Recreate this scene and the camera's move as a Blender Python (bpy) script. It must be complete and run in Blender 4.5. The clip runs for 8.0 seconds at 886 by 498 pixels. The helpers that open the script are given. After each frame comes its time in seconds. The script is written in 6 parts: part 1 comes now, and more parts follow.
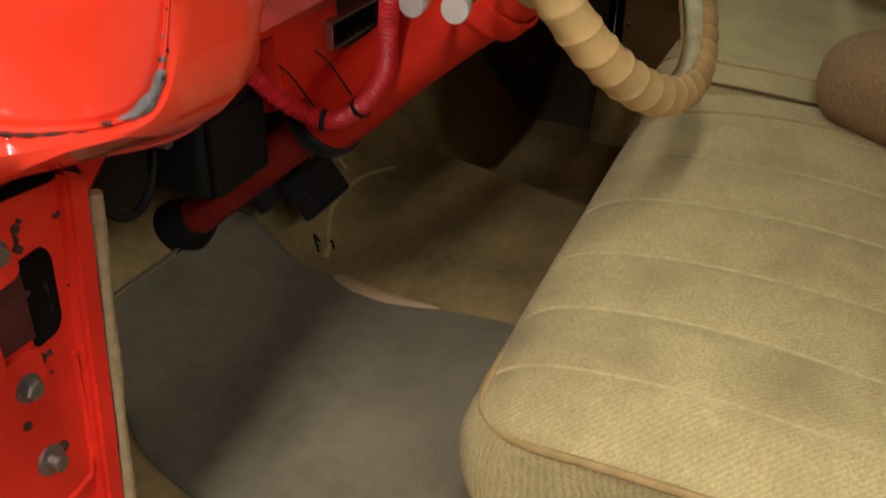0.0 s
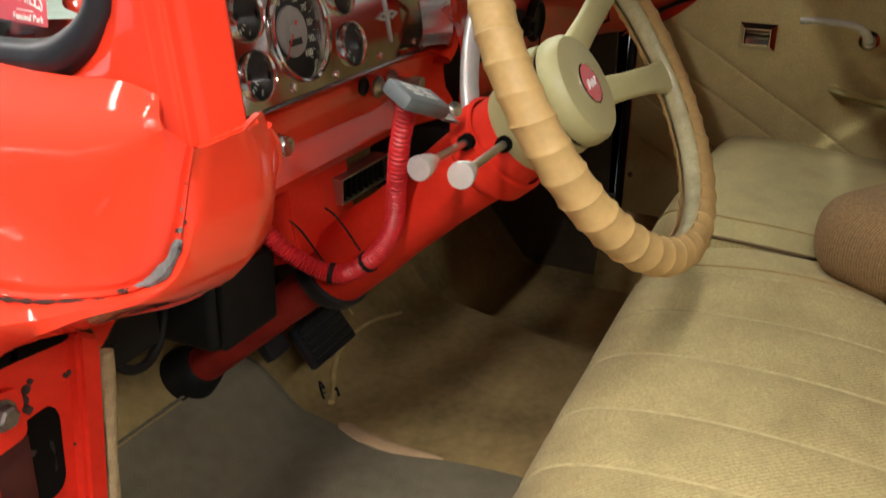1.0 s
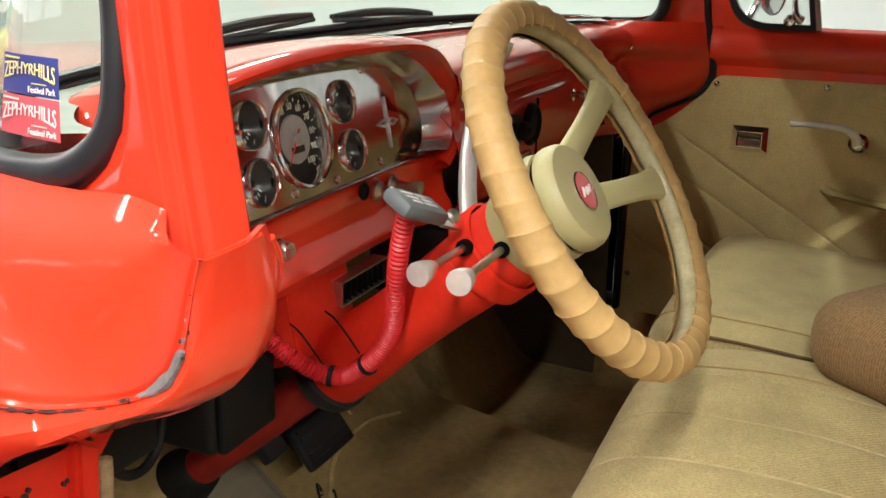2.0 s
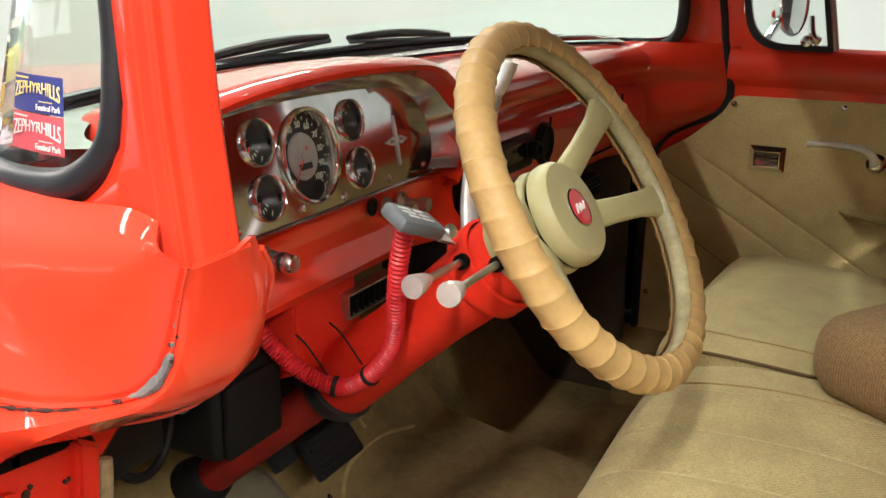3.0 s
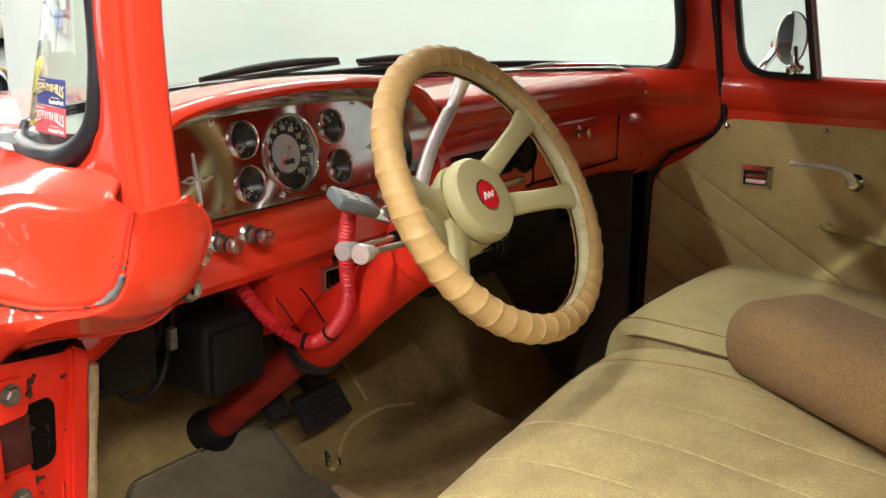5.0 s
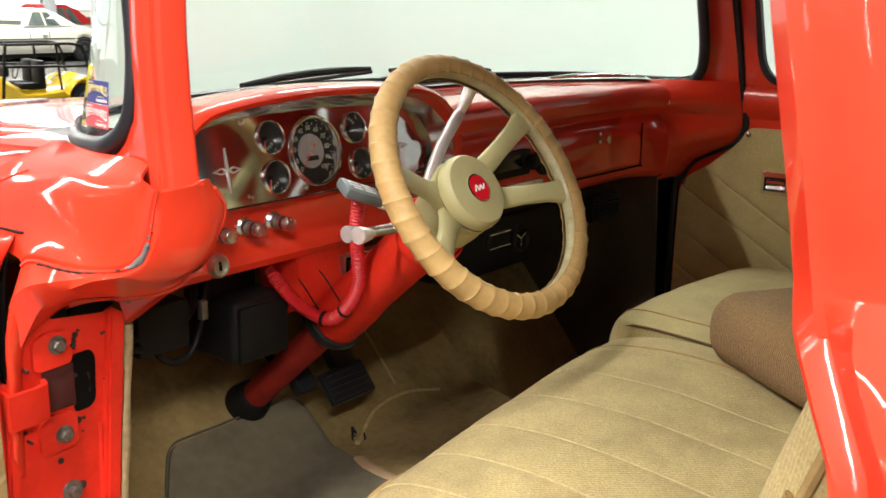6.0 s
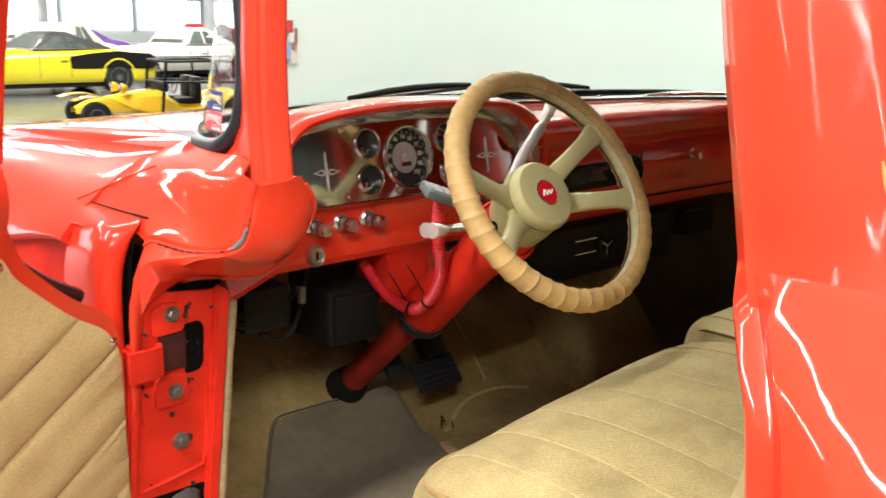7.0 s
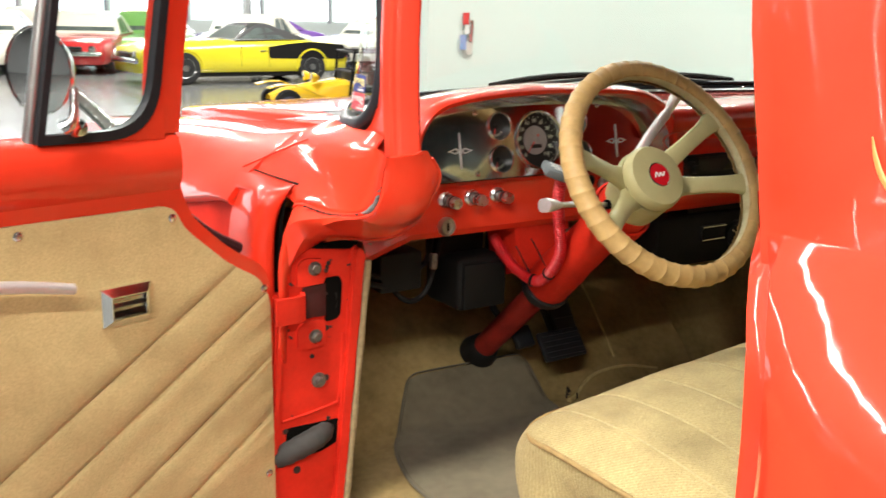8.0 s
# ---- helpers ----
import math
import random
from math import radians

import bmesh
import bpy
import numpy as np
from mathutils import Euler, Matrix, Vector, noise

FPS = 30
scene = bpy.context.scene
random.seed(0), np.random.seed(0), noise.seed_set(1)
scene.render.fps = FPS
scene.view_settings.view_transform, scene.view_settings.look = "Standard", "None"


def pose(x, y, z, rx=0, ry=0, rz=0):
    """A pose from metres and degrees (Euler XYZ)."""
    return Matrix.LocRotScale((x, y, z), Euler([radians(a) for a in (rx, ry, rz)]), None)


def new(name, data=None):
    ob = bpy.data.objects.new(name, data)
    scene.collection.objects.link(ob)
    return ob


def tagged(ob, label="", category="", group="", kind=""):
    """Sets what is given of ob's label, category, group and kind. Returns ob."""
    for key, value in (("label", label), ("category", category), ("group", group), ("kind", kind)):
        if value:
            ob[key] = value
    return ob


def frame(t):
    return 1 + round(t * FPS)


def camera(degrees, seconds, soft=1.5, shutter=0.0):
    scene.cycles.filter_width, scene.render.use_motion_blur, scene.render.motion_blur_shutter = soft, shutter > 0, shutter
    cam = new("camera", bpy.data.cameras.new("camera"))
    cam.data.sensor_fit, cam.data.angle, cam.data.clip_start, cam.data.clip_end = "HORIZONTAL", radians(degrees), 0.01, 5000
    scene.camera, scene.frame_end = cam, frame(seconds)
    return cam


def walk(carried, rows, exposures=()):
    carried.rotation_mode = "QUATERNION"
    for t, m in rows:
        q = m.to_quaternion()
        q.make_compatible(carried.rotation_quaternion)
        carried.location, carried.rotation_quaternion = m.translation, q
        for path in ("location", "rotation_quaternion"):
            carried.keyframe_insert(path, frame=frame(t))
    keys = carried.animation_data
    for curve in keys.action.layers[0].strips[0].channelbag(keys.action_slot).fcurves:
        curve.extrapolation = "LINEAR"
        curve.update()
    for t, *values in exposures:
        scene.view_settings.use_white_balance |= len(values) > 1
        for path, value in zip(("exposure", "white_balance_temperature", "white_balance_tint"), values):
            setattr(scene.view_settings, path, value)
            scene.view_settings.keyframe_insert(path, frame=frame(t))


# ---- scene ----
cam = camera(49.7, 8.0, shutter=0.4)
METRES, EYE, TILT, LEAN, TURN = 0.963, 1.40, -33.0, 0.0, -65.7
ROWS = [
    (0.0, 0.0, 0.0, 0.0, -0.0, 0.0, 0.0),
    (0.5, -0.0013, -0.0062, 0.0101, 0.31, 4.27, -0.27),
    (1.0, -0.0002, -0.0159, 0.0199, 0.29, 8.09, -0.39),
    (1.5, 0.0001, -0.0238, 0.0265, 0.27, 11.48, -0.4),
    (2.0, 0.0002, -0.0316, 0.0291, 0.23, 13.66, -0.39),
    (3.5, 0.0852, -0.0927, -0.0026, 3.55, 15.25, -2.22),
    (4.0, 0.1396, -0.1474, -0.0334, 4.99, 15.88, -3.17),
    (4.5, 0.2041, -0.2028, -0.0661, 6.24, 16.16, -3.97),
    (6.0, 0.4228, -0.3775, -0.1716, 11.81, 16.68, -7.22),
    (6.5, 0.4938, -0.4309, -0.2019, 15.16, 16.88, -9.21),
    (7.0, 0.5651, -0.478, -0.23, 19.18, 16.58, -11.5),
    (7.5, 0.6393, -0.5186, -0.2556, 23.91, 15.54, -14.22),
    (8.0, 0.7261, -0.5603, -0.2811, 29.04, 13.73, -16.84),
]
walk(cam, [(t, pose(-1.27, -0.265, EYE, 0, -2.0, 0) @ pose(0, 0, 0, TILT, LEAN, TURN) @ pose(METRES * x, METRES * y, METRES * z, 90 + pitch, roll, yaw)) for t, x, y, z, yaw, pitch, roll in ROWS],
     exposures=((0.0, -0.94), (0.5, -0.74), (1.0, -0.40), (1.5, -0.1), (2.0, -0.05), (4.5, -0.04), (6.0, 0.0), (8.0, 0.0)))

# ---- world and lights ----
world = bpy.data.worlds.new("hall_air")
scene.world = world
world.use_nodes = True
world.node_tree.nodes["Background"].inputs[0].default_value = (0.9, 0.95, 1.0, 1)
world.node_tree.nodes["Background"].inputs[1].default_value = 0.25


def area_lamp(name, m, sx, sy, watts, colour=(1.0, 0.972, 0.925)):
    d = bpy.data.lights.new(name, "AREA")
    d.shape, d.size, d.size_y, d.energy, d.color = "RECTANGLE", sx, sy, watts, colour
    ob = new(name, d)
    ob.matrix_world = m
    return ob


HALL_H = 5.2
LIGHT = 1.68
LAMPS = [(x, y, w * k, 90) for x, w in ((-3.0, 120), (-5.6, 185), (-8.4, 20)) for y, k in ((-9.0, 0.3), (-4.9, 1.4), (-0.8, 1.55), (2.5, 0.45), (7.4, 0.45))]
LAMPS += [(-0.4, 3.4, 25, 90), (-1.2, 6.4, 70, 90), (1.8, 3.3, 70, 90), (4.2, 2.7, 120, 90), (2.9, -0.6, 20, 0), (2.9, -4.6, 20, 0), (2.0, 11.5, 360, 90), (7.5, 15.0, 480, 90), (3.0, 20.5, 480, 90), (11.5, 21.0, 380, 90), (6.0, 28.0, 380, 90), (15.0, 29.0, 380, 90)]
LAMPS += [(x, y, 15, 90) for x in (-11.0, -13.6) for y in (-4.9, -0.8, 2.5, 7.4, 11.5)]
for lx, ly, watts, turn in LAMPS:
    area_lamp("hall_lamp", pose(lx, ly, HALL_H - 0.12, 0, 0, turn), 0.16 if lx > -6 else 0.05, 2.4, watts * LIGHT)

# ---- materials ----


def mat(name, base, rough=0.5, metal=0.0, coat=0.0, spec=0.5, var=0.0, scale=8.0, bump=0.0, bscale=60.0, col2=None, detail=6.0, emit=0.0, trans=0.0, ior=1.45, sheen=0.0, rvar=0.0):
    """A principled material with two scales of colour change and fine relief."""
    m = bpy.data.materials.new(name)
    m.use_nodes = True
    n, l = m.node_tree.nodes, m.node_tree.links
    p = n["Principled BSDF"]
    p.inputs["Base Color"].default_value = (*base, 1)
    p.inputs["Roughness"].default_value = rough
    p.inputs["Metallic"].default_value = metal
    p.inputs["Coat Weight"].default_value = coat
    p.inputs["Coat Roughness"].default_value = 0.06
    p.inputs["Specular IOR Level"].default_value = spec
    p.inputs["Transmission Weight"].default_value = trans
    p.inputs["IOR"].default_value = ior
    p.inputs["Sheen Weight"].default_value = sheen
    if emit:
        p.inputs["Emission Color"].default_value = (*base, 1)
        p.inputs["Emission Strength"].default_value = emit
    co = n.new("ShaderNodeTexCoord")
    if var or col2:
        t1, t2 = n.new("ShaderNodeTexNoise"), n.new("ShaderNodeTexNoise")
        t1.inputs["Scale"].default_value, t2.inputs["Scale"].default_value = scale, scale * 9
        t1.inputs["Detail"].default_value, t2.inputs["Detail"].default_value = detail, 4
        add = n.new("ShaderNodeMath")
        add.operation = "MULTIPLY_ADD"
        add.inputs[1].default_value = 0.4
        ramp = n.new("ShaderNodeMapRange")
        ramp.inputs["From Min"].default_value, ramp.inputs["From Max"].default_value = 0.45, 0.95
        mix = n.new("ShaderNodeMix")
        mix.data_type = "RGBA"
        other = col2 if col2 else tuple(c * (1 - var) for c in base)
        mix.inputs["A"].default_value, mix.inputs["B"].default_value = (*base, 1), (*other, 1)
        for t in (t1, t2):
            l.new(co.outputs["Object"], t.inputs["Vector"])
        l.new(t2.outputs["Fac"], add.inputs[0])
        l.new(t1.outputs["Fac"], add.inputs[2])
        l.new(add.outputs[0], ramp.inputs["Value"])
        l.new(ramp.outputs["Result"], mix.inputs["Factor"])
        l.new(mix.outputs["Result"], p.inputs["Base Color"])
        if rvar:
            r2 = n.new("ShaderNodeMapRange")
            r2.inputs["To Min"].default_value, r2.inputs["To Max"].default_value = rough, min(1, rough + rvar)
            l.new(t1.outputs["Fac"], r2.inputs["Value"])
            l.new(r2.outputs["Result"], p.inputs["Roughness"])
    if bump:
        b, t3 = n.new("ShaderNodeBump"), n.new("ShaderNodeTexNoise")
        t3.inputs["Scale"].default_value, t3.inputs["Detail"].default_value = bscale, 5
        b.inputs["Strength"].default_value, b.inputs["Distance"].default_value = bump, 0.002
        l.new(co.outputs["Object"], t3.inputs["Vector"])
        l.new(t3.outputs["Fac"], b.inputs["Height"])
        l.new(b.outputs["Normal"], p.inputs["Normal"])
    return m


def cloth(name, c1, c2, rib=330.0, turn=0.0, flecks=0.5, soil=(0.5, 0.42, 0.3), nub=330.0, depth=0.0035, ribs=0.42):
    """Woven upholstery: diagonal ribs of two yarns, fine fuzz, broad soiling."""
    m = bpy.data.materials.new(name)
    m.use_nodes = True
    n, l = m.node_tree.nodes, m.node_tree.links
    p = n["Principled BSDF"]
    p.inputs["Roughness"].default_value = 0.95
    p.inputs["Specular IOR Level"].default_value = 0.15
    p.inputs["Sheen Weight"].default_value = 0.06
    co, mp = n.new("ShaderNodeTexCoord"), n.new("ShaderNodeMapping")
    mp.inputs["Rotation"].default_value = (0.12, 0.1, turn)
    w = n.new("ShaderNodeTexWave")
    w.inputs["Scale"].default_value, w.inputs["Distortion"].default_value, w.inputs["Detail"].default_value = rib / 2.6, 2.2, 3
    w.inputs["Detail Scale"].default_value = 2.5
    f, g = n.new("ShaderNodeTexNoise"), n.new("ShaderNodeTexNoise")
    f.inputs["Scale"].default_value, f.inputs["Detail"].default_value = nub, 2
    g.inputs["Scale"].default_value, g.inputs["Detail"].default_value, g.inputs["Roughness"].default_value = 9.0, 8, 0.62
    mix, mix2, s = n.new("ShaderNodeMix"), n.new("ShaderNodeMix"), n.new("ShaderNodeMath")
    mix.data_type = mix2.data_type = "RGBA"
    s.operation = "MULTIPLY_ADD"
    s.inputs[1].default_value = flecks
    half = n.new("ShaderNodeMath")
    half.operation = "MULTIPLY_ADD"
    half.inputs[1].default_value, half.inputs[2].default_value = ribs, 0.09 - ribs / 2
    mix.inputs["A"].default_value, mix.inputs["B"].default_value = (*c1, 1), (*c2, 1)
    mix2.inputs["B"].default_value = (*soil, 1)
    mr = n.new("ShaderNodeMapRange")
    mr.inputs["From Min"].default_value, mr.inputs["From Max"].default_value, mr.inputs["To Max"].default_value = 0.44, 0.72, 0.62
    b = n.new("ShaderNodeBump")
    b.inputs["Strength"].default_value, b.inputs["Distance"].default_value = 1.0, depth
    l.new(co.outputs["Object"], mp.inputs["Vector"])
    l.new(mp.outputs["Vector"], w.inputs["Vector"])
    l.new(co.outputs["Object"], f.inputs["Vector"])
    l.new(co.outputs["Object"], g.inputs["Vector"])
    l.new(w.outputs["Fac"], half.inputs[0])
    l.new(f.outputs["Fac"], s.inputs[0])
    l.new(half.outputs[0], s.inputs[2])
    l.new(s.outputs[0], mix.inputs["Factor"])
    l.new(mix.outputs["Result"], mix2.inputs["A"])
    l.new(g.outputs["Fac"], mr.inputs["Value"])
    l.new(mr.outputs["Result"], mix2.inputs["Factor"])
    l.new(mix2.outputs["Result"], p.inputs["Base Color"])
    l.new(s.outputs[0], b.inputs["Height"])
    l.new(b.outputs["Normal"], p.inputs["Normal"])
    return m


RED = mat("red_paint", (0.78, 0.042, 0.015), 0.40, coat=1.0, spec=0.18, var=0.14, scale=5, bump=0.03, bscale=45, rvar=0.1)
# dulled red for inner panels, also used to paint in shade
RED_DIM = mat("red_paint_aged_shaded", (0.72, 0.028, 0.012), 0.55, coat=0.12, spec=0.15, var=0.25, scale=14, bump=0.05, bscale=140, rvar=0.2)
RED_PLASTIC = mat("red_plastic", (0.62, 0.02, 0.025), 0.4, var=0.15, scale=20)
PRIMER = mat("bare_primer", (0.19, 0.187, 0.18), 0.6, var=0.7, scale=140, bump=0.4, bscale=300)
RUST = mat("rust_stain", (0.05, 0.022, 0.015), 0.9, var=0.5, scale=80, bump=0.5, bscale=400)
CHROME = mat("chrome", (0.82, 0.82, 0.80), 0.07, 1.0, var=0.1, scale=40, rvar=0.1)
POLISHED = mat("polished_lever", (0.74, 0.74, 0.72), 0.2, 1.0, var=0.15, scale=60, rvar=0.15)
STEEL = mat("brushed_steel", (0.60, 0.60, 0.57), 0.22, 1.0, var=0.18, scale=30, rvar=0.2)
BOLT = mat("dull_bolt_steel", (0.27, 0.25, 0.22), 0.5, 0.9, var=0.5, scale=160, bump=0.3, bscale=500)
ALU = mat("knurled_aluminium", (0.86, 0.85, 0.83), 0.34, 0.75, var=0.15, scale=90)
BLACK = mat("black_plastic", (0.011, 0.010, 0.009), 0.55, spec=0.2, var=0.3, scale=30, bump=0.1, bscale=300)
RUBBER = mat("black_rubber", (0.014, 0.015, 0.018), 0.38, var=0.3, scale=25, bump=0.08, bscale=200)
# near-black that paints in the shade of gaps, slots and holes
VOID = mat("hollow_shade_black", (0.006, 0.005, 0.004), 0.95, spec=0.05, var=0.3, scale=30)
CARPET = mat("tan_carpet", (0.39, 0.275, 0.110), 0.97, spec=0.08, var=0.55, scale=7, bump=1.0, bscale=420, sheen=0.04)
MATGREY = mat("grey_mat_carpet", (0.225, 0.190, 0.122), 0.97, spec=0.08, var=0.42, scale=5, bump=1.0, bscale=500, sheen=0.05)
PIPING = mat("tan_cord", (0.38, 0.25, 0.095), 0.8, var=0.3, scale=60, bump=0.5, bscale=700)
SEATCLOTH = cloth("seat_tweed", (0.24, 0.182, 0.078), (0.54, 0.435, 0.205), 185.0, -0.66, flecks=1.0, nub=300.0, depth=0.0016, ribs=0.22, soil=(0.215, 0.16, 0.075))
PLAINCLOTH = cloth("seat_plain_cloth", (0.29, 0.232, 0.10), (0.52, 0.425, 0.20), 185.0, -0.66, flecks=1.0, nub=300.0, depth=0.0014, ribs=0.16, soil=(0.28, 0.22, 0.11))
ARMCLOTH = cloth("brown_armrest_tweed", (0.13, 0.074, 0.032), (0.40, 0.25, 0.112), 230.0, -0.5, flecks=1.0, nub=260.0, depth=0.002, soil=(0.25, 0.15, 0.08))
DOORCLOTH = cloth("door_tweed", (0.40, 0.29, 0.118), (0.70, 0.54, 0.26), 420.0, 0.6, flecks=1.0, soil=(0.37, 0.265, 0.115), nub=330.0, depth=0.0010, ribs=0.05)
LEATHER = mat("tan_leather", (0.56, 0.36, 0.135), 0.42, var=0.3, scale=18, bump=0.12, bscale=350, rvar=0.2)
CREAM = mat("olive_cream_plastic", (0.46, 0.41, 0.20), 0.42, var=0.12, scale=22, bump=0.05, bscale=240)
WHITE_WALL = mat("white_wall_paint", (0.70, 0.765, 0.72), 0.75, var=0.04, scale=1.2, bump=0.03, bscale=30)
# ceiling and lamp housings are greyed to hold down bounced light
CEILING = mat("ceiling_low_bounce", (0.30, 0.30, 0.285), 0.85, var=0.05, scale=0.8)
GREY_WALL = mat("low_bounce_wall_grey", (0.26, 0.27, 0.27), 0.8, var=0.06, scale=1.0)
CONCRETE = mat("polished_concrete", (0.15, 0.154, 0.15), 0.14, var=0.3, scale=0.5, bump=0.02, bscale=8, rvar=0.15)


# ---- mesh helpers ----


def mesh(name, bm, material, parent=None, label="", smooth=40):
    me = bpy.data.meshes.new(name)
    bmesh.ops.recalc_face_normals(bm, faces=bm.faces)
    bm.to_mesh(me)
    bm.free()
    for m in (material if isinstance(material, (list, tuple)) else [material]):
        me.materials.append(m)
    if smooth:
        me.shade_smooth()
        me.set_sharp_from_angle(angle=radians(smooth))
    ob = new(name, me)
    if parent:
        ob.parent = parent
    if label:
        ob["label"] = label
    return ob


def part(name, bm, material, parent, label="", smooth=40):
    return mesh(name, bm, material, parent, label, smooth)


def thing(name, label, category, at=(0, 0, 0), group="", kind=""):
    ob = new(name)
    ob.location = at
    ob.empty_display_size = 0.05
    return tagged(ob, label, category, group, kind)


def B():
    return bmesh.new()


def box(bm, c, s, m=None, bevel=0.0, seg=2):
    r = bmesh.ops.create_cube(bm, size=1.0)
    vs = r["verts"]
    for v in vs:
        v.co = Vector((v.co.x * s[0], v.co.y * s[1], v.co.z * s[2]))
    if bevel:
        es = list({e for v in vs for e in v.link_edges})
        r = bmesh.ops.bevel(bm, geom=es, offset=bevel, segments=seg, profile=0.5, affect="EDGES")
        vs = list({v for f in r["faces"] for v in f.verts} | {v for v in vs if v.is_valid})
    for v in vs:
        v.co = v.co + Vector(c) if m is None else m @ (v.co + Vector(c))
    return bm


def frame_of(d):
    d = Vector(d).normalized()
    a = Vector((0, 0, 1)) if abs(d.z) < 0.9 else Vector((1, 0, 0))
    u = d.cross(a).normalized()
    return u, u.cross(d).normalized(), d


def axis_pose(p, d):
    """A matrix whose z runs along d, from p."""
    u, v, w = frame_of(d)
    return Matrix.Translation(p) @ Matrix((u, -v, w)).transposed().to_4x4()


def lathe(bm, prof, m=Matrix(), seg=32, cap=True):
    """Turn (radius, height) pairs round z, then place by m."""
    rings = []
    for r, h in prof:
        rings.append([bm.verts.new(m @ Vector((r * math.cos(2 * math.pi * i / seg), r * math.sin(2 * math.pi * i / seg), h))) for i in range(seg)])
    for a, b in zip(rings, rings[1:]):
        for i in range(seg):
            bm.faces.new((a[i], a[(i + 1) % seg], b[(i + 1) % seg], b[i]))
    if cap:
        bm.faces.new(rings[0][::-1])
        bm.faces.new(rings[-1])
    return bm


def spline(pts, n=8):
    """A smooth run through the points."""
    P = [Vector(p) for p in pts]
    P = [2 * P[0] - P[1]] + P + [2 * P[-1] - P[-2]]
    out = []
    for i in range(1, len(P) - 2):
        for k in range(n):
            t = k / n
            a, b, c, d = P[i - 1], P[i], P[i + 1], P[i + 2]
            out.append(0.5 * ((2 * b) + (c - a) * t + (2 * a - 5 * b + 4 * c - d) * t * t + (3 * b - a - 3 * c + d) * t ** 3))
    return out + [P[-2]]


def tube(bm, pts, r, seg=12, cap=True, closed=False, flat=1.0):
    """Sweep a round section along pts; r is a number or a function of 0..1."""
    pts = [Vector(p) for p in pts]
    n = len(pts)
    up, rings = None, []
    for i, p in enumerate(pts):
        d = (pts[(i + 1) % n] - pts[i - 1]) if closed else (pts[min(i + 1, n - 1)] - pts[max(i - 1, 0)])
        d.normalize()
        if up is None:
            up = frame_of(d)[0]
        up = (up - d * up.dot(d)).normalized()
        side = d.cross(up)
        rr = r(i / max(1, n - 1)) if callable(r) else r
        rings.append([bm.verts.new(p + rr * (math.cos(2 * math.pi * k / seg) * up + flat * math.sin(2 * math.pi * k / seg) * side)) for k in range(seg)])
    for i in range(n if closed else n - 1):
        a, b = rings[i], rings[(i + 1) % n]
        for k in range(seg):
            bm.faces.new((a[k], a[(k + 1) % seg], b[(k + 1) % seg], b[k]))
    if cap and not closed:
        bm.faces.new(rings[0][::-1])
        bm.faces.new(rings[-1])
    return bm


def sheet(bm, rows, closed=False, smooth_n=0):
    """Skin rows of points (each row as long as the others)."""
    V = [[bm.verts.new(Vector(p)) for p in r] for r in rows]
    for a, b in zip(V, V[1:]):
        for i in range(len(a) if closed else len(a) - 1):
            j = (i + 1) % len(a)
            bm.faces.new((a[i], a[j], b[j], b[i]))
    return bm


def thick(bm, t):
    """Give a skin thickness inwards along its normals."""
    bmesh.ops.recalc_face_normals(bm, faces=bm.faces)
    bmesh.ops.solidify(bm, geom=list(bm.faces), thickness=t)
    return bm


def prism(bm, poly, d0, d1, f):
    """A flat polygon of (a, b) pairs pushed from depth d0 to d1; f(a, b, d) gives the place."""
    lo = [bm.verts.new(Vector(f(a, b, d0))) for a, b in poly]
    hi = [bm.verts.new(Vector(f(a, b, d1))) for a, b in poly]
    n = len(poly)
    bm.faces.new(lo[::-1])
    bm.faces.new(hi)
    for i in range(n):
        bm.faces.new((lo[i], lo[(i + 1) % n], hi[(i + 1) % n], hi[i]))
    return bm


def ring_prism(bm, outer, inner, d0, d1, f):
    """A frame between two outlines of equal count, pushed from d0 to d1."""
    n = len(outer)
    L = [[bm.verts.new(Vector(f(a, b, d))) for a, b in o] for o in (outer, inner) for d in (d0, d1)]
    o0, o1, i0, i1 = L
    for i in range(n):
        j = (i + 1) % n
        bm.faces.new((o0[i], o0[j], o1[j], o1[i]))
        bm.faces.new((i0[i], i1[i], i1[j], i0[j]))
        bm.faces.new((o1[i], o1[j], i1[j], i1[i]))
        bm.faces.new((o0[i], i0[i], i0[j], o0[j]))
    return bm


def rounded(poly, r, n=5):
    """Round the corners of an outline; r is one radius or one per corner."""
    out = []
    k = len(poly)
    for i in range(k):
        a, b, c = Vector(poly[i - 1]).to_2d(), Vector(poly[i]).to_2d(), Vector(poly[(i + 1) % k]).to_2d()
        rr = r[i] if isinstance(r, (list, tuple)) else r
        u, w = (a - b), (c - b)
        q = min(rr, u.length * 0.49, w.length * 0.49)
        p0, p1 = b + u.normalized() * q, b + w.normalized() * q
        for j in range(n + 1):
            t = j / n
            out.append(tuple((1 - t) ** 2 * p0 + 2 * t * (1 - t) * b + t * t * p1))
    return out


def disc_screw(parent, p, d, r=0.006, name="screw", material=None):
    bm = B()
    lathe(bm, [(r, 0), (r, 0.001), (r * 0.75, 0.0028), (0.0003, 0.0035)], axis_pose(p, d), 14)
    box(bm, (0, 0, 0.0032), (r * 1.1, r * 0.2, 0.0012), axis_pose(p, d))
    return part(name, bm, material or CHROME, parent)


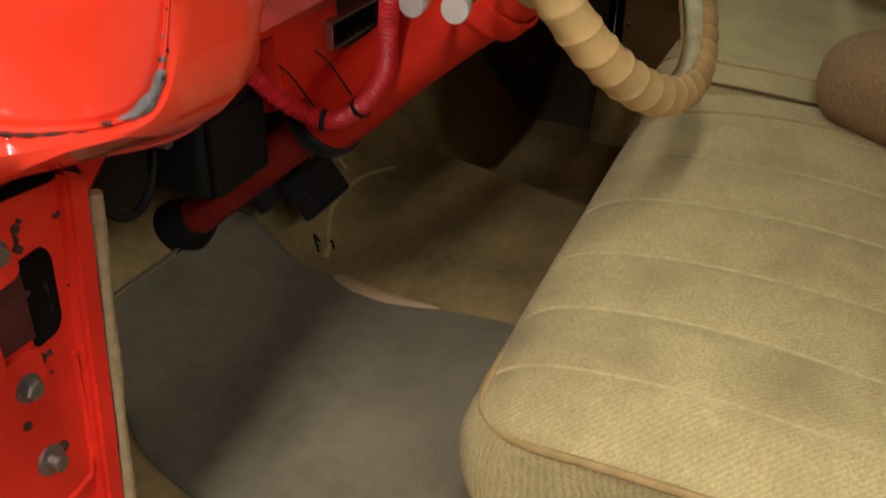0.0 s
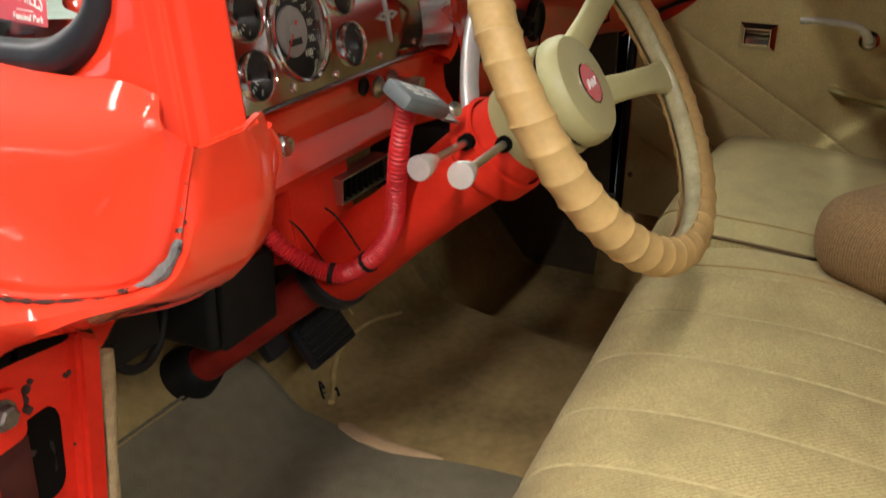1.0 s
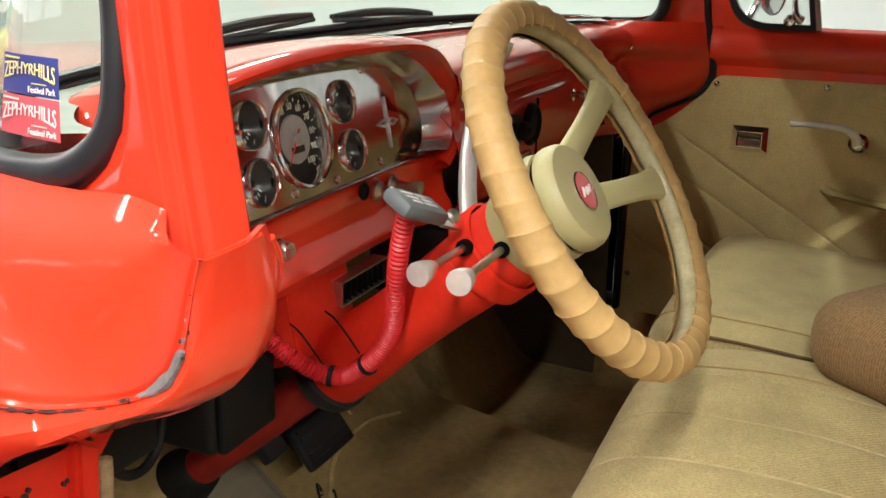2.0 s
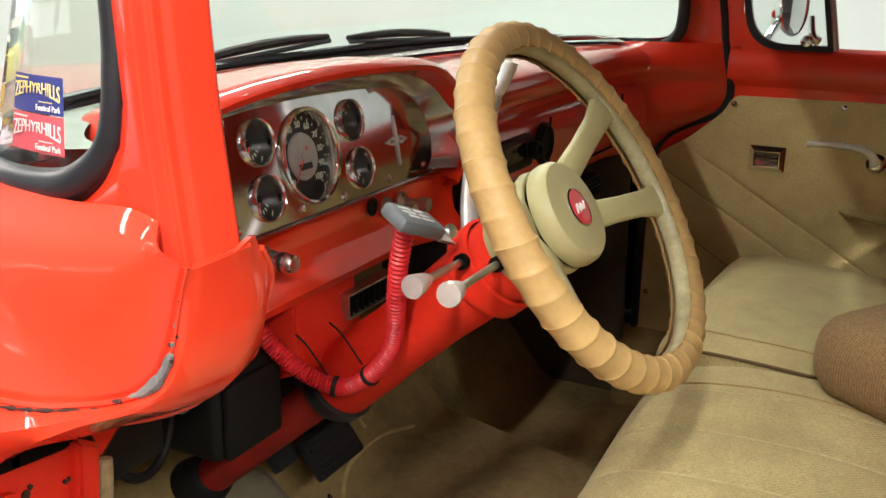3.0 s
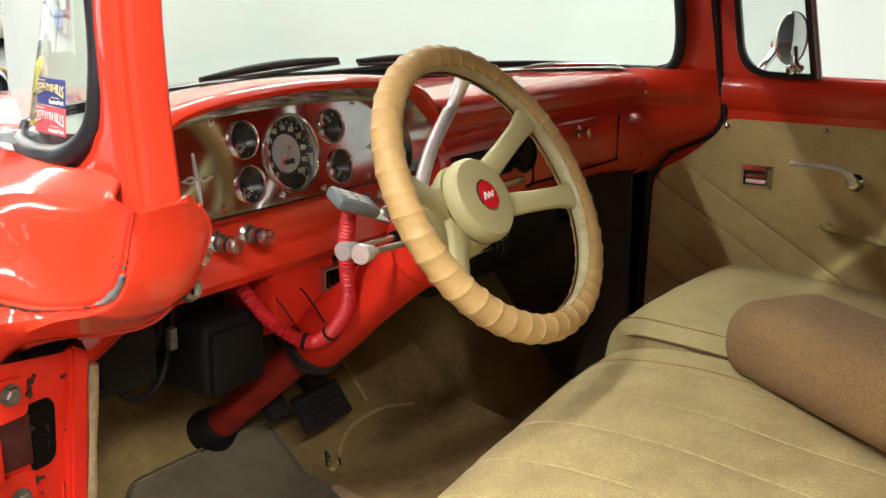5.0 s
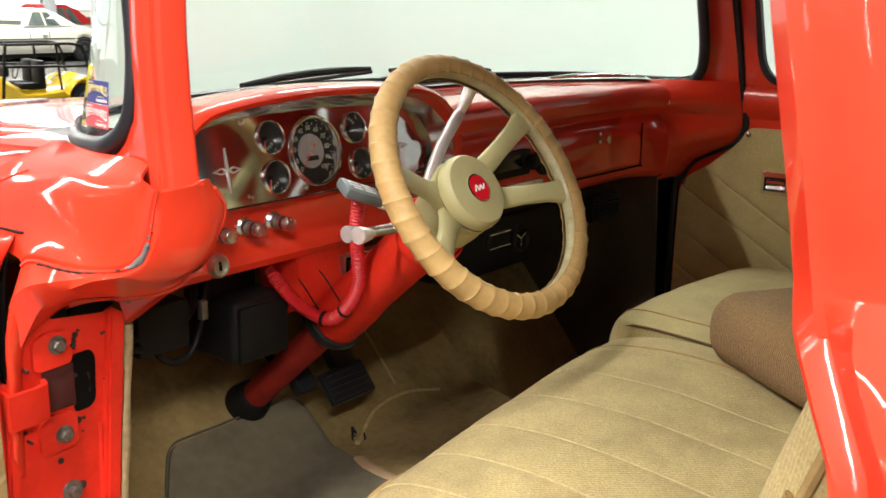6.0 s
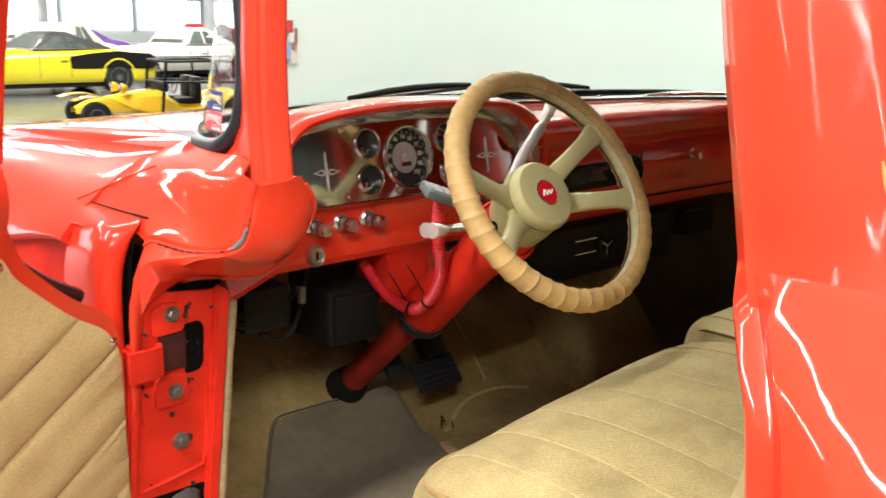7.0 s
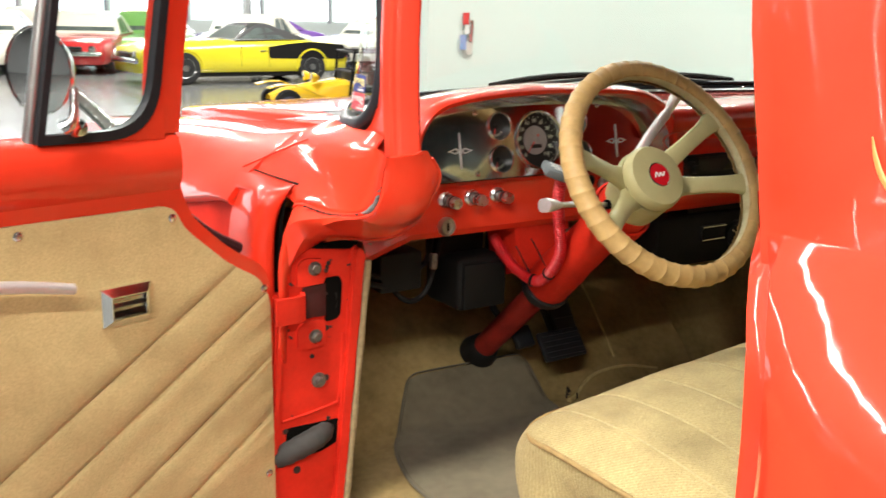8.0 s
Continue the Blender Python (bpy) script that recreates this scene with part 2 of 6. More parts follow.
def pane_material(name, tint, gloss=1.0):
    """Thin clear glass: straight view through it, mirror gloss at a slant."""
    m = bpy.data.materials.new(name)
    m.use_nodes = True
    n, l = m.node_tree.nodes, m.node_tree.links
    n.remove(n["Principled BSDF"])
    t, g, f, mix = n.new("ShaderNodeBsdfTransparent"), n.new("ShaderNodeBsdfGlossy"), n.new("ShaderNodeMath"), n.new("ShaderNodeMixShader")
    lw, ma = n.new("ShaderNodeLayerWeight"), n.new("ShaderNodeMath")
    f.operation, ma.operation = "POWER", "MULTIPLY_ADD"
    f.inputs[1].default_value = 4.0
    ma.inputs[1].default_value, ma.inputs[2].default_value = 0.8, 0.035
    lw.inputs["Blend"].default_value = 0.5
    l.new(lw.outputs["Facing"], f.inputs[0])
    l.new(f.outputs[0], ma.inputs[0])
    t.inputs["Color"].default_value = (*tint, 1)
    g.inputs["Roughness"].default_value = 0.01
    l.new(ma.outputs[0], mix.inputs["Fac"])
    l.new(t.outputs[0], mix.inputs[1])
    l.new(g.outputs[0], mix.inputs[2])
    l.new(mix.outputs[0], n["Material Output"].inputs["Surface"])
    return m


GLASS = pane_material("windscreen_glass", (0.90, 0.97, 0.93))
VENTGLASS = pane_material("vent_glass", (0.90, 0.93, 0.92))

# ---- the hall ----
bm = B()
box(bm, (8, 10, -0.1), (70, 60, 0.2))
tagged(mesh("floor", bm, CONCRETE), "grey polished concrete showroom floor", "floor", kind="structure")
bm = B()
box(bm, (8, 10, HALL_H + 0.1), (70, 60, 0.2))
tagged(mesh("ceiling", bm, CEILING), "showroom ceiling, greyed to cut bounced light", "ceiling", kind="structure")
# south, west and east walls are unseen, greyed to weaken bounced light
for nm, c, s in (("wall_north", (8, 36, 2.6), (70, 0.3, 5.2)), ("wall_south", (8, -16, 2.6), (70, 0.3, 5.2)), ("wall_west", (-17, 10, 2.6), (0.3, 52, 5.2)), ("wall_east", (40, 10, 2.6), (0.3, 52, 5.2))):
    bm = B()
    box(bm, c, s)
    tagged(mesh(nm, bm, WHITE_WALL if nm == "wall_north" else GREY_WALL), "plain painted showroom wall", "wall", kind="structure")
# the white partition in front of the truck, with a rounded corner
path = [(1.95, 4.5)] + [(x, 4.5) for x in (2.4, 3.0, 4.2)] + [(4.2 + 1.6 * math.sin(a), 2.9 + 1.6 * math.cos(a)) for a in [radians(k) for k in range(9, 91, 9)]] + [(5.8, 0.0), (5.8, -6.0)]
bm = B()
prism(bm, path + [(x + (0 if i < 4 else 0.12), y + 0.12) for i, (x, y) in reversed(list(enumerate(path)))], 0.0, 4.4, lambda a, b, d: (a, b, d))
tagged(mesh("wall_partition", bm, WHITE_WALL), "tall plain white partition wall beside the truck", "wall", kind="structure")

# ---- the truck's body ----
truck = thing("pickup_truck", "glossy red vintage pickup truck cab with worn door edges", "truck")


def flip(bm):
    for v in bm.verts:
        v.co.x = -v.co.x
    return bm


# floor pan with toe board and tunnel, all carpeted
def tunnel_edge(y):
    return 0.185 + 0.24 * (max(0.0, min(0.5, y)) - 0.1)


def floor_z(x, y):
    base = 0.60 if y < 0.45 else 0.60 + (min(y, 0.80) - 0.45) * 0.92
    drop = 0.15 * min(1, max(0, (x - tunnel_edge(y)) / 0.03)) * (1 if y < 0.45 else max(0, 1 - (y - 0.45) / 0.35))
    return base - drop + 0.004 * noise.noise(Vector((x * 6, y * 6, 0)))


bm = B()
ys = [-0.70, -0.4, -0.1, 0.05, 0.2, 0.3, 0.38, 0.43, 0.46, 0.5, 0.6, 0.7, 0.8]
top = []
for y in ys:
    e = tunnel_edge(y)
    xs = [-0.87, -0.80, -0.6, -0.4, -0.2, -0.05, 0.08, e, e + 0.008, e + 0.03, 0.5, 0.8, 0.90]
    top.append([Vector((x, y, floor_z(x, y))) for x in xs])
top.append([Vector((p.x, 0.81, 1.20)) for p in top[-1]])
sheet(bm, top)
sheet(bm, [[p + Vector((0, 0.02, -0.02)) for p in r] for r in top])
part("floor_carpet", bm, CARPET, truck, "dirty tan carpet over floor and toe board")
# kick panels beside the feet
for sx in (-1, 1):
    bm = B()
    sheet(bm, [[(sx * (0.782 + (1.08 - z) * 0.098), y, z) for z in (1.08, 0.95, 0.8, 0.65, 0.56, 0.40)] for y in (0.256, 0.4, 0.6, 0.83)])
    thick(bm, 0.01)
    # the far board's brown is darkened to hold the shade under the dash
    part("kick_panel", bm, CARPET if sx < 0 else mat("shaded_brown_board", (0.085, 0.06, 0.033), 0.8, var=0.4, scale=9, bump=0.2, bscale=120), truck, "" if sx < 0 else "brown kick board with shade put into its colour")
bm = B()
tube(bm, [(-0.786 - (1.06 - z) * 0.099, 0.240, z) for z in [1.055 - 0.0095 * i for i in range(49)]], lambda t: 0.0058 + 0.0010 * math.sin(t * 150) + 0.0008 * math.sin(t * 23), 10)
part("carpet_edge", bm, mat("carpet_edge_tan", (0.36, 0.26, 0.13), 0.95, var=0.4, scale=90, bump=1.0, bscale=500), truck, "bound tan carpet edge beside the door post")

# door post with hinges
YJ = 0.25
for sx in (-1,):
    post = None
    for nm, poly, d0, d1 in (("hinge_post", [(-0.936, 1.06), (-0.918, 1.094), (-0.880, 1.112), (-0.812, 1.096), (-0.812, 1.088), (-0.862, 0.50), (-0.975, 0.50), (-0.945, 1.0)], YJ, YJ + 0.012),
                             ("post_inner_edge", [(-0.813, 1.085), (-0.790, 1.07), (-0.846, 0.50), (-0.866, 0.50)], YJ - 0.012, YJ + 0.2),
                             ("post_outer_edge", [(-0.951, 1.01), (-0.934, 1.01), (-0.972, 0.50), (-0.990, 0.50)], YJ - 0.008, YJ + 0.05)):
        bm = B()
        prism(bm, poly, d0, d1, lambda a, b, d: (a, d, b))
        bmesh.ops.bevel(bm, geom=bm.edges[:], offset=0.004, segments=2, affect="EDGES")
        ob = part(nm, bm, RED_DIM, post or truck, "red door post with bolts and rust chips" if not post else "")
        post = post or ob


def run(pts, n=5):
    return spline(pts, n)


# cowl side with the dog-leg below the screen pillar
R = [
    [(-0.816, 0.136, 1.276), (-0.816, 0.165, 1.282), (-0.815, 0.22, 1.28), (-0.805, 0.29, 1.28), (-0.775, 0.39, 1.28)],
    [(-0.836, 0.12, 1.269), (-0.846, 0.155, 1.263), (-0.852, 0.21, 1.259), (-0.852, 0.28, 1.258), (-0.85, 0.39, 1.256)],
    [(-0.838, 0.1185, 1.2685), (-0.848, 0.154, 1.262), (-0.855, 0.209, 1.2575), (-0.856, 0.28, 1.256), (-0.855, 0.39, 1.254)],
    [(-0.843, 0.112, 1.264), (-0.853, 0.15, 1.248), (-0.862, 0.2, 1.24), (-0.866, 0.26, 1.238), (-0.878, 0.39, 1.236)],
    [(-0.838, 0.108, 1.259), (-0.852, 0.146, 1.22), (-0.862, 0.198, 1.208), (-0.87, 0.262, 1.208), (-0.902, 0.402, 1.2135)],
    [(-0.835, 0.106, 1.256), (-0.85, 0.139, 1.193), (-0.867, 0.194, 1.18), (-0.888, 0.280, 1.190), (-0.920, 0.42, 1.1965)],
    [(-0.833, 0.1045, 1.254), (-0.847, 0.13, 1.175), (-0.876, 0.183, 1.162), (-0.905, 0.248, 1.171), (-0.9116, 0.262, 1.1618)],
    [(-0.829, 0.101, 1.25), (-0.842, 0.122, 1.168), (-0.8801, 0.178, 1.1537), (-0.9079, 0.236, 1.1609), (-0.9205, 0.243, 1.1567)],
    [(-0.822, 0.098, 1.25), (-0.8436, 0.1135, 1.167), (-0.8919, 0.16, 1.1533), (-0.9261, 0.224, 1.1379), (-0.9411, 0.24, 1.1133)],
    [(-0.812, 0.0965, 1.251), (-0.84, 0.112, 1.1655), (-0.892, 0.158, 1.147), (-0.9115, 0.217, 1.113), (-0.9316, 0.242, 1.0584)],
    [(-0.788, 0.095, 1.252), (-0.79, 0.101, 1.156), (-0.843, 0.17, 1.124), (-0.882, 0.226, 1.106), (-0.9132, 0.2465, 1.0744)],
    [(-0.768, 0.0965, 1.258), (-0.757, 0.1055, 1.161), (-0.8, 0.186, 1.1075), (-0.848, 0.243, 1.1015), (-0.8932, 0.2475, 1.0846)],
    [(-0.758, 0.1005, 1.257), (-0.7285, 0.1125, 1.205), (-0.765, 0.15, 1.122), (-0.803, 0.225, 1.095), (-0.85, 0.258, 1.1)],
]


def blend(a, b, t, push=(0, 0, 0)):
    return [tuple(Vector(p) * (1 - t) + Vector(q) * t + Vector(push) * min(1, (Vector(p) - Vector(q)).length / 0.02)) for p, q in zip(a, b)]


# raised flange along the opening
E5, E6 = R[6], R[7]
R = R[:7] + [blend(E5, E6, 0.35, (0.001, 0.001, 0)), blend(E5, E6, 0.55, (0.004, 0.004, -0.003)), blend(E5, E6, 0.66, (0.004, 0.004, -0.003)), blend(E5, E6, 0.74, (-0.003, -0.003, 0.002)), blend(E5, E6, 0.9, (-0.003, -0.003, 0.001))] + R[7:]
cowl = [run(r, 8) for r in R]
bm = B()
sheet(bm, cowl)
bm.verts.ensure_lookup_table()
dish = [v for i in range(1, 6) for v in bm.verts[i * len(cowl[0]) + 2:(i + 1) * len(cowl[0]) - 1]]
for _ in range(5):
    bmesh.ops.smooth_vert(bm, verts=dish, factor=0.5, use_axis_x=True, use_axis_y=True, use_axis_z=True)
thick(bm, 0.004)
part("cowl_side", bm, RED, truck, "red dog-leg cowl side with chipped edge", 55)
# rolled inner lip and the weld under the pillar
bm = B()
tube(bm, [p for p in cowl[-1][2:26]], 0.0028, 8)
part("pillar_flange", bm, RED, truck)
bm = B()
tube(bm, run([(-0.822, 0.1035, 1.2495), (-0.80, 0.0985, 1.2515), (-0.770, 0.0975, 1.2525)], 6), lambda t: 0.0022 + 0.0006 * math.sin(t * 40), 8)
part("weld_seam", bm, RED, truck)
# rolled rear edge of the wing and the jamb flange beside it
WING_LIP = [
    [(-0.948, 0.430, 1.177), (-0.938, 0.440, 1.187), (-0.925, 0.440, 1.196), (-0.912, 0.360, 1.194), (-0.899, 0.290, 1.188), (-0.895, 0.305, 1.188)],
    [(-0.956, 0.408, 1.169), (-0.9585, 0.37, 1.172), (-0.9467, 0.335, 1.1854), (-0.9254, 0.305, 1.1866), (-0.9047, 0.275, 1.1838), (-0.9007, 0.305, 1.1838)],
    [(-0.9502, 0.408, 1.1609), (-0.9559, 0.335, 1.171), (-0.9562, 0.288, 1.1755), (-0.9392, 0.272, 1.1751), (-0.9173, 0.266, 1.1748), (-0.9133, 0.296, 1.1748)],
    [(-0.9624, 0.408, 1.1326), (-0.9697, 0.33, 1.1451), (-0.9695, 0.28, 1.1501), (-0.951, 0.268, 1.1471), (-0.9302, 0.268, 1.1504), (-0.9262, 0.298, 1.1504)],
    [(-0.9699, 0.408, 1.0865), (-0.9768, 0.33, 1.101), (-0.9763, 0.28, 1.1087), (-0.9576, 0.268, 1.1063), (-0.9399, 0.27, 1.111), (-0.9359, 0.3, 1.111)],
    [(-0.9715, 0.408, 1.03), (-0.9781, 0.33, 1.047), (-0.9756, 0.28, 1.0582), (-0.9607, 0.268, 1.058), (-0.9421, 0.27, 1.0622), (-0.9381, 0.3, 1.0622)],
    [(-0.9738, 0.408, 0.9504), (-0.98, 0.33, 0.9707), (-0.9796, 0.28, 0.9845), (-0.9637, 0.268, 0.984), (-0.9424, 0.27, 0.9868), (-0.9384, 0.3, 0.9868)],
]
cols = [run([r[k] for r in WING_LIP], 5) for k in range(6)]
bm = B()
sheet(bm, [run([c[i] for c in cols], 4) for i in range(len(cols[0]))])
for _ in range(10):
    bmesh.ops.smooth_vert(bm, verts=[v for v in bm.verts if not v.is_boundary], factor=0.5, use_axis_x=True, use_axis_y=True, use_axis_z=True)
thick(bm, 0.003)
part("wing_lip", bm, RED, truck, "", 50)
JAMB = [
    [(-0.9336, 0.252, 1.112), (-0.9398, 0.241, 1.1129), (-0.9362, 0.238, 1.1008), (-0.9298, 0.241, 1.0705), (-0.9228, 0.25, 1.0547)],
    [(-0.9425, 0.252, 1.0746), (-0.9476, 0.241, 1.0772), (-0.9426, 0.237, 1.0698), (-0.9336, 0.241, 1.0467), (-0.9254, 0.25, 1.0387)],
    [(-0.9448, 0.252, 1.0504), (-0.9499, 0.241, 1.0525), (-0.9448, 0.237, 1.0458), (-0.9365, 0.241, 1.0266), (-0.9282, 0.25, 1.0192)],
    [(-0.9447, 0.252, 1.009), (-0.9499, 0.241, 1.0114), (-0.9456, 0.237, 1.0049), (-0.938, 0.241, 0.9853), (-0.9306, 0.25, 0.9777)],
    [(-0.948, 0.252, 0.9253), (-0.9531, 0.241, 0.9284), (-0.9504, 0.237, 0.9221), (-0.9428, 0.241, 0.9016), (-0.9354, 0.25, 0.8931)],
]
bm = B()
sheet(bm, [run(r, 3) for r in JAMB])
thick(bm, 0.003)
part("jamb_flange", bm, RED, truck, "", 50)
# open seam between the wing and the cowl side
part("panel_seam", tube(B(), run([(-0.927, 0.439, 1.1965), (-0.9205, 0.385, 1.1955), (-0.9115, 0.331, 1.1925), (-0.903, 0.296, 1.190), (-0.8965, 0.277, 1.188)], 6), lambda t: 0.0010 + 0.0009 * t, 6), RUST, truck)
part("panel_edge", tube(B(), run([(-0.928, 0.439, 1.1965), (-0.9085, 0.4085, 1.2120), (-0.888, 0.3845, 1.2275), (-0.8665, 0.3605, 1.2410), (-0.852, 0.334, 1.2520)], 6), 0.0016, 6), RED, truck)
# black sheet painting in the shade between the wing and the door post
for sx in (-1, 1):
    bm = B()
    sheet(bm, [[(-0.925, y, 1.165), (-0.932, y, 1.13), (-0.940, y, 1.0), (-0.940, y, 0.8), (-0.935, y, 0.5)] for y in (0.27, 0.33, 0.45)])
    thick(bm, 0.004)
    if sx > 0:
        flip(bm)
    part("hinge_gap_shade", bm, VOID, truck)

# screen pillars, leaning forwards as they rise
LEANS = ((1.235, -0.001, -0.003, 0.060), (1.27, 0.002, 0.004, 0.050), (1.295, 0.004, 0.009, 0.032), (1.32, 0.0055, 0.0135, 0.012), (1.35, 0.007, 0.018, 0), (1.42, 0.012, 0.027, 0), (1.60, 0.030, 0.045, 0), (1.76, 0.055, 0.052, 0))
sect = [(-0.798, 0.168), (-0.810, 0.155), (-0.8155, 0.142), (-0.8175, 0.1315), (-0.8085, 0.1275), (-0.8075, 0.1225), (-0.8005, 0.1205), (-0.7965, 0.1155), (-0.771, 0.1045), (-0.765, 0.108), (-0.766, 0.160)]
bm = B()
sheet(bm, [[(x + dx, y + dy, z) for x, y in rounded([(x - (0.012 if k == 0 else 0.004) * ext / 0.06, y + (ext if k == 0 else ext * 0.45)) if k < 2 else (x, y) for k, (x, y) in enumerate(sect)], 0.0018, 3)] for z, dx, dy, ext in LEANS], closed=True)
part("screen_pillar", bm, RED, truck, "upright red windscreen pillar")
# inner side of the far pillar, running down into the dash end
far = []
for z, seal_p, gap_p in ((1.76, (0.760, 0.225), (0.790, 0.150)), (1.60, (0.785, 0.206), (0.825, 0.138)), (1.42, (0.808, 0.182), (0.849, 0.113)), (1.34, (0.818, 0.176), (0.853, 0.100)), (1.31, (0.818, 0.20), (0.853, 0.096)), (1.297, (0.815, 0.245), (0.853, 0.093)), (1.276, (0.815, 0.262), (0.853, 0.088))):
    a, b = Vector(seal_p), Vector(gap_p)
    far.append([(*(a + (b - a) * t + Vector((0.006, 0.006)) * math.sin(math.pi * t)), z) for t in (0, 0.25, 0.5, 0.75, 0.9, 1.0)] + [(b.x + 0.012, b.y + 0.010, z), (b.x + 0.015, b.y + 0.07, z)])
bm = B()
sheet(bm, far)
part("far_pillar", bm, RED, truck, "red inner windscreen pillar", 60)

# windscreen
WB = [(-0.812, 0.178, 1.305), (-0.816, 0.235, 1.288), (-0.800, 0.325, 1.288), (-0.745, 0.40, 1.292), (-0.62, 0.465, 1.298), (-0.32, 0.53, 1.303), (0, 0.548, 1.305)]
WT = [(-0.770, 0.215, 1.74), (-0.770, 0.225, 1.745), (-0.755, 0.24, 1.75), (-0.69, 0.262, 1.755), (-0.55, 0.28, 1.76), (-0.3, 0.29, 1.765), (0, 0.30, 1.77)]
NEAR = [(-0.798, 0.190, 1.305), (-0.793, 0.245, 1.288), (-0.776, 0.325, 1.288), (-0.735, 0.395, 1.292)]
WB = NEAR + WB[4:] + [(-x, y, z) for x, y, z in WB[-2::-1]]
WT = WT + [(-x, y, z) for x, y, z in WT[-2::-1]]
screen = part("windscreen", sheet(B(), [run(WB, 5), run([tuple((Vector(a) * 0.5 + Vector(b) * 0.5)) for a, b in zip(WB, WT)], 5), run(WT, 5)]), GLASS, truck, "wraparound tinted windscreen glass", 180)
SEAL = [(-0.772, 0.212, 1.74), (-0.796, 0.190, 1.55), (-0.807, 0.174, 1.42), (-0.814, 0.172, 1.36), (-0.820, 0.180, 1.318), (-0.822, 0.205, 1.292), (-0.820, 0.24, 1.285), (-0.800, 0.325, 1.284), (-0.745, 0.40, 1.288)]
seal = [(-0.766, 0.218, 1.74), (-0.784, 0.203, 1.55), (-0.791, 0.188, 1.42), (-0.797, 0.185, 1.36), (-0.8005, 0.191, 1.322), (-0.802, 0.212, 1.297), (-0.801, 0.245, 1.285), (-0.785, 0.322, 1.283), (-0.741, 0.396, 1.287)] + [(x, y, z - 0.004) for x, y, z in WB[4:7]] + [(-x, y, z - 0.004) for x, y, z in WB[5:3:-1]]
seal = seal + [(-x, y, z) for x, y, z in SEAL[::-1]]
bm = B()
tube(bm, run(seal, 6), lambda t: 0.0092 + 0.0050 * math.exp(-((t - 0.25) / 0.06) ** 2) if t < 0.36 else 0.0135 if t > 0.70 else 0.009, 14)
part("windscreen_seal", bm, RUBBER, screen, "black rubber windscreen seal")
bm = B()
tube(bm, [p + (Vector((0.003, 0.008, 0.003)) if p.x < -0.74 else Vector((math.copysign(0.006, p.x), -0.003, 0.012))) for p in run(seal, 6)], 0.006, 8)
part("seal_lip", bm, RUBBER, screen)

# roof, header and cab back
bm = B()
rows = []
for y, z0 in ((0.30, 1.775), (0.22, 1.79), (0.10, 1.83), (-0.2, 1.86), (-0.6, 1.86), (-0.9, 1.83), (-1.02, 1.76)):
    rows.append([(x, y if abs(x) < 0.75 else min(y, 0.12), z0 - 0.09 * (abs(x) / 0.86) ** 4) for x in (-0.86, -0.8, -0.7, -0.5, -0.25, 0, 0.25, 0.5, 0.7, 0.8, 0.86)])
sheet(bm, rows)
thick(bm, 0.03)
roof = part("roof", bm, RED, truck)
bm = B()
sheet(bm, [[(x, r[0][1] - 0.02, r[0][2] - 0.045) for x in (-0.78, -0.4, 0.0, 0.4, 0.78)] for r in rows[1:]])
thick(bm, 0.006)
# unseen lining, near black to cut light bounced inside the cab
part("headliner", bm, mat("low_bounce_headliner", (0.04, 0.036, 0.03), 0.95, var=0.2, scale=20), roof)
for sx in (-1, 1):
    # rear quarter with the rolled door-opening edge
    bm = B()
    rows = []
    for z, x, b, ex, ey in ((0.42, -0.875, 0.03, -0.900, -0.660), (0.6, -0.888, 0.058, -0.925, -0.675), (0.8, -0.892, 0.072, -0.936, -0.681), (0.95, -0.893, 0.067, -0.937, -0.681), (1.05, -0.893, 0.056, -0.936, -0.680), (1.13, -0.893, 0.046, -0.932, -0.676), (1.17, -0.892, 0.040, -0.927, -0.670), (1.20, -0.892, 0.034, -0.919, -0.662), (1.225, -0.891, 0.026, -0.902, -0.645), (1.25, -0.889, 0.016, -0.8825, -0.628), (1.262, -0.887, 0.010, -0.873, -0.621), (1.275, -0.886, 0.007, -0.865, -0.617), (1.288, -0.885, 0.003, -0.859, -0.614), (1.291, -0.884, 0.002, -0.858, -0.6135), (1.32, -0.883, 0.002, -0.857, -0.608), (1.36, -0.881, 0.002, -0.855, -0.600), (1.45, -0.876, 0.002, -0.846, -0.579), (1.6, -0.855, 0.002, -0.825, -0.545), (1.7, -0.83, 0.0, -0.80, -0.52), (1.77, -0.80, 0.0, -0.77, -0.50)):
        # the opening's edge swells out and back below the window line
        y0 = ey - 0.012
        x = min(x, ex - 0.012)
        w_ = 0.0022 * noise.noise(Vector((3.1, 2.0, z * 9)))
        row = [(ex + 0.060, ey - 0.050, z), (ex + 0.045, ey - 0.030, z), (ex + 0.012, ey - 0.009, z), (ex + 0.003, ey - 0.0015, z), (ex - 0.003, ey, z), (ex - 0.008 + w_, ey - 0.004, z), (x + 0.003, ey - 0.018, z), (x + 0.005, ey - 0.024, z)]
        # crisp sloped shoulder band below the window line
        band = 0.020 * max(0.0, min(1.0, (1.288 - z) / 0.026))
        for q, k in ((0.024, 0.10), (0.032, 0.2), (0.045, 0.4), (0.07, 0.7), (0.10, 0.9), (0.13, 1.0), (0.16, 1.04), (0.19, 1.02), (0.22, 0.95), (0.26, 0.8), (0.31, 0.35), (0.36, -0.6)):
            # the upper corner is drawn in behind a soft crease
            inset = 0.0
            if z > 1.29:
                e = (q - (0.076 + 0.06 * math.exp(-((z - 1.30) / 0.035)))) / 0.022
                inset = 0.022 / (1 + math.exp(-e * 2.2)) * min(1, (z - 1.29) / 0.05)
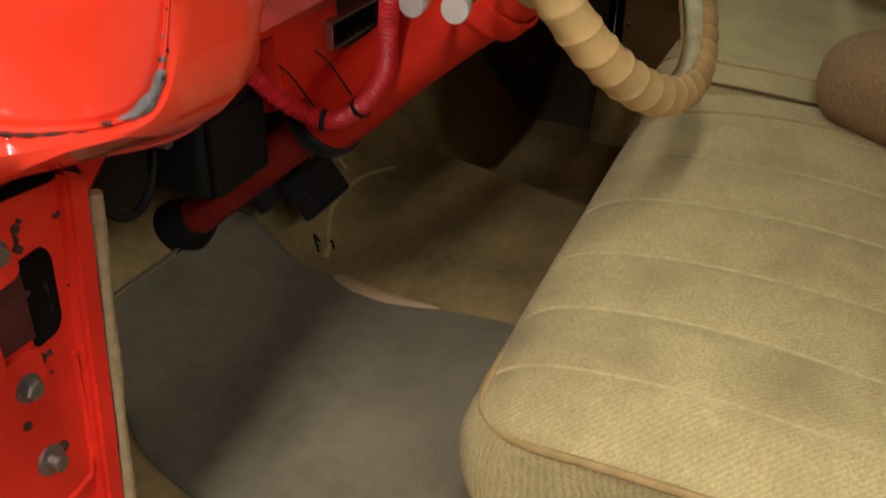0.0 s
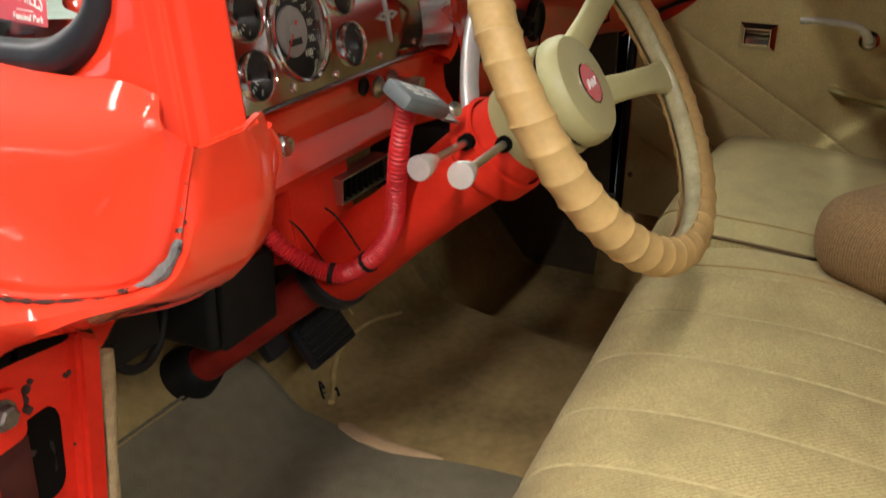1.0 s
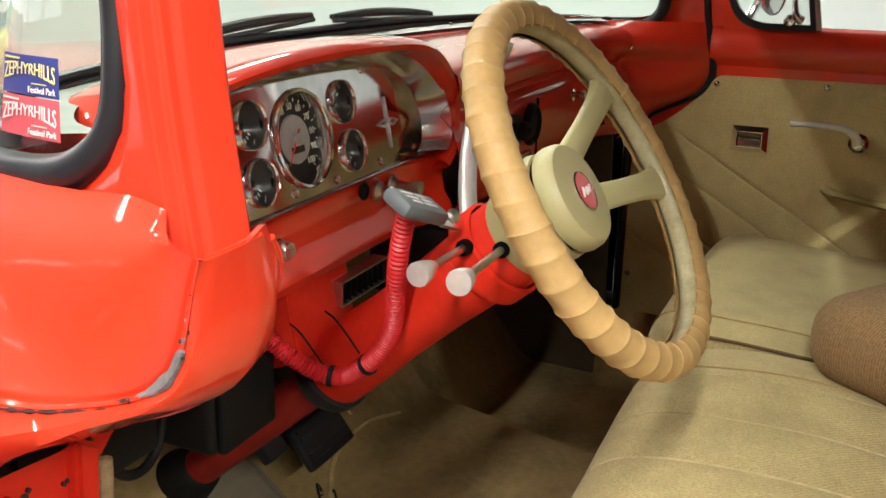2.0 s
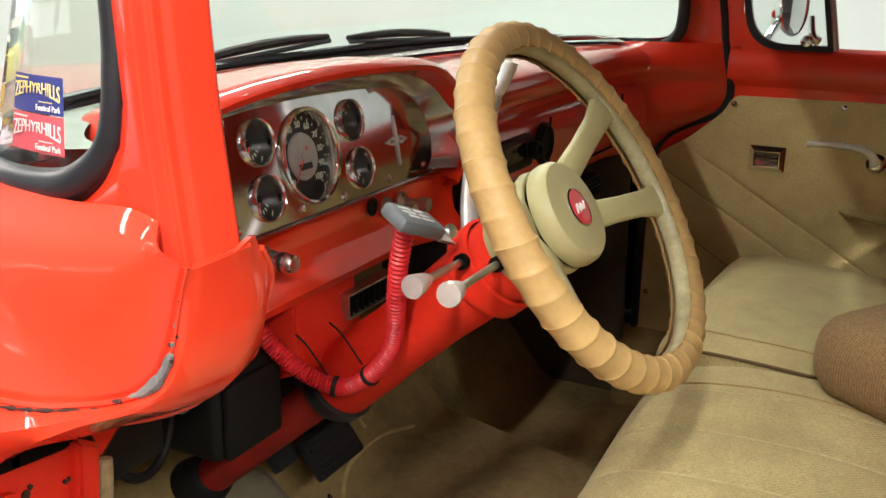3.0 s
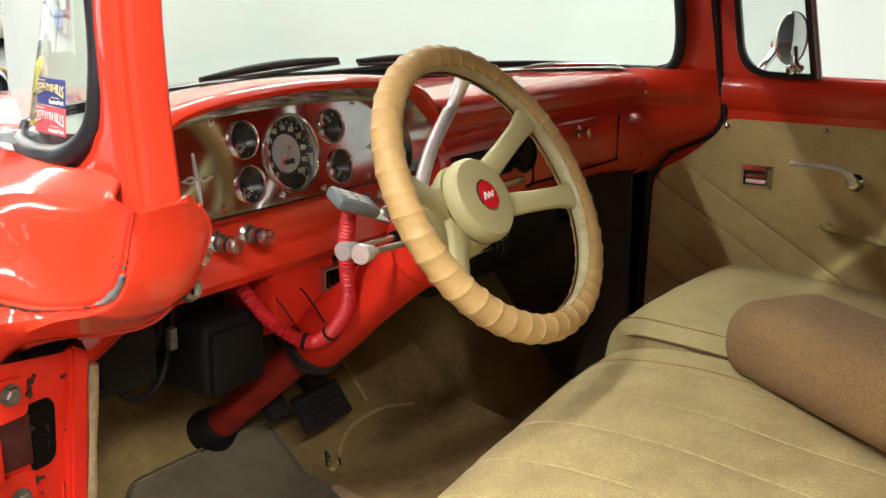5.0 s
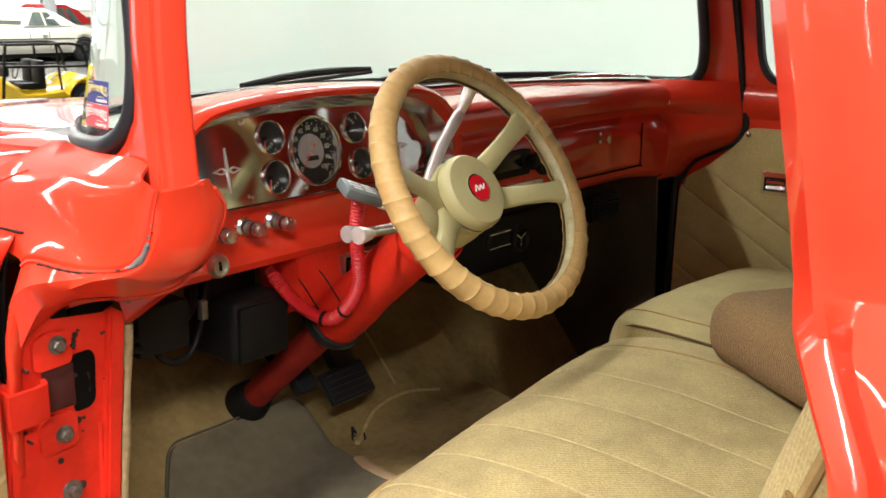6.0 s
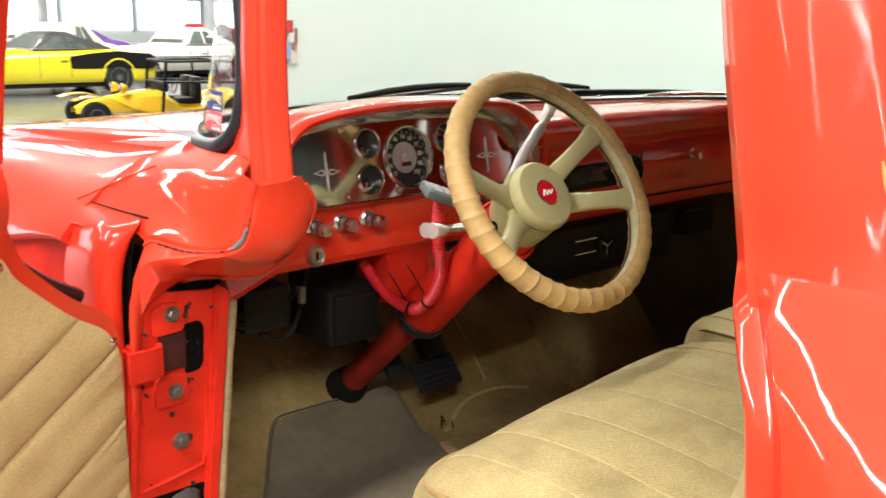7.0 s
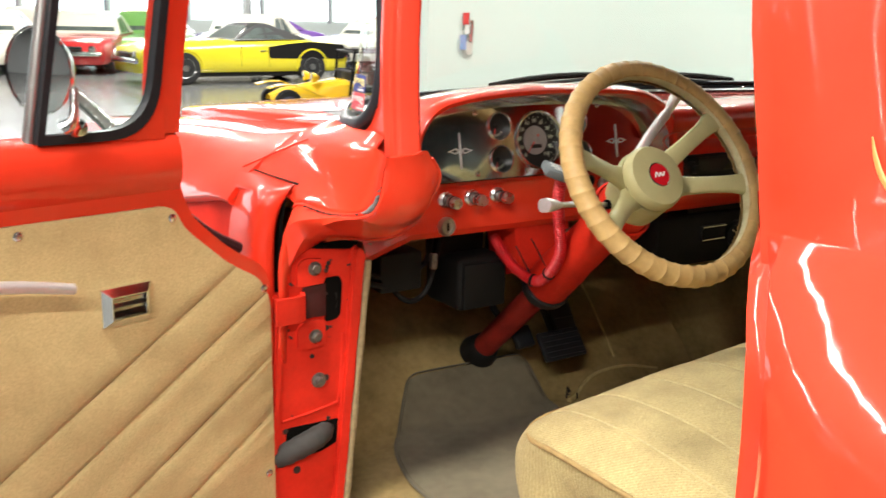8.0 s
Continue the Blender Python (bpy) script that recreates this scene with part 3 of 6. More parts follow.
            row.append((x - b * k - band * min(1, (q - 0.018) / 0.012) + 0.006 + inset + 0.0036 * noise.noise(Vector((q * 11, z * 11, 5))) + (0.05 if k < 0 else 0.0), y0 - q, z))
        row.append((x + 0.25, y0 - 0.42, z))
        rows.append(row)
    sheet(bm, rows)
    if sx > 0:
        flip(bm)
    part("rear_quarter", bm, RED, truck, "glossy red cab corner behind the door opening" if sx < 0 else "", 26)
for cx_, cy_, z, h in ((-0.8770, -0.6345, 1.240, 0.006), (-0.8845, -0.6425, 1.226, 0.008)):
    part("edge_chip", tube(B(), run([(cx_ + h * 0.4, cy_ + h * 0.4, z + h), (cx_, cy_, z), (cx_ - h * 0.5, cy_ - h * 0.5, z - h)], 4), lambda t: 0.0003 + 0.0012 * math.sin(math.pi * t), 6), RUST, truck)
bm = B()
box(bm, (0, -1.04, 0.9), (1.5, 0.04, 0.9))
box(bm, (-0.66, -1.03, 1.53), (0.28, 0.04, 0.44))
box(bm, (0.66, -1.03, 1.53), (0.28, 0.04, 0.44))
box(bm, (0, -1.02, 1.74), (1.5, 0.04, 0.1))
part("cab_back", bm, RED, truck)
bm = B()
box(bm, (0, -1.03, 1.52), (1.05, 0.005, 0.36))
part("rear_window", bm, GLASS, truck)
for sx in (-1, 1):
    bm = B()
    box(bm, (sx * 0.87, -0.2, 0.40), (0.17, 0.95, 0.10), bevel=0.012)
    part("rocker_sill", bm, RED_DIM, truck)
bm = B()
sheet(bm, [[(0.858, y, 0.62), (0.81, y, 0.58), (0.776, y, 0.47), (0.770, y, 0.36)] for y in (-0.62, -0.2, 0.1, 0.262)])
thick(bm, 0.006)
part("sill_carpet", bm, CARPET, truck)
# added dark filler that closes the leak below the far door
bm = B()
box(bm, (0.893, -0.18, 0.52), (0.05, 0.98, 0.24), bevel=0.008)
part("sill_gap_filler", bm, RUBBER, truck)

# bonnet and front wings
bm = B()
rows = []
for y, zc, xw in ((0.60, 1.280, 0.68), (0.9, 1.262, 0.68), (1.3, 1.236, 0.67), (1.7, 1.20, 0.64), (1.95, 1.14, 0.55), (2.05, 1.04, 0.52), (2.08, 0.8, 0.52)):
    rows.append([(s * xw, y, zc + dz) for s, dz in ((-1, -0.07), (-0.995, -0.030), (-0.985, -0.022), (-0.94, -0.016), (-0.8, -0.012), (-0.5, -0.006), (0, 0), (0.5, -0.006), (0.8, -0.012), (0.94, -0.016), (0.985, -0.022), (0.995, -0.030), (1, -0.07))])
sheet(bm, rows)
part("bonnet", bm, RED, truck, "broad red bonnet with reflections")
for sx in (-1, 1):
    bm = B()
    rows = []
    for y, k, rise, deep in ((0.402, 0.0, 1.0, 0.08), (0.408, 0.0, 1.0, 0.08), (0.44, 0.0, 0.8, 0.1), (0.51, 0.0, 0.55, 0.1), (0.6, -0.004, 0.25, 0.1), (0.9, -0.014, 0.0, 0.1), (1.3, -0.03, -0.3, 0.1), (1.7, -0.055, -0.5, 0.1), (2.0, -0.11, -0.5, 0.1), (2.1, -0.24, 0, 0)):
        wob = [0.0012 * noise.noise(Vector((q * 3.1, y * 6, 2))) for q in range(8)]
        fall = 0.19 * max(0, min(y, 1.6) - 0.47)
        rows.append([(-0.66, y, 1.232 + k + 0.034 * rise), (-0.70, y, 1.232 + k + 0.034 * rise), (-0.78, y, 1.233 + k + 0.032 * rise + wob[0]), (-0.86, y, 1.226 + k + 0.018 * rise + wob[1]), (-0.905, y, 1.207 + k + 0.007 * rise + wob[2]), (-0.935, y, 1.190 + k + wob[3] - fall * 0.3), (-0.958, y, 1.166 + k - fall * 0.7), (-0.970, y, 1.152 - fall), (-0.9725, y, 1.146 - fall), (-0.970 + 0.012 * deep, y, 1.140 - fall), (-0.968 + 0.16 * deep, y, 1.132 - fall), (-0.970 + 0.18 * deep, y, 1.0 - fall * 0.6), (-0.970 + 0.18 * deep, y, 0.80), (-0.965 + 0.12 * deep, y, 0.55)])
    sheet(bm, [r[:11] for r in rows])
    thick(bm, 0.010)
    if sx > 0:
        flip(bm)
    wing = part("front_wing", bm, RED, truck, "red front wing with crisp top crease", 35)
    bm = sheet(B(), [r[10:] for r in rows])
    if sx > 0:
        flip(bm)
    # dimmer red with little coat stands in for the open door's shade
    part("wing_side", bm, RED_DIM, wing)
# cowl between bonnet and windscreen
bm = B()
path = run([(x, y + 0.01, z - 0.012) for x, y, z in WB[1:-1]], 4)
sheet(bm, [path, [(p.x, max(0.62, p.y), 1.280 - 0.03 * abs(p.x)) for p in path]])
part("cowl_top", bm, RED, truck)
# wipers outside the glass
for a, b in (((-0.33, 0.545, 1.318), (0.01, 0.545, 1.336)), ((0.075, 0.548, 1.330), (0.42, 0.535, 1.318))):
    d = Vector(b) - Vector(a)
    wiper = part("wiper", tube(B(), [Vector(a) + d * t + Vector((0, 0, 0.006 * math.sin(math.pi * t))) for t in (0, .15, .3, .5, .7, .85, 1)], lambda t: 0.0045 + 0.003 * math.sin(math.pi * t), 8), BLACK, truck, "black windscreen wiper")
    part("wiper_blade", tube(B(), [Vector(a) + d * t + Vector((0, -0.004, -0.006)) for t in (0, 0.5, 1)], 0.004, 6), RUBBER, wiper)

# ---- doors ----


def door(side):
    """A cab door in its own terms: u back from the hinge line, w into the cab, z up."""
    if side < 0:
        a = radians(DOOR_OPEN)
        P, d, w = Vector((-0.95, 0.245, 0)), Vector((-math.sin(a), -math.cos(a), 0)), Vector((math.cos(a), -math.sin(a), 0))
        top = thing("truck_door", "open red truck door lined in tan tweed", "door", P)
    else:
        P, d, w = Vector((0.855, 0.245, 0)), Vector((0, -1, 0)), Vector((-1, 0, 0))
        top = thing("truck_door", "closed red truck door lined in tan tweed", "door", P)

    def f(u, z, k):
        return d * u + w * k + Vector((0, 0, z))

    def g(u, k, z):
        return f(u, z, k)

    shell = rounded([(0.165, 1.284), (0.168, 1.215), (0.150, 1.165), (0.085, 1.105), (0.022, 1.068), (0.006, 1.02), (0.004, 0.56), (0.93, 0.54), (0.93, 1.284)], [0.002, 0.02, 0.02, 0.03, 0.02, 0.02, 0.01, 0.01, 0.002], 4)
    body = part("door_shell", prism(B(), shell, -0.075, -0.006, f), RED, top)
    part("edge_rubber", tube(B(), run([f(0.172, 1.206, -0.062), f(0.155, 1.180, -0.062), f(0.090, 1.122, -0.062), f(0.030, 1.086, -0.062)], 5), 0.011, 8), RUBBER, body)
    # belt roll under the window
    bm = B()
    prof = [(-0.075, 1.284), (-0.070, 1.292), (-0.02, 1.294), (-0.006, 1.286), (0.004, 1.268), (0.006, 1.245), (0.003, 1.225), (-0.004, 1.212), (-0.008, 1.205)]
    sheet(bm, [[f(u, z, k) for k, z in prof] for u in (0.168, 0.30, 0.6, 0.93)])
    part("belt_rail", bm, RED, body)
    # window frame: front bar, head, rear bar
    outer = [(0.163, 1.290), (0.150, 1.40), (0.128, 1.53), (0.098, 1.70), (0.14, 1.728), (0.5, 1.735), (0.88, 1.715), (0.91, 1.5), (0.92, 1.288)]
    inner = [(0.195, 1.290), (0.186, 1.40), (0.165, 1.53), (0.142, 1.68), (0.17, 1.694), (0.5, 1.70), (0.845, 1.685), (0.872, 1.5), (0.882, 1.288)]
    bm = B()
    n = len(outer)
    V = [[bm.verts.new(f(u, z, k)) for u, z in o] for o, k in ((outer, -0.06), (outer, -0.008), (inner, -0.004), (inner, -0.055))]
    for q in range(4):
        A, C = V[q], V[(q + 1) % 4]
        for i in range(n - 1):
            bm.faces.new((A[i], A[i + 1], C[i + 1], C[i]))
    part("window_frame", bm, RED, body)
    # vent window with rubber and chrome post
    vo = rounded([(0.205, 1.286), (0.375, 1.288), (0.30, 1.69), (0.142, 1.67)], [0.075, 0.004, 0.01, 0.01], 9)
    vi = rounded([(0.217, 1.300), (0.363, 1.300), (0.292, 1.676), (0.155, 1.660)], [0.066, 0.004, 0.01, 0.01], 9)
    part("corner_gusset", prism(B(), [(0.190, 1.283)] + [p for p in vo[:10]][::-1] + [(0.188, 1.36)], -0.030, -0.003, f), RED, body)
    vent = part("vent_window", ring_prism(B(), vo, vi, -0.018, 0.0, f), RUBBER, top, "quarter-light with black rubber surround")
    part("vent_pane", prism(B(), [((a[0] + b[0]) / 2, (a[1] + b[1]) / 2) for a, b in zip(vo, vi)], -0.013, -0.010, f), VENTGLASS, vent)
    bm = B()
    tube(bm, [f(0.378, 1.285, -0.02), f(0.345, 1.46, -0.02), f(0.302, 1.70, -0.02)], 0.0085, 10)
    part("vent_post", bm, STEEL, vent, "worn chrome division bar")
    bm = B()
    tube(bm, run([f(0.345, 1.310, 0.012), f(0.337, 1.316, 0.018), f(0.332, 1.33, 0.018), f(0.328, 1.36, 0.014)], 5), lambda t: 0.010 - 0.005 * t, 10)
    lathe(bm, [(0.001, 0), (0.010, 0.001), (0.013, 0.006), (0.010, 0.014), (0.001, 0.016)], axis_pose(f(0.322, 1.308, 0.0), w), 16)
    part("vent_latch", bm, CHROME, vent, "chrome vent latch")
    # tweed lining with slanted stitched channels
    edge = [(0.186, 1.187), (0.170, 1.154), (0.152, 1.136), (0.095, 1.086), (0.035, 1.050), (0.018, 1.01), (0.016, 0.575), (0.88, 0.575), (0.88, 1.194)]
    outl = rounded(edge, [0.02, 0.01, 0.01, 0.02, 0.03, 0.01, 0.02, 0.02, 0.01], 4)
    part("lining_board", prism(B(), outl, -0.008, -0.001, f), DOORCLOTH, top)
    bm = B()
    bm.faces.new([bm.verts.new(Vector((u, z, 0))) for u, z in outl])
    n2 = Vector((1, SLANT, 0)).normalized()
    for c in LINES:
        for o_ in (-0.034, -0.022, -0.014, -0.009, -0.0055, -0.003, -0.001, 0.001, 0.003, 0.0055, 0.009, 0.014, 0.022, 0.034):
            bmesh.ops.bisect_plane(bm, geom=bm.verts[:] + bm.edges[:] + bm.faces[:], plane_co=Vector((c, 1.08, 0)) + n2 * o_, plane_no=n2)
    for q in range(1, 24):
        bmesh.ops.bisect_plane(bm, geom=bm.verts[:] + bm.edges[:] + bm.faces[:], plane_co=(0, 0.575 + 0.62 * q / 24, 0), plane_no=(0, 1, 0))
    rim = {v for e in bm.edges if e.is_boundary for v in e.verts}
    for v in bm.verts:
        u, z = v.co.x, v.co.y
        h = 0.006
        for c in LINES:
            off = (Vector((u - c, z - 1.08, 0))).dot(n2)
            # a rounded roll on the hinge side of each seam, a flatter one behind it
            ease = min(1.0, max(0.0, (1.040 + max(0.0, u - 0.03) * 0.55 - z) / 0.03))
            h += ease * ((0.0036 * math.exp(-((off - 0.022) / 0.020) ** 2) if off > 0 else 0.0028 * math.exp(-((off + 0.022) / 0.020) ** 2)) - 0.0028 * math.exp(-(off / 0.0030) ** 2))
        v.co = f(u, z, 0.004 if v in rim else h + 0.0012 * noise.noise(Vector((u * 14, z * 14, 7))))
    lining = part("door_lining", bm, DOORCLOTH, top, "tan tweed door lining with slanted channels", 60)
    for c in LINES:
        pts = []
        for k in range(40):
            z = 1.12 - 0.53 * k / 39
            u = c + (1.08 - z) * SLANT
            if u < 0.024 or u > 0.86 or z > 1.030 + max(0.0, u - 0.03) * 0.55:
                continue
            pts.append(f(u, z, 0.0035))
        if len(pts) > 2:
            part("stitch_channel", tube(B(), pts, 0.0012, 6), SEAM, lining)
    for u, z in ((0.190, 1.170), (0.412, 1.177), (0.64, 1.180), (0.031, 1.034), (0.030, 0.714)):
        disc_screw(top, f(u, z, 0.006), w, 0.0065)
    # latch escutcheon: chrome frame with a recessed paddle
    k0 = 0.006
    loops = []
    for ins, k in ((0.0, k0), (0.0006, k0 + 0.004), (0.011, k0 + 0.014), (0.0125, k0 + 0.014), (0.0135, k0 + 0.002)):
        loops.append([f(u, z, k) for u, z in ((0.232 + ins, 1.030 + ins), (0.308 - ins, 1.030 + ins), (0.308 - ins, 1.086 - ins), (0.232 + ins, 1.086 - ins))])
    esc = part("latch_plate", sheet(B(), loops, closed=True), CHROME, top, "square chrome latch surround", 20)
    bm = B()
    prism(bm, [(0.243, 1.038), (0.297, 1.038), (0.297, 1.079), (0.243, 1.079)], k0, k0 + 0.003, f)
    part("latch_recess", bm, BLACK, esc)
    bm = B()
    sheet(bm, [[f(u, z, k0 + 0.004 + h) for z, h in ((1.044, 0.0), (1.047, 0.004), (1.054, 0.0005), (1.060, 0.006), (1.066, 0.001), (1.072, 0.004))] for u in (0.247, 0.262, 0.278, 0.293)])
    thick(bm, 0.003)
    part("latch_paddle", bm, CHROME, esc)
    # window crank
    crank = part("window_crank", lathe(B(), [(0.020, 0), (0.020, 0.008), (0.013, 0.014), (0.013, 0.03), (0.010, 0.034), (0.001, 0.034)], axis_pose(f(0.486 + 0.03 * (side < 0), 1.070 + 0.022 * (side < 0), 0.006), w), 20), CHROME, top, "chrome window crank")
    part("crank_arm", tube(B(), run([f(0.486, 1.070, 0.038), f(0.478, 1.088, 0.042), f(0.455, 1.102, 0.046), f(0.40, 1.106, 0.046), f(0.352, 1.104, 0.046)] if side > 0 else [f(0.516, 1.092, 0.038), f(0.505, 1.116, 0.042), f(0.480, 1.128, 0.046), f(0.43, 1.122, 0.046), f(0.364, 1.107, 0.046)], 5), lambda t: (0.0095 if side > 0 else 0.013) - 0.003 * t, 12, flat=0.75), ALU, crank)
    # pull handle
    if side > 0:
        bm = B()
        tube(bm, run([f(0.436, 0.966, 0.006), f(0.440, 0.968, 0.035), f(0.46, 0.966, 0.046), f(0.55, 0.952, 0.046), f(0.575, 0.948, 0.035), f(0.58, 0.947, 0.006)], 5), 0.012, 10, flat=0.7)
        part("pull_handle", bm, mat("olive_vinyl", (0.40, 0.33, 0.12), 0.5, var=0.3, scale=30), top, "olive vinyl pull strap")
    # round mirror outside
    arm = part("mirror_arm", tube(B(), run([f(0.222, 1.285, -0.080), f(0.228, 1.31, -0.12), f(0.238, 1.346, -0.19), f(0.242, 1.366, -0.222)], 5), 0.0105, 10), CHROME, top, "chrome mirror arm")
    part("arm_bracket", lathe(B(), [(0.001, -0.012), (0.018, -0.008), (0.018, 0.004), (0.010, 0.016)], axis_pose(f(0.222, 1.283, -0.078), Vector((0, 0, 1))), 16), CHROME, arm)
    ax = (d * 0.93 + w * 0.32).normalized()
    c = f(0.260, 1.369, -0.222)
    m = axis_pose(c, ax)
    part("mirror_shell", lathe(B(), [(0.002, -0.032), (0.03, -0.030), (0.052, -0.018), (0.064, -0.002), (0.066, 0.003), (0.0645, 0.006)], m, 28, False), CHROME, arm, "chrome mirror shell")
    part("mirror_glass", lathe(B(), [(0.064, 0.003), (0.06, 0.0045), (0.001, 0.0046)], m, 28), mat("mirror_silver", (0.9, 0.9, 0.9), 0.03, 1.0), arm)
    bm = B()
    lathe(bm, [(0.001, -0.03), (0.006, -0.012), (0.011, 0.0), (0.009, 0.012), (0.001, 0.016)], axis_pose(f(0.230, 1.353, -0.208), -d), 12)
    part("mirror_clamp", bm, RED, arm)
    return top


SEAM = mat("tan_seam", (0.27, 0.185, 0.08), 0.95, var=0.3, scale=80, bump=0.6, bscale=500)
DOOR_OPEN = 75.0
LINES = (0.077, -0.066, -0.255, -0.42)
SLANT = 1.69
door(-1)
door(1)
# black seal in the gap round the closed door
bm = B()
tube(bm, run([(0.832, 0.130, 1.60), (0.856, 0.108, 1.42), (0.861, 0.095, 1.335), (0.862, 0.088, 1.285), (0.862, 0.073, 1.225), (0.862, 0.071, 1.178), (0.861, 0.099, 1.143), (0.861, 0.19, 1.096), (0.859, 0.228, 1.042), (0.857, 0.240, 1.00), (0.857, 0.240, 0.60)], 6), 0.0095, 8)
part("door_seal", bm, RUBBER, truck, "black rubber door seal")
bm = B()
sheet(bm, [[(0.884, y - 0.004, z), (0.884, y + 0.05, z)] for z, y in ((1.27, 0.083), (1.40, 0.097), (1.53, 0.119), (1.70, 0.149), (1.75, 0.158))])
thick(bm, 0.004)
part("door_weatherstrip", bm, RUBBER, truck)

# ---- bench seat ----
seat = thing("bench_seat", "worn tan tweed bench seat with pleated driver side", "seat")


def cushion(name, x0, x1, dz, material, grooves, label, seams=()):
    """A padded cushion: profile from front bottom over the top to the back, drooping to a piped edge at both ends, with stitched channels."""
    prof = run([(-0.060, 0.60, 0), (-0.026, 0.69, 0), (-0.006, 0.755, 0), (-0.008, 0.805, 0), (-0.042, 0.842, 0), (-0.11, 0.860, 0), (-0.22, 0.866, 0), (-0.36, 0.856, 0), (-0.58, 0.835, 0)], 4) if not dz else run([(-0.048, 0.60, 0), (-0.012, 0.69, 0), (0.006, 0.755, 0), (0.010, 0.82, 0), (-0.002, 0.878, 0), (-0.035, 0.899, 0), (-0.12, 0.898, 0), (-0.30, 0.885, 0), (-0.58, 0.86, 0)], 4)
    xs, x = [], x0
    while x < x1 - 1e-6:
        xs.append(x)
        x += 0.0075
    xs.append(x1)
    rows = []
    for x in xs:
        e = min(x - x0, x1 - x)
        droop = (1 - min(1, e / (0.085 if x - x0 < x1 - x else 0.03))) ** 2
        lift = -0.036 * max(0.0, (x - 0.12) / 0.6) if dz else 0.040 * min(1.0, max(0.0, (x + 0.62) / 0.54)) ** 1.3
        turn = 1 - math.sqrt(max(0.0, 1 - (1 - min(1, e / 0.045)) ** 2))
        crown = 0.012 * math.sin(math.pi * (x - x0) / (x1 - x0))
        row = []
        for i, p in enumerate(prof):
            top = max(0.0, min(1.0, (p.y - 0.70) / 0.12))
            gd = sum(math.exp(-((x - q) / 0.0055) ** 2) for q in grooves)
            z = p.y + (dz + lift) * top + crown * top - droop * (0.006 if dz or x > -0.1 else 0.020) * top - 0.0028 * gd * top + 0.003 * top * noise.noise(Vector((x * 9, p.x * 9, dz * 50)))
            if dz == 0 and x < -0.3:
                z = z * (1 - droop) + min(z, 0.826) * droop
            y = p.x - turn * 0.045 * (1 if i < 16 else max(0, 1 - (i - 16) / 6)) - 0.004 * gd * (1 - top * 0.6)
            row.append((x, y, z))
        rows.append(row)
    bm = B()
    sheet(bm, rows)
    for r in (rows[0], rows[-1]):
        # side panel tucked in under the edge
        out = -1 if r is rows[0] else 1
        mid = Vector((0, -0.30, 0.66))
        side = [r]
        for q in (0.06, 0.15, 0.3, 0.5, 0.75, 1.0):
            puff = 0.008 * math.sin(math.pi * min(1, q * 2)) - (0.05 if out < 0 and x0 < -0.1 else 0.01) * q
            side.append([(p[0] + out * puff, p[1] + (mid.y - p[1]) * q, p[2] + (mid.z - p[2]) * q) for p in r])
        sheet(bm, side)
    bmesh.ops.remove_doubles(bm, verts=bm.verts, dist=0.0002)
    c = part(name, bm, material, seat, label, 50)
    front = 16 if x0 < -0.1 else 3
    edge = [Vector(p) + Vector((-0.003, 0.002, 0.002)) for p in rows[0][18:]] if dz else [Vector(r[14]) + Vector((0, 0.001, 0.0005)) for r in rows[front:0:-1]] + [Vector(p) + Vector((-0.003, 0.002, 0.002)) for p in rows[0][15:]]
    for _ in range(14):
        edge = edge[:1] + [(a + b * 2 + c_) / 4 for a, b, c_ in zip(edge, edge[1:], edge[2:])] + edge[-1:]
    part("piping", tube(B(), edge, lambda t: (0.0042 if x0 < -0.1 else 0.0026) * min(1, 0.15 + t * 6), 8), PIPING if x0 < -0.1 else CORD, c, "tan piping" if x0 < -0.1 else "brown piping")
    for q in grooves + seams:
        j = min(range(len(xs)), key=lambda i: abs(xs[i] - q))
        part("stitch_line", tube(B(), [Vector(p) + Vector((0, 0, 0.0008)) for p in rows[j][11:]], 0.0014, 6), PIPING if q in seams else THREAD, c)
    return c, rows


CORD = mat("brown_cord", (0.13, 0.075, 0.03), 0.85, var=0.3, scale=60)
THREAD = mat("pale_thread", (0.50, 0.41, 0.205), 0.9, var=0.3, scale=120)
cushion("driver_cushion", -0.668, 0.049, 0.0, SEATCLOTH, (-0.595, -0.505, -0.405, -0.295, -0.185, -0.075), "pleated tan tweed cushion", (-0.052,))
cushion("passenger_cushion", 0.057, 0.74, 0.014, PLAINCLOTH, (), "plain tan cushion", (0.115,))
# backrest
bm = B()
prof = run([(-0.50, 0.80, 0), (-0.515, 0.92, 0), (-0.547, 1.03, 0), (-0.575, 1.12, 0), (-0.605, 1.20, 0), (-0.65, 1.235, 0), (-0.70, 1.22, 0), (-0.72, 1.0, 0), (-0.68, 0.75, 0)], 4)
rows = []
for i in range(61):
    x = -0.735 + 1.47 * i / 60
    e = min(x + 0.735, 0.735 - x)
    k = math.sqrt(max(0.0, 1 - (1 - min(1, e / 0.05)) ** 2))
    gd = sum(math.exp(-((x - q) / 0.007) ** 2) for q in (-0.6, -0.48, -0.36, -0.24, -0.12, 0, 0.12, 0.24, 0.36, 0.48, 0.6))
    rows.append([(x, p.x - (1 - k) * 0.03 * (1 if j < 18 else -1) - 0.006 * gd * (1 if j < 18 else 0), p.y - (1 - k) * 0.03 * (1 if 10 < j < 28 else 0)) for j, p in enumerate(prof)])
sheet(bm, rows)
bm.faces.new([v for v in bm.verts[:len(rows[0])]])
back = part("backrest", bm, SEATCLOTH, seat, "pleated tan tweed backrest", 50)
part("piping", tube(B(), [Vector(p) for p in rows[0][2:24]], 0.006, 8), PIPING, back)
# folded-down centre armrest
bm = B()
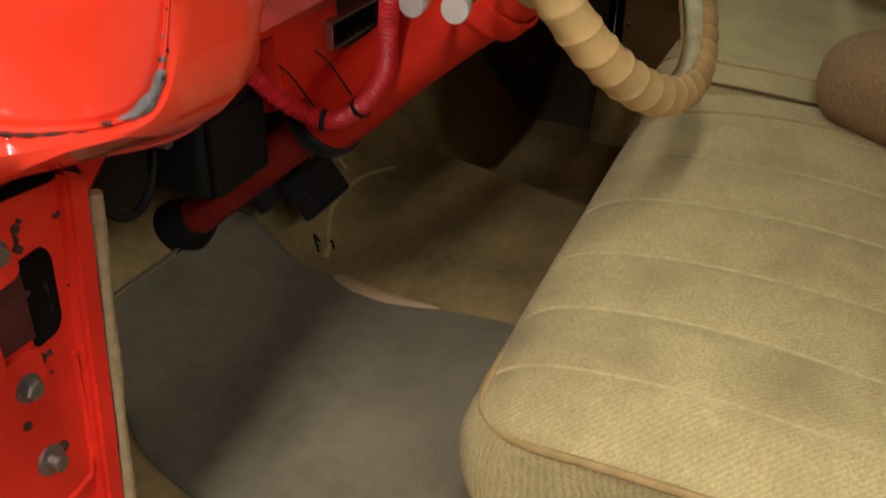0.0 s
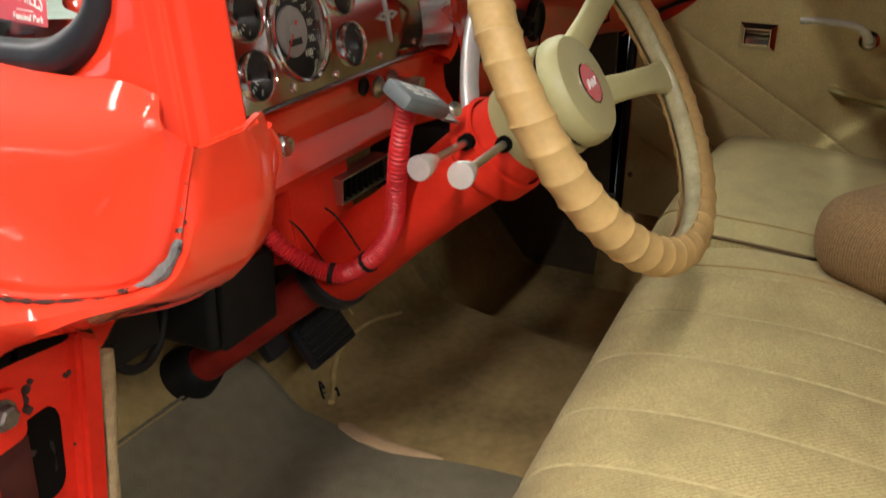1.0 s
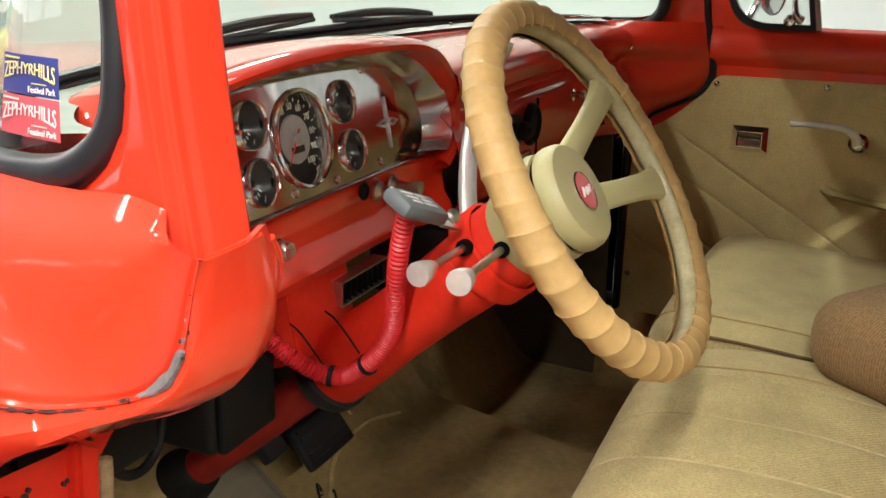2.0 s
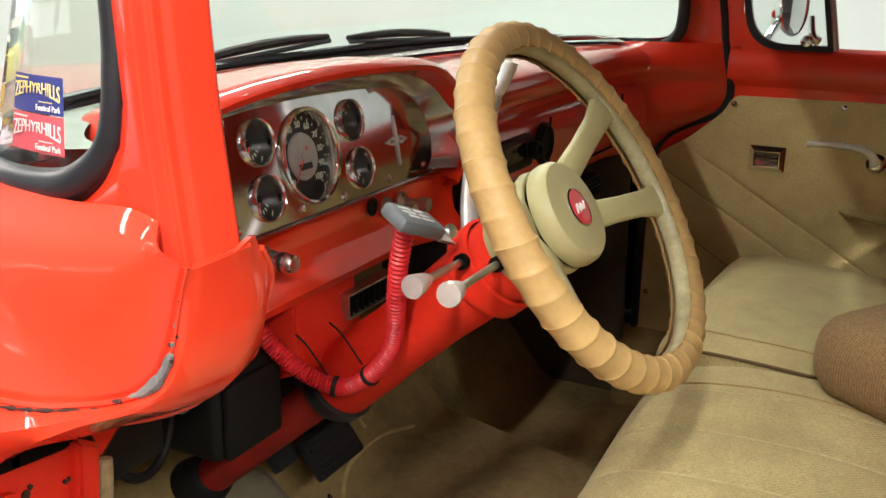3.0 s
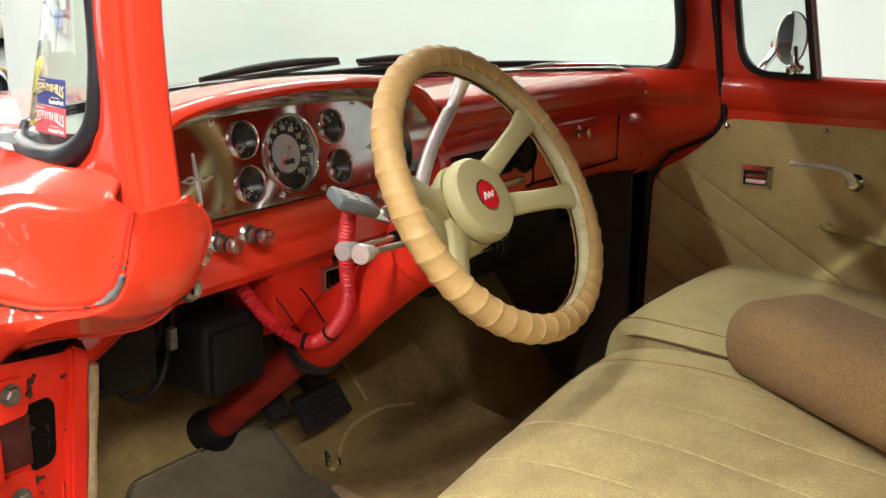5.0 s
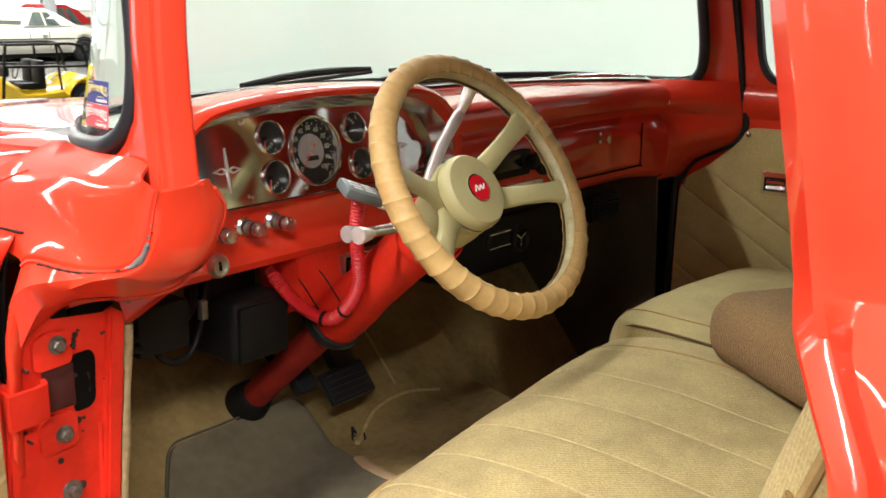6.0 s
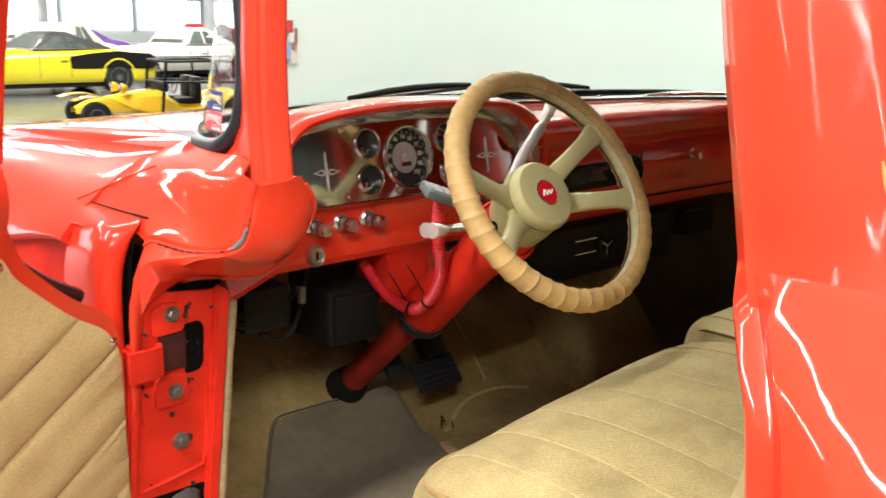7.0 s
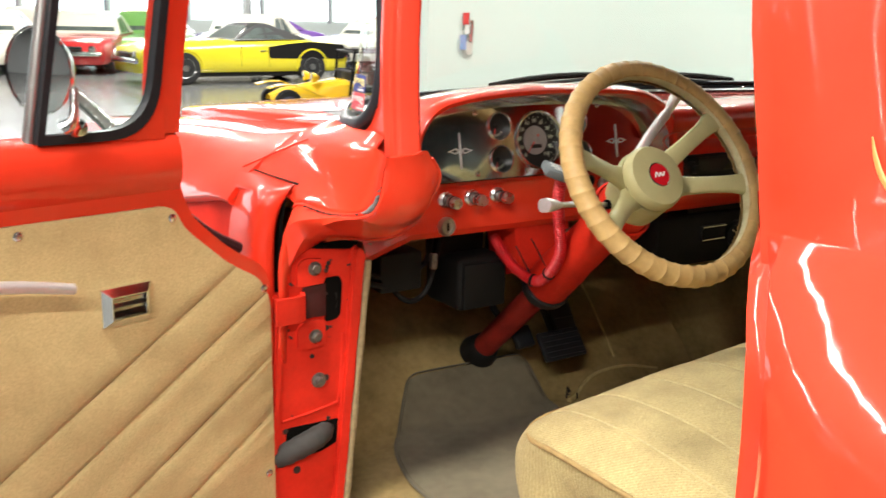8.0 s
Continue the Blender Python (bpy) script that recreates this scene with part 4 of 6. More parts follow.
box(bm, (0, 0, 0), (0.20, 0.40, 0.125), pose(-0.050, -0.430, 0.962, 0, 0, -34), bevel=0.055, seg=7)
part("centre_armrest", bm, ARMCLOTH, seat, "brown tweed centre armrest", 60)

# ---- dashboard ----
dash = thing("dashboard", "red painted metal dashboard with chrome trim", "dashboard")
# right and centre panel
PR = [(0.52, 1.292), (0.44, 1.293), (0.36, 1.2915), (0.30, 1.287), (0.278, 1.281), (0.266, 1.270), (0.262, 1.252), (0.268, 1.234), (0.288, 1.222), (0.292, 1.212), (0.280, 1.200), (0.270, 1.19), (0.262, 1.165), (0.260, 1.125), (0.262, 1.085), (0.270, 1.068), (0.285, 1.060), (0.33, 1.060)]
bm = B()
rows = []
for x in (-0.06, -0.02, 0.1, 0.3, 0.5, 0.62, 0.69, 0.72, 0.74):
    k = max(0.0, (x - 0.6) / 0.21)
    rows.append([(x, y - 0.10 * k * k * (1 if y < 0.4 else 0.6), z) for y, z in PR])
sheet(bm, rows)
part("dash_panel", bm, RED, dash)
# top pad sheet to the glass on the driver's side
bm = B()
sheet(bm, [[(x, y, 1.293) for x in (-0.80, -0.70, -0.5, -0.3, -0.05)] for y in (0.385, 0.40)] + [[(-0.80, 0.33, 1.290), (-0.70, 0.42, 1.292), (-0.5, 0.50, 1.294), (-0.3, 0.53, 1.294), (-0.05, 0.545, 1.294)]])
part("dash_top", bm, mat("dark_dash_top", (0.055, 0.05, 0.048), 0.45, var=0.3, scale=20), dash)
bm = B()
rows = [[(p.x * 0.985, p.y - 0.015, 1.300) for p in run(WB[2:-2], 4)], [(p.x * 0.93, p.y - 0.052, 1.2975) for p in run(WB[2:-2], 4)]]
sheet(bm, rows)
part("defroster_strip", bm, STEEL, dash, "dull chrome defroster strip under the glass")
for x in (0.02, 0.40, -0.30):
    disc_screw(dash, (x, 0.485, 1.301), (0, -0.3, 1), 0.005)
bm = B()
tube(bm, run([(0.50, 0.42, 1.303), (0.60, 0.40, 1.306), (0.70, 0.345, 1.306), (0.755, 0.295, 1.303)], 6), lambda t: 0.006 + 0.006 * math.sin(math.pi * t), 10, flat=0.5)
part("defroster_outlet", bm, CHROME, dash)
# red inner cowl end between the dash and the far door
bm = B()
rows = []
for z, yd, yg in ((1.297, 0.345, 0.093), (1.290, 0.30, 0.091), (1.275, 0.246, 0.089), (1.262, 0.224, 0.086), (1.248, 0.218, 0.083), (1.234, 0.224, 0.079), (1.222, 0.244, 0.077), (1.212, 0.248, 0.076), (1.19, 0.226, 0.075), (1.165, 0.218, 0.083), (1.143, 0.217, 0.101), (1.12, 0.216, 0.145), (1.096, 0.218, 0.190), (1.068, 0.226, 0.212), (1.05, 0.24, 0.228)):
    step = 0.018 if 1.17 < z < 1.225 else 0.0
    rows.append([(0.74, yd, z), (0.775, yd * 0.72 + yg * 0.28, z), (0.805, yd * 0.42 + yg * 0.58 + step * 0.5, z), (0.832, yd * 0.16 + yg * 0.84 + step * 0.5, z), (0.848, yg + 0.006, z), (0.853, yg, z), (0.864, yg + 0.008, z), (0.868, yg + 0.05, z)])
sheet(bm, rows)
part("cowl_end", bm, RED, dash, "", 60)
# lower panel on the driver's side
PL = [(0.300, 1.162), (0.312, 1.158), (0.322, 1.150), (0.326, 1.125), (0.322, 1.10), (0.312, 1.086), (0.306, 1.072), (0.312, 1.060), (0.33, 1.055), (0.37, 1.055)]
bm = B()
sheet(bm, [[(x, y - 0.05 * max(0, (-0.66 - x) / 0.1) + (-0.03 * max(0, (x + 0.14) / 0.1)), z - 0.01 * max(0, (-0.66 - x) / 0.1)) for y, z in PL] for x in (-0.79, -0.76, -0.72, -0.66, -0.4, -0.2, -0.14, -0.09, -0.04)])
part("lower_panel", bm, RED, dash, "red switch panel below the gauges")
# hood round the gauges
arch = run([(-0.668, 1.140, 0), (-0.668, 1.20, 0), (-0.660, 1.255, 0), (-0.630, 1.292, 0), (-0.58, 1.308, 0), (-0.48, 1.319, 0), (-0.37, 1.323, 0), (-0.24, 1.320, 0), (-0.15, 1.312, 0), (-0.095, 1.292, 0), (-0.060, 1.258, 0), (-0.045, 1.215, 0), (-0.052, 1.170, 0), (-0.075, 1.150, 0)], 5)


def arch_row(off, y):
    out = []
    for i, p in enumerate(arch):
        d = (arch[min(i + 1, len(arch) - 1)] - arch[max(i - 1, 0)]).normalized()
        nn = Vector((-d.y, d.x))
        out.append((p.x + nn.x * off, y, p.y + nn.y * off))
    return out


bm = B()
sheet(bm, [arch_row(-0.012, 0.362), arch_row(-0.010, 0.315), arch_row(-0.006, 0.290), arch_row(-0.001, 0.274), arch_row(0.006, 0.270), arch_row(0.012, 0.277), arch_row(0.015, 0.295), arch_row(0.014, 0.34), arch_row(0.006, 0.40), arch_row(-0.018, 0.46)])
part("gauge_hood", bm, RED, dash, "red rounded hood over the gauges")
# gauge plate
inner = [(x, z) for x, _, z in arch_row(-0.013, 0)]
plate = [p for p in inner if p[1] > 1.157]
plate = [(plate[0][0], 1.157)] + plate + [(plate[-1][0], 1.157)]
YC = 0.330
GAUGES = ((-0.366, 1.228, 0.0525, "speed"), (-0.459, 1.2575, 0.0245, "low"), (-0.459, 1.1955, 0.0245, "low"), (-0.270, 1.2575, 0.0245, "up"), (-0.263, 1.1955, 0.0245, "low"))
bm = B()
loops = [plate] + [[(gx + gr * math.cos(2 * math.pi * i / 40), gz + gr * math.sin(2 * math.pi * i / 40)) for i in range(40)] for gx, gz, gr, _k in GAUGES]
for lp in loops:
    vs = [bm.verts.new((a, YC, b)) for a, b in lp]
    for v, w in zip(vs, vs[1:] + vs[:1]):
        bm.edges.new((v, w))
bmesh.ops.triangle_fill(bm, edges=bm.edges[:], use_beauty=True)
cluster = part("instrument_plate", bm, mat("engine_turned_steel", (0.72, 0.71, 0.72), 0.06, 1.0, var=0.25, scale=40, rvar=0.06, bump=0.01, bscale=30), dash, "polished steel gauge plate")
bm = B()
cx, cz = -0.36, 1.225
lip = [(x + (x - cx) * 0.016, 0.290 if z > 1.158 else 0.324, z + (z - cz) * (0.05 if z > cz else 0.0)) for x, z in plate]
mid_ = [(x + (x - cx) * 0.001, 0.306 if z > 1.158 else 0.325, z + (cz - z) * (0.10 if z > cz else 0.03)) for x, z in plate]
seat_ = [(x + (cx - x) * 0.035, YC - 0.0005, z + (cz - z) * (0.17 if z > cz else 0.05)) for x, z in plate]
sheet(bm, [lip + lip[:1], mid_ + mid_[:1], seat_ + seat_[:1]])
part("cluster_rim", bm, mat("polished_rim_steel", (0.72, 0.72, 0.70), 0.12, 1.0, var=0.15, scale=30, rvar=0.12), cluster, "polished steel bevel round the gauge plate")
FACE = mat("gauge_face_black", (0.012, 0.012, 0.011), 0.35, var=0.2, scale=80)
MARK = mat("pale_green_mark", (0.55, 0.60, 0.46), 0.6)
SILVER = mat("gauge_silver", (0.50, 0.50, 0.48), 0.35, 0.6, var=0.2, scale=90)
NEEDLE = mat("red_needle", (0.75, 0.05, 0.03), 0.4)


def face_pose(x, z, y=YC):
    """x right, y up, z out of the dash towards the driver."""
    return Matrix.Translation((x, y, z)) @ Matrix(((1, 0, 0), (0, 0, -1), (0, 1, 0))).to_4x4()


def text_mesh(body, size, m, material, parent, name):
    cu = bpy.data.curves.new("lettering", "FONT")
    cu.body, cu.size, cu.extrude, cu.align_x, cu.align_y = body, size, 0.0003, "CENTER", "CENTER"
    ob = bpy.data.objects.new("lettering", cu)
    me = bpy.data.meshes.new_from_object(ob)
    bpy.data.objects.remove(ob)
    me.materials.clear()
    me.materials.append(material)
    me.transform(m)
    o = new(name, me)
    o.parent = parent
    return o


def gauge(x, z, r, kind):
    m = face_pose(x, z)
    deep = 0.013 if kind == "speed" else 0.015
    g = part("speedometer" if kind == "speed" else "small_gauge", lathe(B(), [(r * 1.10, -0.0005), (r * 1.10, 0.003), (r * 1.06, 0.0062), (r * 1.01, 0.005), (r * 0.975, 0.001), (r * 0.955, -deep)], m, 40, False), CHROME, cluster, "round chrome-ringed gauge")
    m = m @ Matrix.Translation((0, 0, -deep))
    r = r * 0.955
    part("gauge_face", lathe(B(), [(r * 1.02, 0.0), (r * 1.02, 0.0015)], m, 40), FACE, g)
    if kind == "speed":
        part("centre_disc", lathe(B(), [(r * 0.57, 0.0015), (r * 0.55, 0.004), (r * 0.1, 0.0045)], m, 32), SILVER, g)
        for i in range(11):
            a = radians(228 - 27.6 * i)
            text_mesh(str(i * 10), r * 0.22, m @ pose(r * 0.755 * math.cos(a), r * 0.755 * math.sin(a), 0.0022), MARK, g, "numeral")
        for i in range(21):
            a = radians(228 - 13.8 * i)
            part("tick", box(B(), (r * 0.91, 0, 0.002), (r * 0.08, r * 0.02, 0.0006), m @ pose(0, 0, 0, 0, 0, math.degrees(a))), MARK, g)
        part("odometer", box(B(), (0, -r * 0.24, 0.0046), (r * 0.5, r * 0.15, 0.001), m), FACE, g)
        part("needle", tube(B(), [m @ Vector((0.012 * math.cos(1.1), 0.012 * math.sin(1.1), 0.007)), m @ Vector((r * 0.72 * math.cos(radians(228)), r * 0.72 * math.sin(radians(228)), 0.006))], lambda t: 0.0013 - 0.0008 * t, 6), NEEDLE, g)
        part("needle_hub", lathe(B(), [(r * 0.14, 0.004), (r * 0.13, 0.008), (r * 0.02, 0.009)], m, 18), SILVER, g)
    else:
        for i in range(7):
            a = radians(150 - 20 * i) if kind == "up" else radians(215 + 18 * i)
            part("tick", box(B(), (r * 0.72, 0, 0.002), (r * 0.2, r * 0.06, 0.0006), m @ pose(0, 0, 0, 0, 0, math.degrees(a))), MARK, g)
        a = radians(120 if kind == "up" else 255)
        part("needle", tube(B(), [m @ Vector((0, 0, 0.004)), m @ Vector((r * 0.75 * math.cos(a), r * 0.75 * math.sin(a), 0.004))], 0.0008, 6), NEEDLE, g)
        part("needle_hub", lathe(B(), [(r * 0.2, 0.002), (r * 0.18, 0.005), (r * 0.02, 0.006)], m, 14), BLACK, g)
    return g


for _g in GAUGES:
    gauge(*_g)
for x in (-0.551, -0.165):
    bm = B()
    for arm in ([(0, 0.034), (0.0016, 0.003), (0, 0.0), (-0.0016, 0.003)], [(0, -0.034), (-0.0016, -0.003), (0, 0), (0.0016, -0.003)]):
        prism(bm, arm, 0.0, 0.003, lambda a, b, d: (x + a, YC - d, 1.216 + b))
    for q in (-1, 1):
        ring_prism(bm, [(q * 0.002, 0), (q * 0.010, 0.0055), (q * 0.027, 0), (q * 0.010, -0.0055)], [(q * 0.0042, 0), (q * 0.0105, 0.0037), (q * 0.0225, 0), (q * 0.0105, -0.0037)], 0.0, 0.003, lambda a, b, d: (x + a, YC - d, 1.216 + b))
    part("star_emblem", bm, ALU, cluster, "four-pointed chrome star")
for x, z in ((-0.515, 1.171), (-0.40, 1.171), (-0.31, 1.168), (-0.20, 1.170), (-0.512, 1.285), (-0.21, 1.290), (-0.10, 1.172), (-0.615, 1.172), (-0.425, 1.298)):
    disc_screw(cluster, (x, YC, z), (0, -1, 0), 0.0052)
cluster.matrix_local = Matrix.Translation((0, YC - 0.002, 1.255)) @ Matrix.Rotation(radians(-11), 4, "X") @ Matrix.Translation((0, -YC, -1.255))
# switches under the gauges
for x in (-0.580, -0.522, -0.463):
    k = part("switch_knob", lathe(B(), [(0.0155, 0), (0.0155, 0.004), (0.0095, 0.010), (0.0055, 0.012), (0.0055, 0.022), (0.0105, 0.023), (0.0112, 0.026), (0.0112, 0.043), (0.0098, 0.046), (0.0005, 0.0465)], axis_pose((x, 0.325, 1.127), (0, -1, 0)), 22), POLISHED, dash, "knurled aluminium pull knob")
    part("knob_collar", lathe(B(), [(0.0100, 0.006), (0.0118, 0.012), (0.0118, 0.016), (0.0080, 0.019)], axis_pose((x, 0.325, 1.127), (0, -1, 0)), 22), BOLT, k)
    part("knob_band", lathe(B(), [(0.0114, 0.028), (0.0118, 0.029), (0.0118, 0.032), (0.0114, 0.033)], axis_pose((x, 0.325, 1.127), (0, -1, 0)), 22, False), RUBBER, k)
lock = part("ignition_lock", lathe(B(), [(0.018, 0), (0.018, 0.006), (0.0145, 0.012), (0.0125, 0.012), (0.012, 0.008), (0.0005, 0.008)], axis_pose((-0.588, 0.308, 1.080), (0, -1, 0.1)), 24), STEEL, dash, "chrome ignition lock")
part("key_slot", box(B(), (0, 0, 0.009), (0.003, 0.014, 0.003), axis_pose((-0.588, 0.308, 1.080), (0, -1, 0.1))), VOID, lock)
part("plug_hole", lathe(B(), [(0.0115, 0), (0.0125, 0.003), (0.010, 0.0035), (0.010, 0.0005)], axis_pose((-0.232, 0.320, 1.138), (0, -1, 0)), 18), BLACK, dash)
for x, z in ((-0.195, 1.130), (-0.155, 1.130)):
    part("switch_knob", lathe(B(), [(0.014, 0), (0.014, 0.004), (0.007, 0.010), (0.006, 0.030), (0.0095, 0.032), (0.0095, 0.046), (0.0005, 0.048)], axis_pose((x, 0.320, z), (0, -1, 0)), 20), STEEL, dash)
# chrome-framed vent under the panel
ash = part("underdash_vent", ring_prism(B(), [(-0.325, 1.012), (-0.205, 1.012), (-0.205, 1.045), (-0.325, 1.045)], [(-0.3225, 1.0145), (-0.2075, 1.0145), (-0.2075, 1.0425), (-0.3225, 1.0425)], 0.298, 0.32, lambda a, b, d: (a, d, b)), STEEL, dash, "slim chrome-framed vent")
part("vent_back", box(B(), (-0.265, 0.316, 1.0285), (0.115, 0.012, 0.028)), VOID, ash)
for i in range(8):
    part("vent_fin", box(B(), (-0.314 + i * 0.014, 0.306, 1.0285), (0.0022, 0.012, 0.028)), BLACK, ash)
# radio, speaker, glove box knob
radio = part("radio", box(B(), (0.075, 0.262, 1.158), (0.20, 0.02, 0.052), bevel=0.004), BLACK, dash, "black radio in the dashboard")
part("radio_face", box(B(), (0.075, 0.2515, 1.163), (0.13, 0.003, 0.030), bevel=0.001), mat("radio_glass", (0.02, 0.02, 0.022), 0.1), radio)
for x in (-0.015, 0.168):
    part("radio_knob", lathe(B(), [(0.016, 0), (0.015, 0.012), (0.009, 0.013), (0.008, 0.02), (0.0005, 0.02)], axis_pose((x, 0.252, 1.158), (0, -1, 0)), 20), BLACK, radio)
part("radio_trim", box(B(), (0.15, 0.256, 1.112), (0.15, 0.008, 0.012), bevel=0.002), CHROME, radio)
part("round_vent", lathe(B(), [(0.036, 0), (0.036, 0.006), (0.030, 0.012), (0.024, 0.006), (0.0005, 0.006)], axis_pose((0.235, 0.262, 1.158), (0, -1, 0)), 28), BLACK, dash)
part("glovebox_knob", lathe(B(), [(0.013, 0), (0.013, 0.003), (0.007, 0.006), (0.007, 0.014), (0.011, 0.017), (0.011, 0.026), (0.0005, 0.028)], axis_pose((0.475, 0.262, 1.178), (0, -1, 0)), 20), CHROME, dash, "chrome glovebox knob")
bm = B()
tube(bm, run([(0.27, 0.2605, 1.198), (0.27, 0.2605, 1.10), (0.272, 0.2605, 1.095), (0.66, 0.25, 1.095), (0.662, 0.25, 1.10), (0.662, 0.25, 1.198)], 4), 0.0022, 6)
part("glovebox_gap", bm, VOID, dash)
# air unit hung under the centre
air = thing("underdash_air_unit", "black under-dash air unit with chrome trim", "air conditioner", (0, 0, 0))
part("housing", box(B(), (0.18, 0.34, 0.992), (0.50, 0.13, 0.115), bevel=0.012), BLACK, air)
v = part("round_outlet", lathe(B(), [(0.030, 0), (0.030, 0.010), (0.026, 0.014), (0.022, 0.010), (0.021, 0.002)], axis_pose((0.17, 0.275, 0.996), (0, -1, 0)), 28), BLACK, air)
for q in range(3):
    part("outlet_spoke", box(B(), (0.010, 0, 0.008), (0.020, 0.003, 0.003), axis_pose((0.17, 0.275, 0.996), (0, -1, 0)) @ pose(0, 0, 0, 0, 0, 90 + 120 * q)), CHROME, v)
plate2 = part("control_plate", box(B(), (0.095, 0.272, 1.005), (0.075, 0.006, 0.034), bevel=0.001), BLACK, air)
for z in (0.991, 1.020):
    part("chrome_strip", box(B(), (0.095, 0.2675, z), (0.072, 0.003, 0.0025)), CHROME, plate2)
bm = B()
for i in range(6):
    box(bm, (0.55, 0.272, 0.985 + i * 0.008), (0.11, 0.01, 0.003))
box(bm, (0.55, 0.29, 1.005), (0.13, 0.03, 0.06))
part("side_vent", bm, BLACK, air)
part("hanger", box(B(), (0.18, 0.34, 1.055), (0.3, 0.1, 0.02)), BLACK, air)

# ---- steering column and wheel ----
WC, EL, AZ = Vector((-0.375, -0.027, 1.218)), radians(32.5), radians(-92)
WN = Vector((math.cos(EL) * math.cos(AZ), math.cos(EL) * math.sin(AZ), math.sin(EL)))
WU = Vector((-WN.y, WN.x, 0)).normalized() * 1.0
WU = WU if WU.x > 0 else -WU
WV = WN.cross(WU)
WV = WV if WV.z > 0 else -WV
WM = Matrix.Translation(WC) @ Matrix((WU, WV, WN)).transposed().to_4x4()
column = thing("steering_column", "red steering column with two signal levers", "steering column")
CA = WC - WN * 0.03
CD = Vector((0.06, 0.749, -0.66)).normalized()
lathe_m = axis_pose(CA, CD)
part("column_head", lathe(B(), [(0.040, 0.012), (0.050, 0.02), (0.053, 0.05), (0.050, 0.075), (0.046, 0.08)], lathe_m, 32), CREAM, column, "olive plastic column collar")
part("column_tube", lathe(B(), [(0.047, 0.075), (0.049, 0.082), (0.049, 0.135), (0.044, 0.14), (0.045, 0.147), (0.043, 0.20), (0.043, 0.28), (0.046, 0.32), (0.047, 0.395), (0.042, 0.408), (0.027, 0.412)], lathe_m, 32), RED_DIM, column)
# the shaft's darker red carries the footwell shade in its colour
part("lower_shaft", lathe(B(), [(0.027, 0.40), (0.027, 0.80)], lathe_m, 28), mat("shaded_dark_red", (0.34, 0.022, 0.014), 0.6, spec=0.25, var=0.4, scale=30, bump=0.2, bscale=200), column, "lower shaft with shade put into its dark red")
part("column_boot", lathe(B(), [(0.028, 0.705), (0.034, 0.71), (0.039, 0.73), (0.044, 0.75), (0.044, 0.80)], lathe_m, 24), BLACK, column, "black rubber floor boot")
part("column_clamp", lathe(B(), [(0.046, 0.392), (0.052, 0.395), (0.052, 0.408), (0.046, 0.420), (0.030, 0.424)], lathe_m, 28), RUBBER, column)
bm = B()
prism(bm, [(0.315, 1.062), (0.42, 1.062), (0.40, 0.985), (0.35, 0.955), (0.300, 0.975)], -0.420, -0.285, lambda a, b, d: (d, a, b))
bmesh.ops.bevel(bm, geom=bm.edges[:], offset=0.003, segments=2, affect="EDGES")
part("column_bracket", bm, RED_DIM, column, "red support bracket under the dash")
# saddle clamp with the grey switch box
bm = B()
lathe(bm, [(0.052, 0.098), (0.056, 0.100), (0.056, 0.126), (0.052, 0.128)], lathe_m, 32, False)
part("clamp_band", bm, RED_DIM, column)
box_m = pose(-0.468, 0.128, 1.197, 24, 20, -12)
switch = part("switch_box", box(B(), (0, 0, 0), (0.070, 0.038, 0.017), box_m, bevel=0.006), mat("grey_plastic", (0.13, 0.145, 0.15), 0.42, var=0.2, scale=40), column, "grey plastic switch box with pale lettering")
for i, (x, y, w_) in enumerate(((-0.02, 0.009, 0.022), (0.008, 0.009, 0.018), (-0.018, 0.0, 0.026), (0.012, 0.0, 0.02), (-0.016, -0.009, 0.02), (0.012, -0.009, 0.024))):
    part("lettering_bar", box(B(), (x * 0.8, y * 0.8, 0.0088), (w_ * 0.8, 0.0036, 0.0006), box_m), mat("pale_lettering", (0.6, 0.6, 0.57), 0.6) if i == 0 else bpy.data.materials["pale_lettering"], switch)
part("bracket_tab", box(B(), (0.043, -0.004, -0.006), (0.03, 0.028, 0.003), box_m), STEEL, switch)
disc_screw(switch, (-0.432, 0.104, 1.182), (-0.35, -0.8, 0.5), 0.008, "bracket_bolt", STEEL)
# signal levers
for a, b in (((-0.415, 0.094, 1.148), (-0.532, 0.094, 1.152)), ((-0.412, 0.056, 1.150), (-0.571, 0.036, 1.166))):
    a, b = Vector(a), Vector(b)
    d = (b - a).normalized()
    lv = part("signal_lever", tube(B(), [a, a + (b - a) * 0.5, b], 0.0042, 10), STEEL, column, "steel lever with knurled knob")
    part("lever_knob", lathe(B(), [(0.0045, -0.034), (0.0075, -0.026), (0.0085, -0.022), (0.0105, -0.012), (0.0122, 0.0), (0.0115, 0.002), (0.0005, 0.0025)], axis_pose(b, d), 20), ALU, lv)
    part("lever_socket", lathe(B(), [(0.0085, -0.006), (0.0085, 0.002), (0.0045, 0.003)], axis_pose(a + d * 0.012, d), 16), VOID, lv)
# gear lever
part("gear_lever", tube(B(), run([(-0.325, 0.130, 1.135), (-0.285, 0.152, 1.180), (-0.239, 0.167, 1.227), (-0.205, 0.170, 1.262), (-0.181, 0.170, 1.286), (-0.172, 0.165, 1.305), (-0.162, 0.160, 1.331)], 6), lambda t: 0.0108 if t < 0.68 else 0.0078 + (t - 0.68) * 0.017, 12, flat=0.7), ALU, column, "bright metal column gear lever")
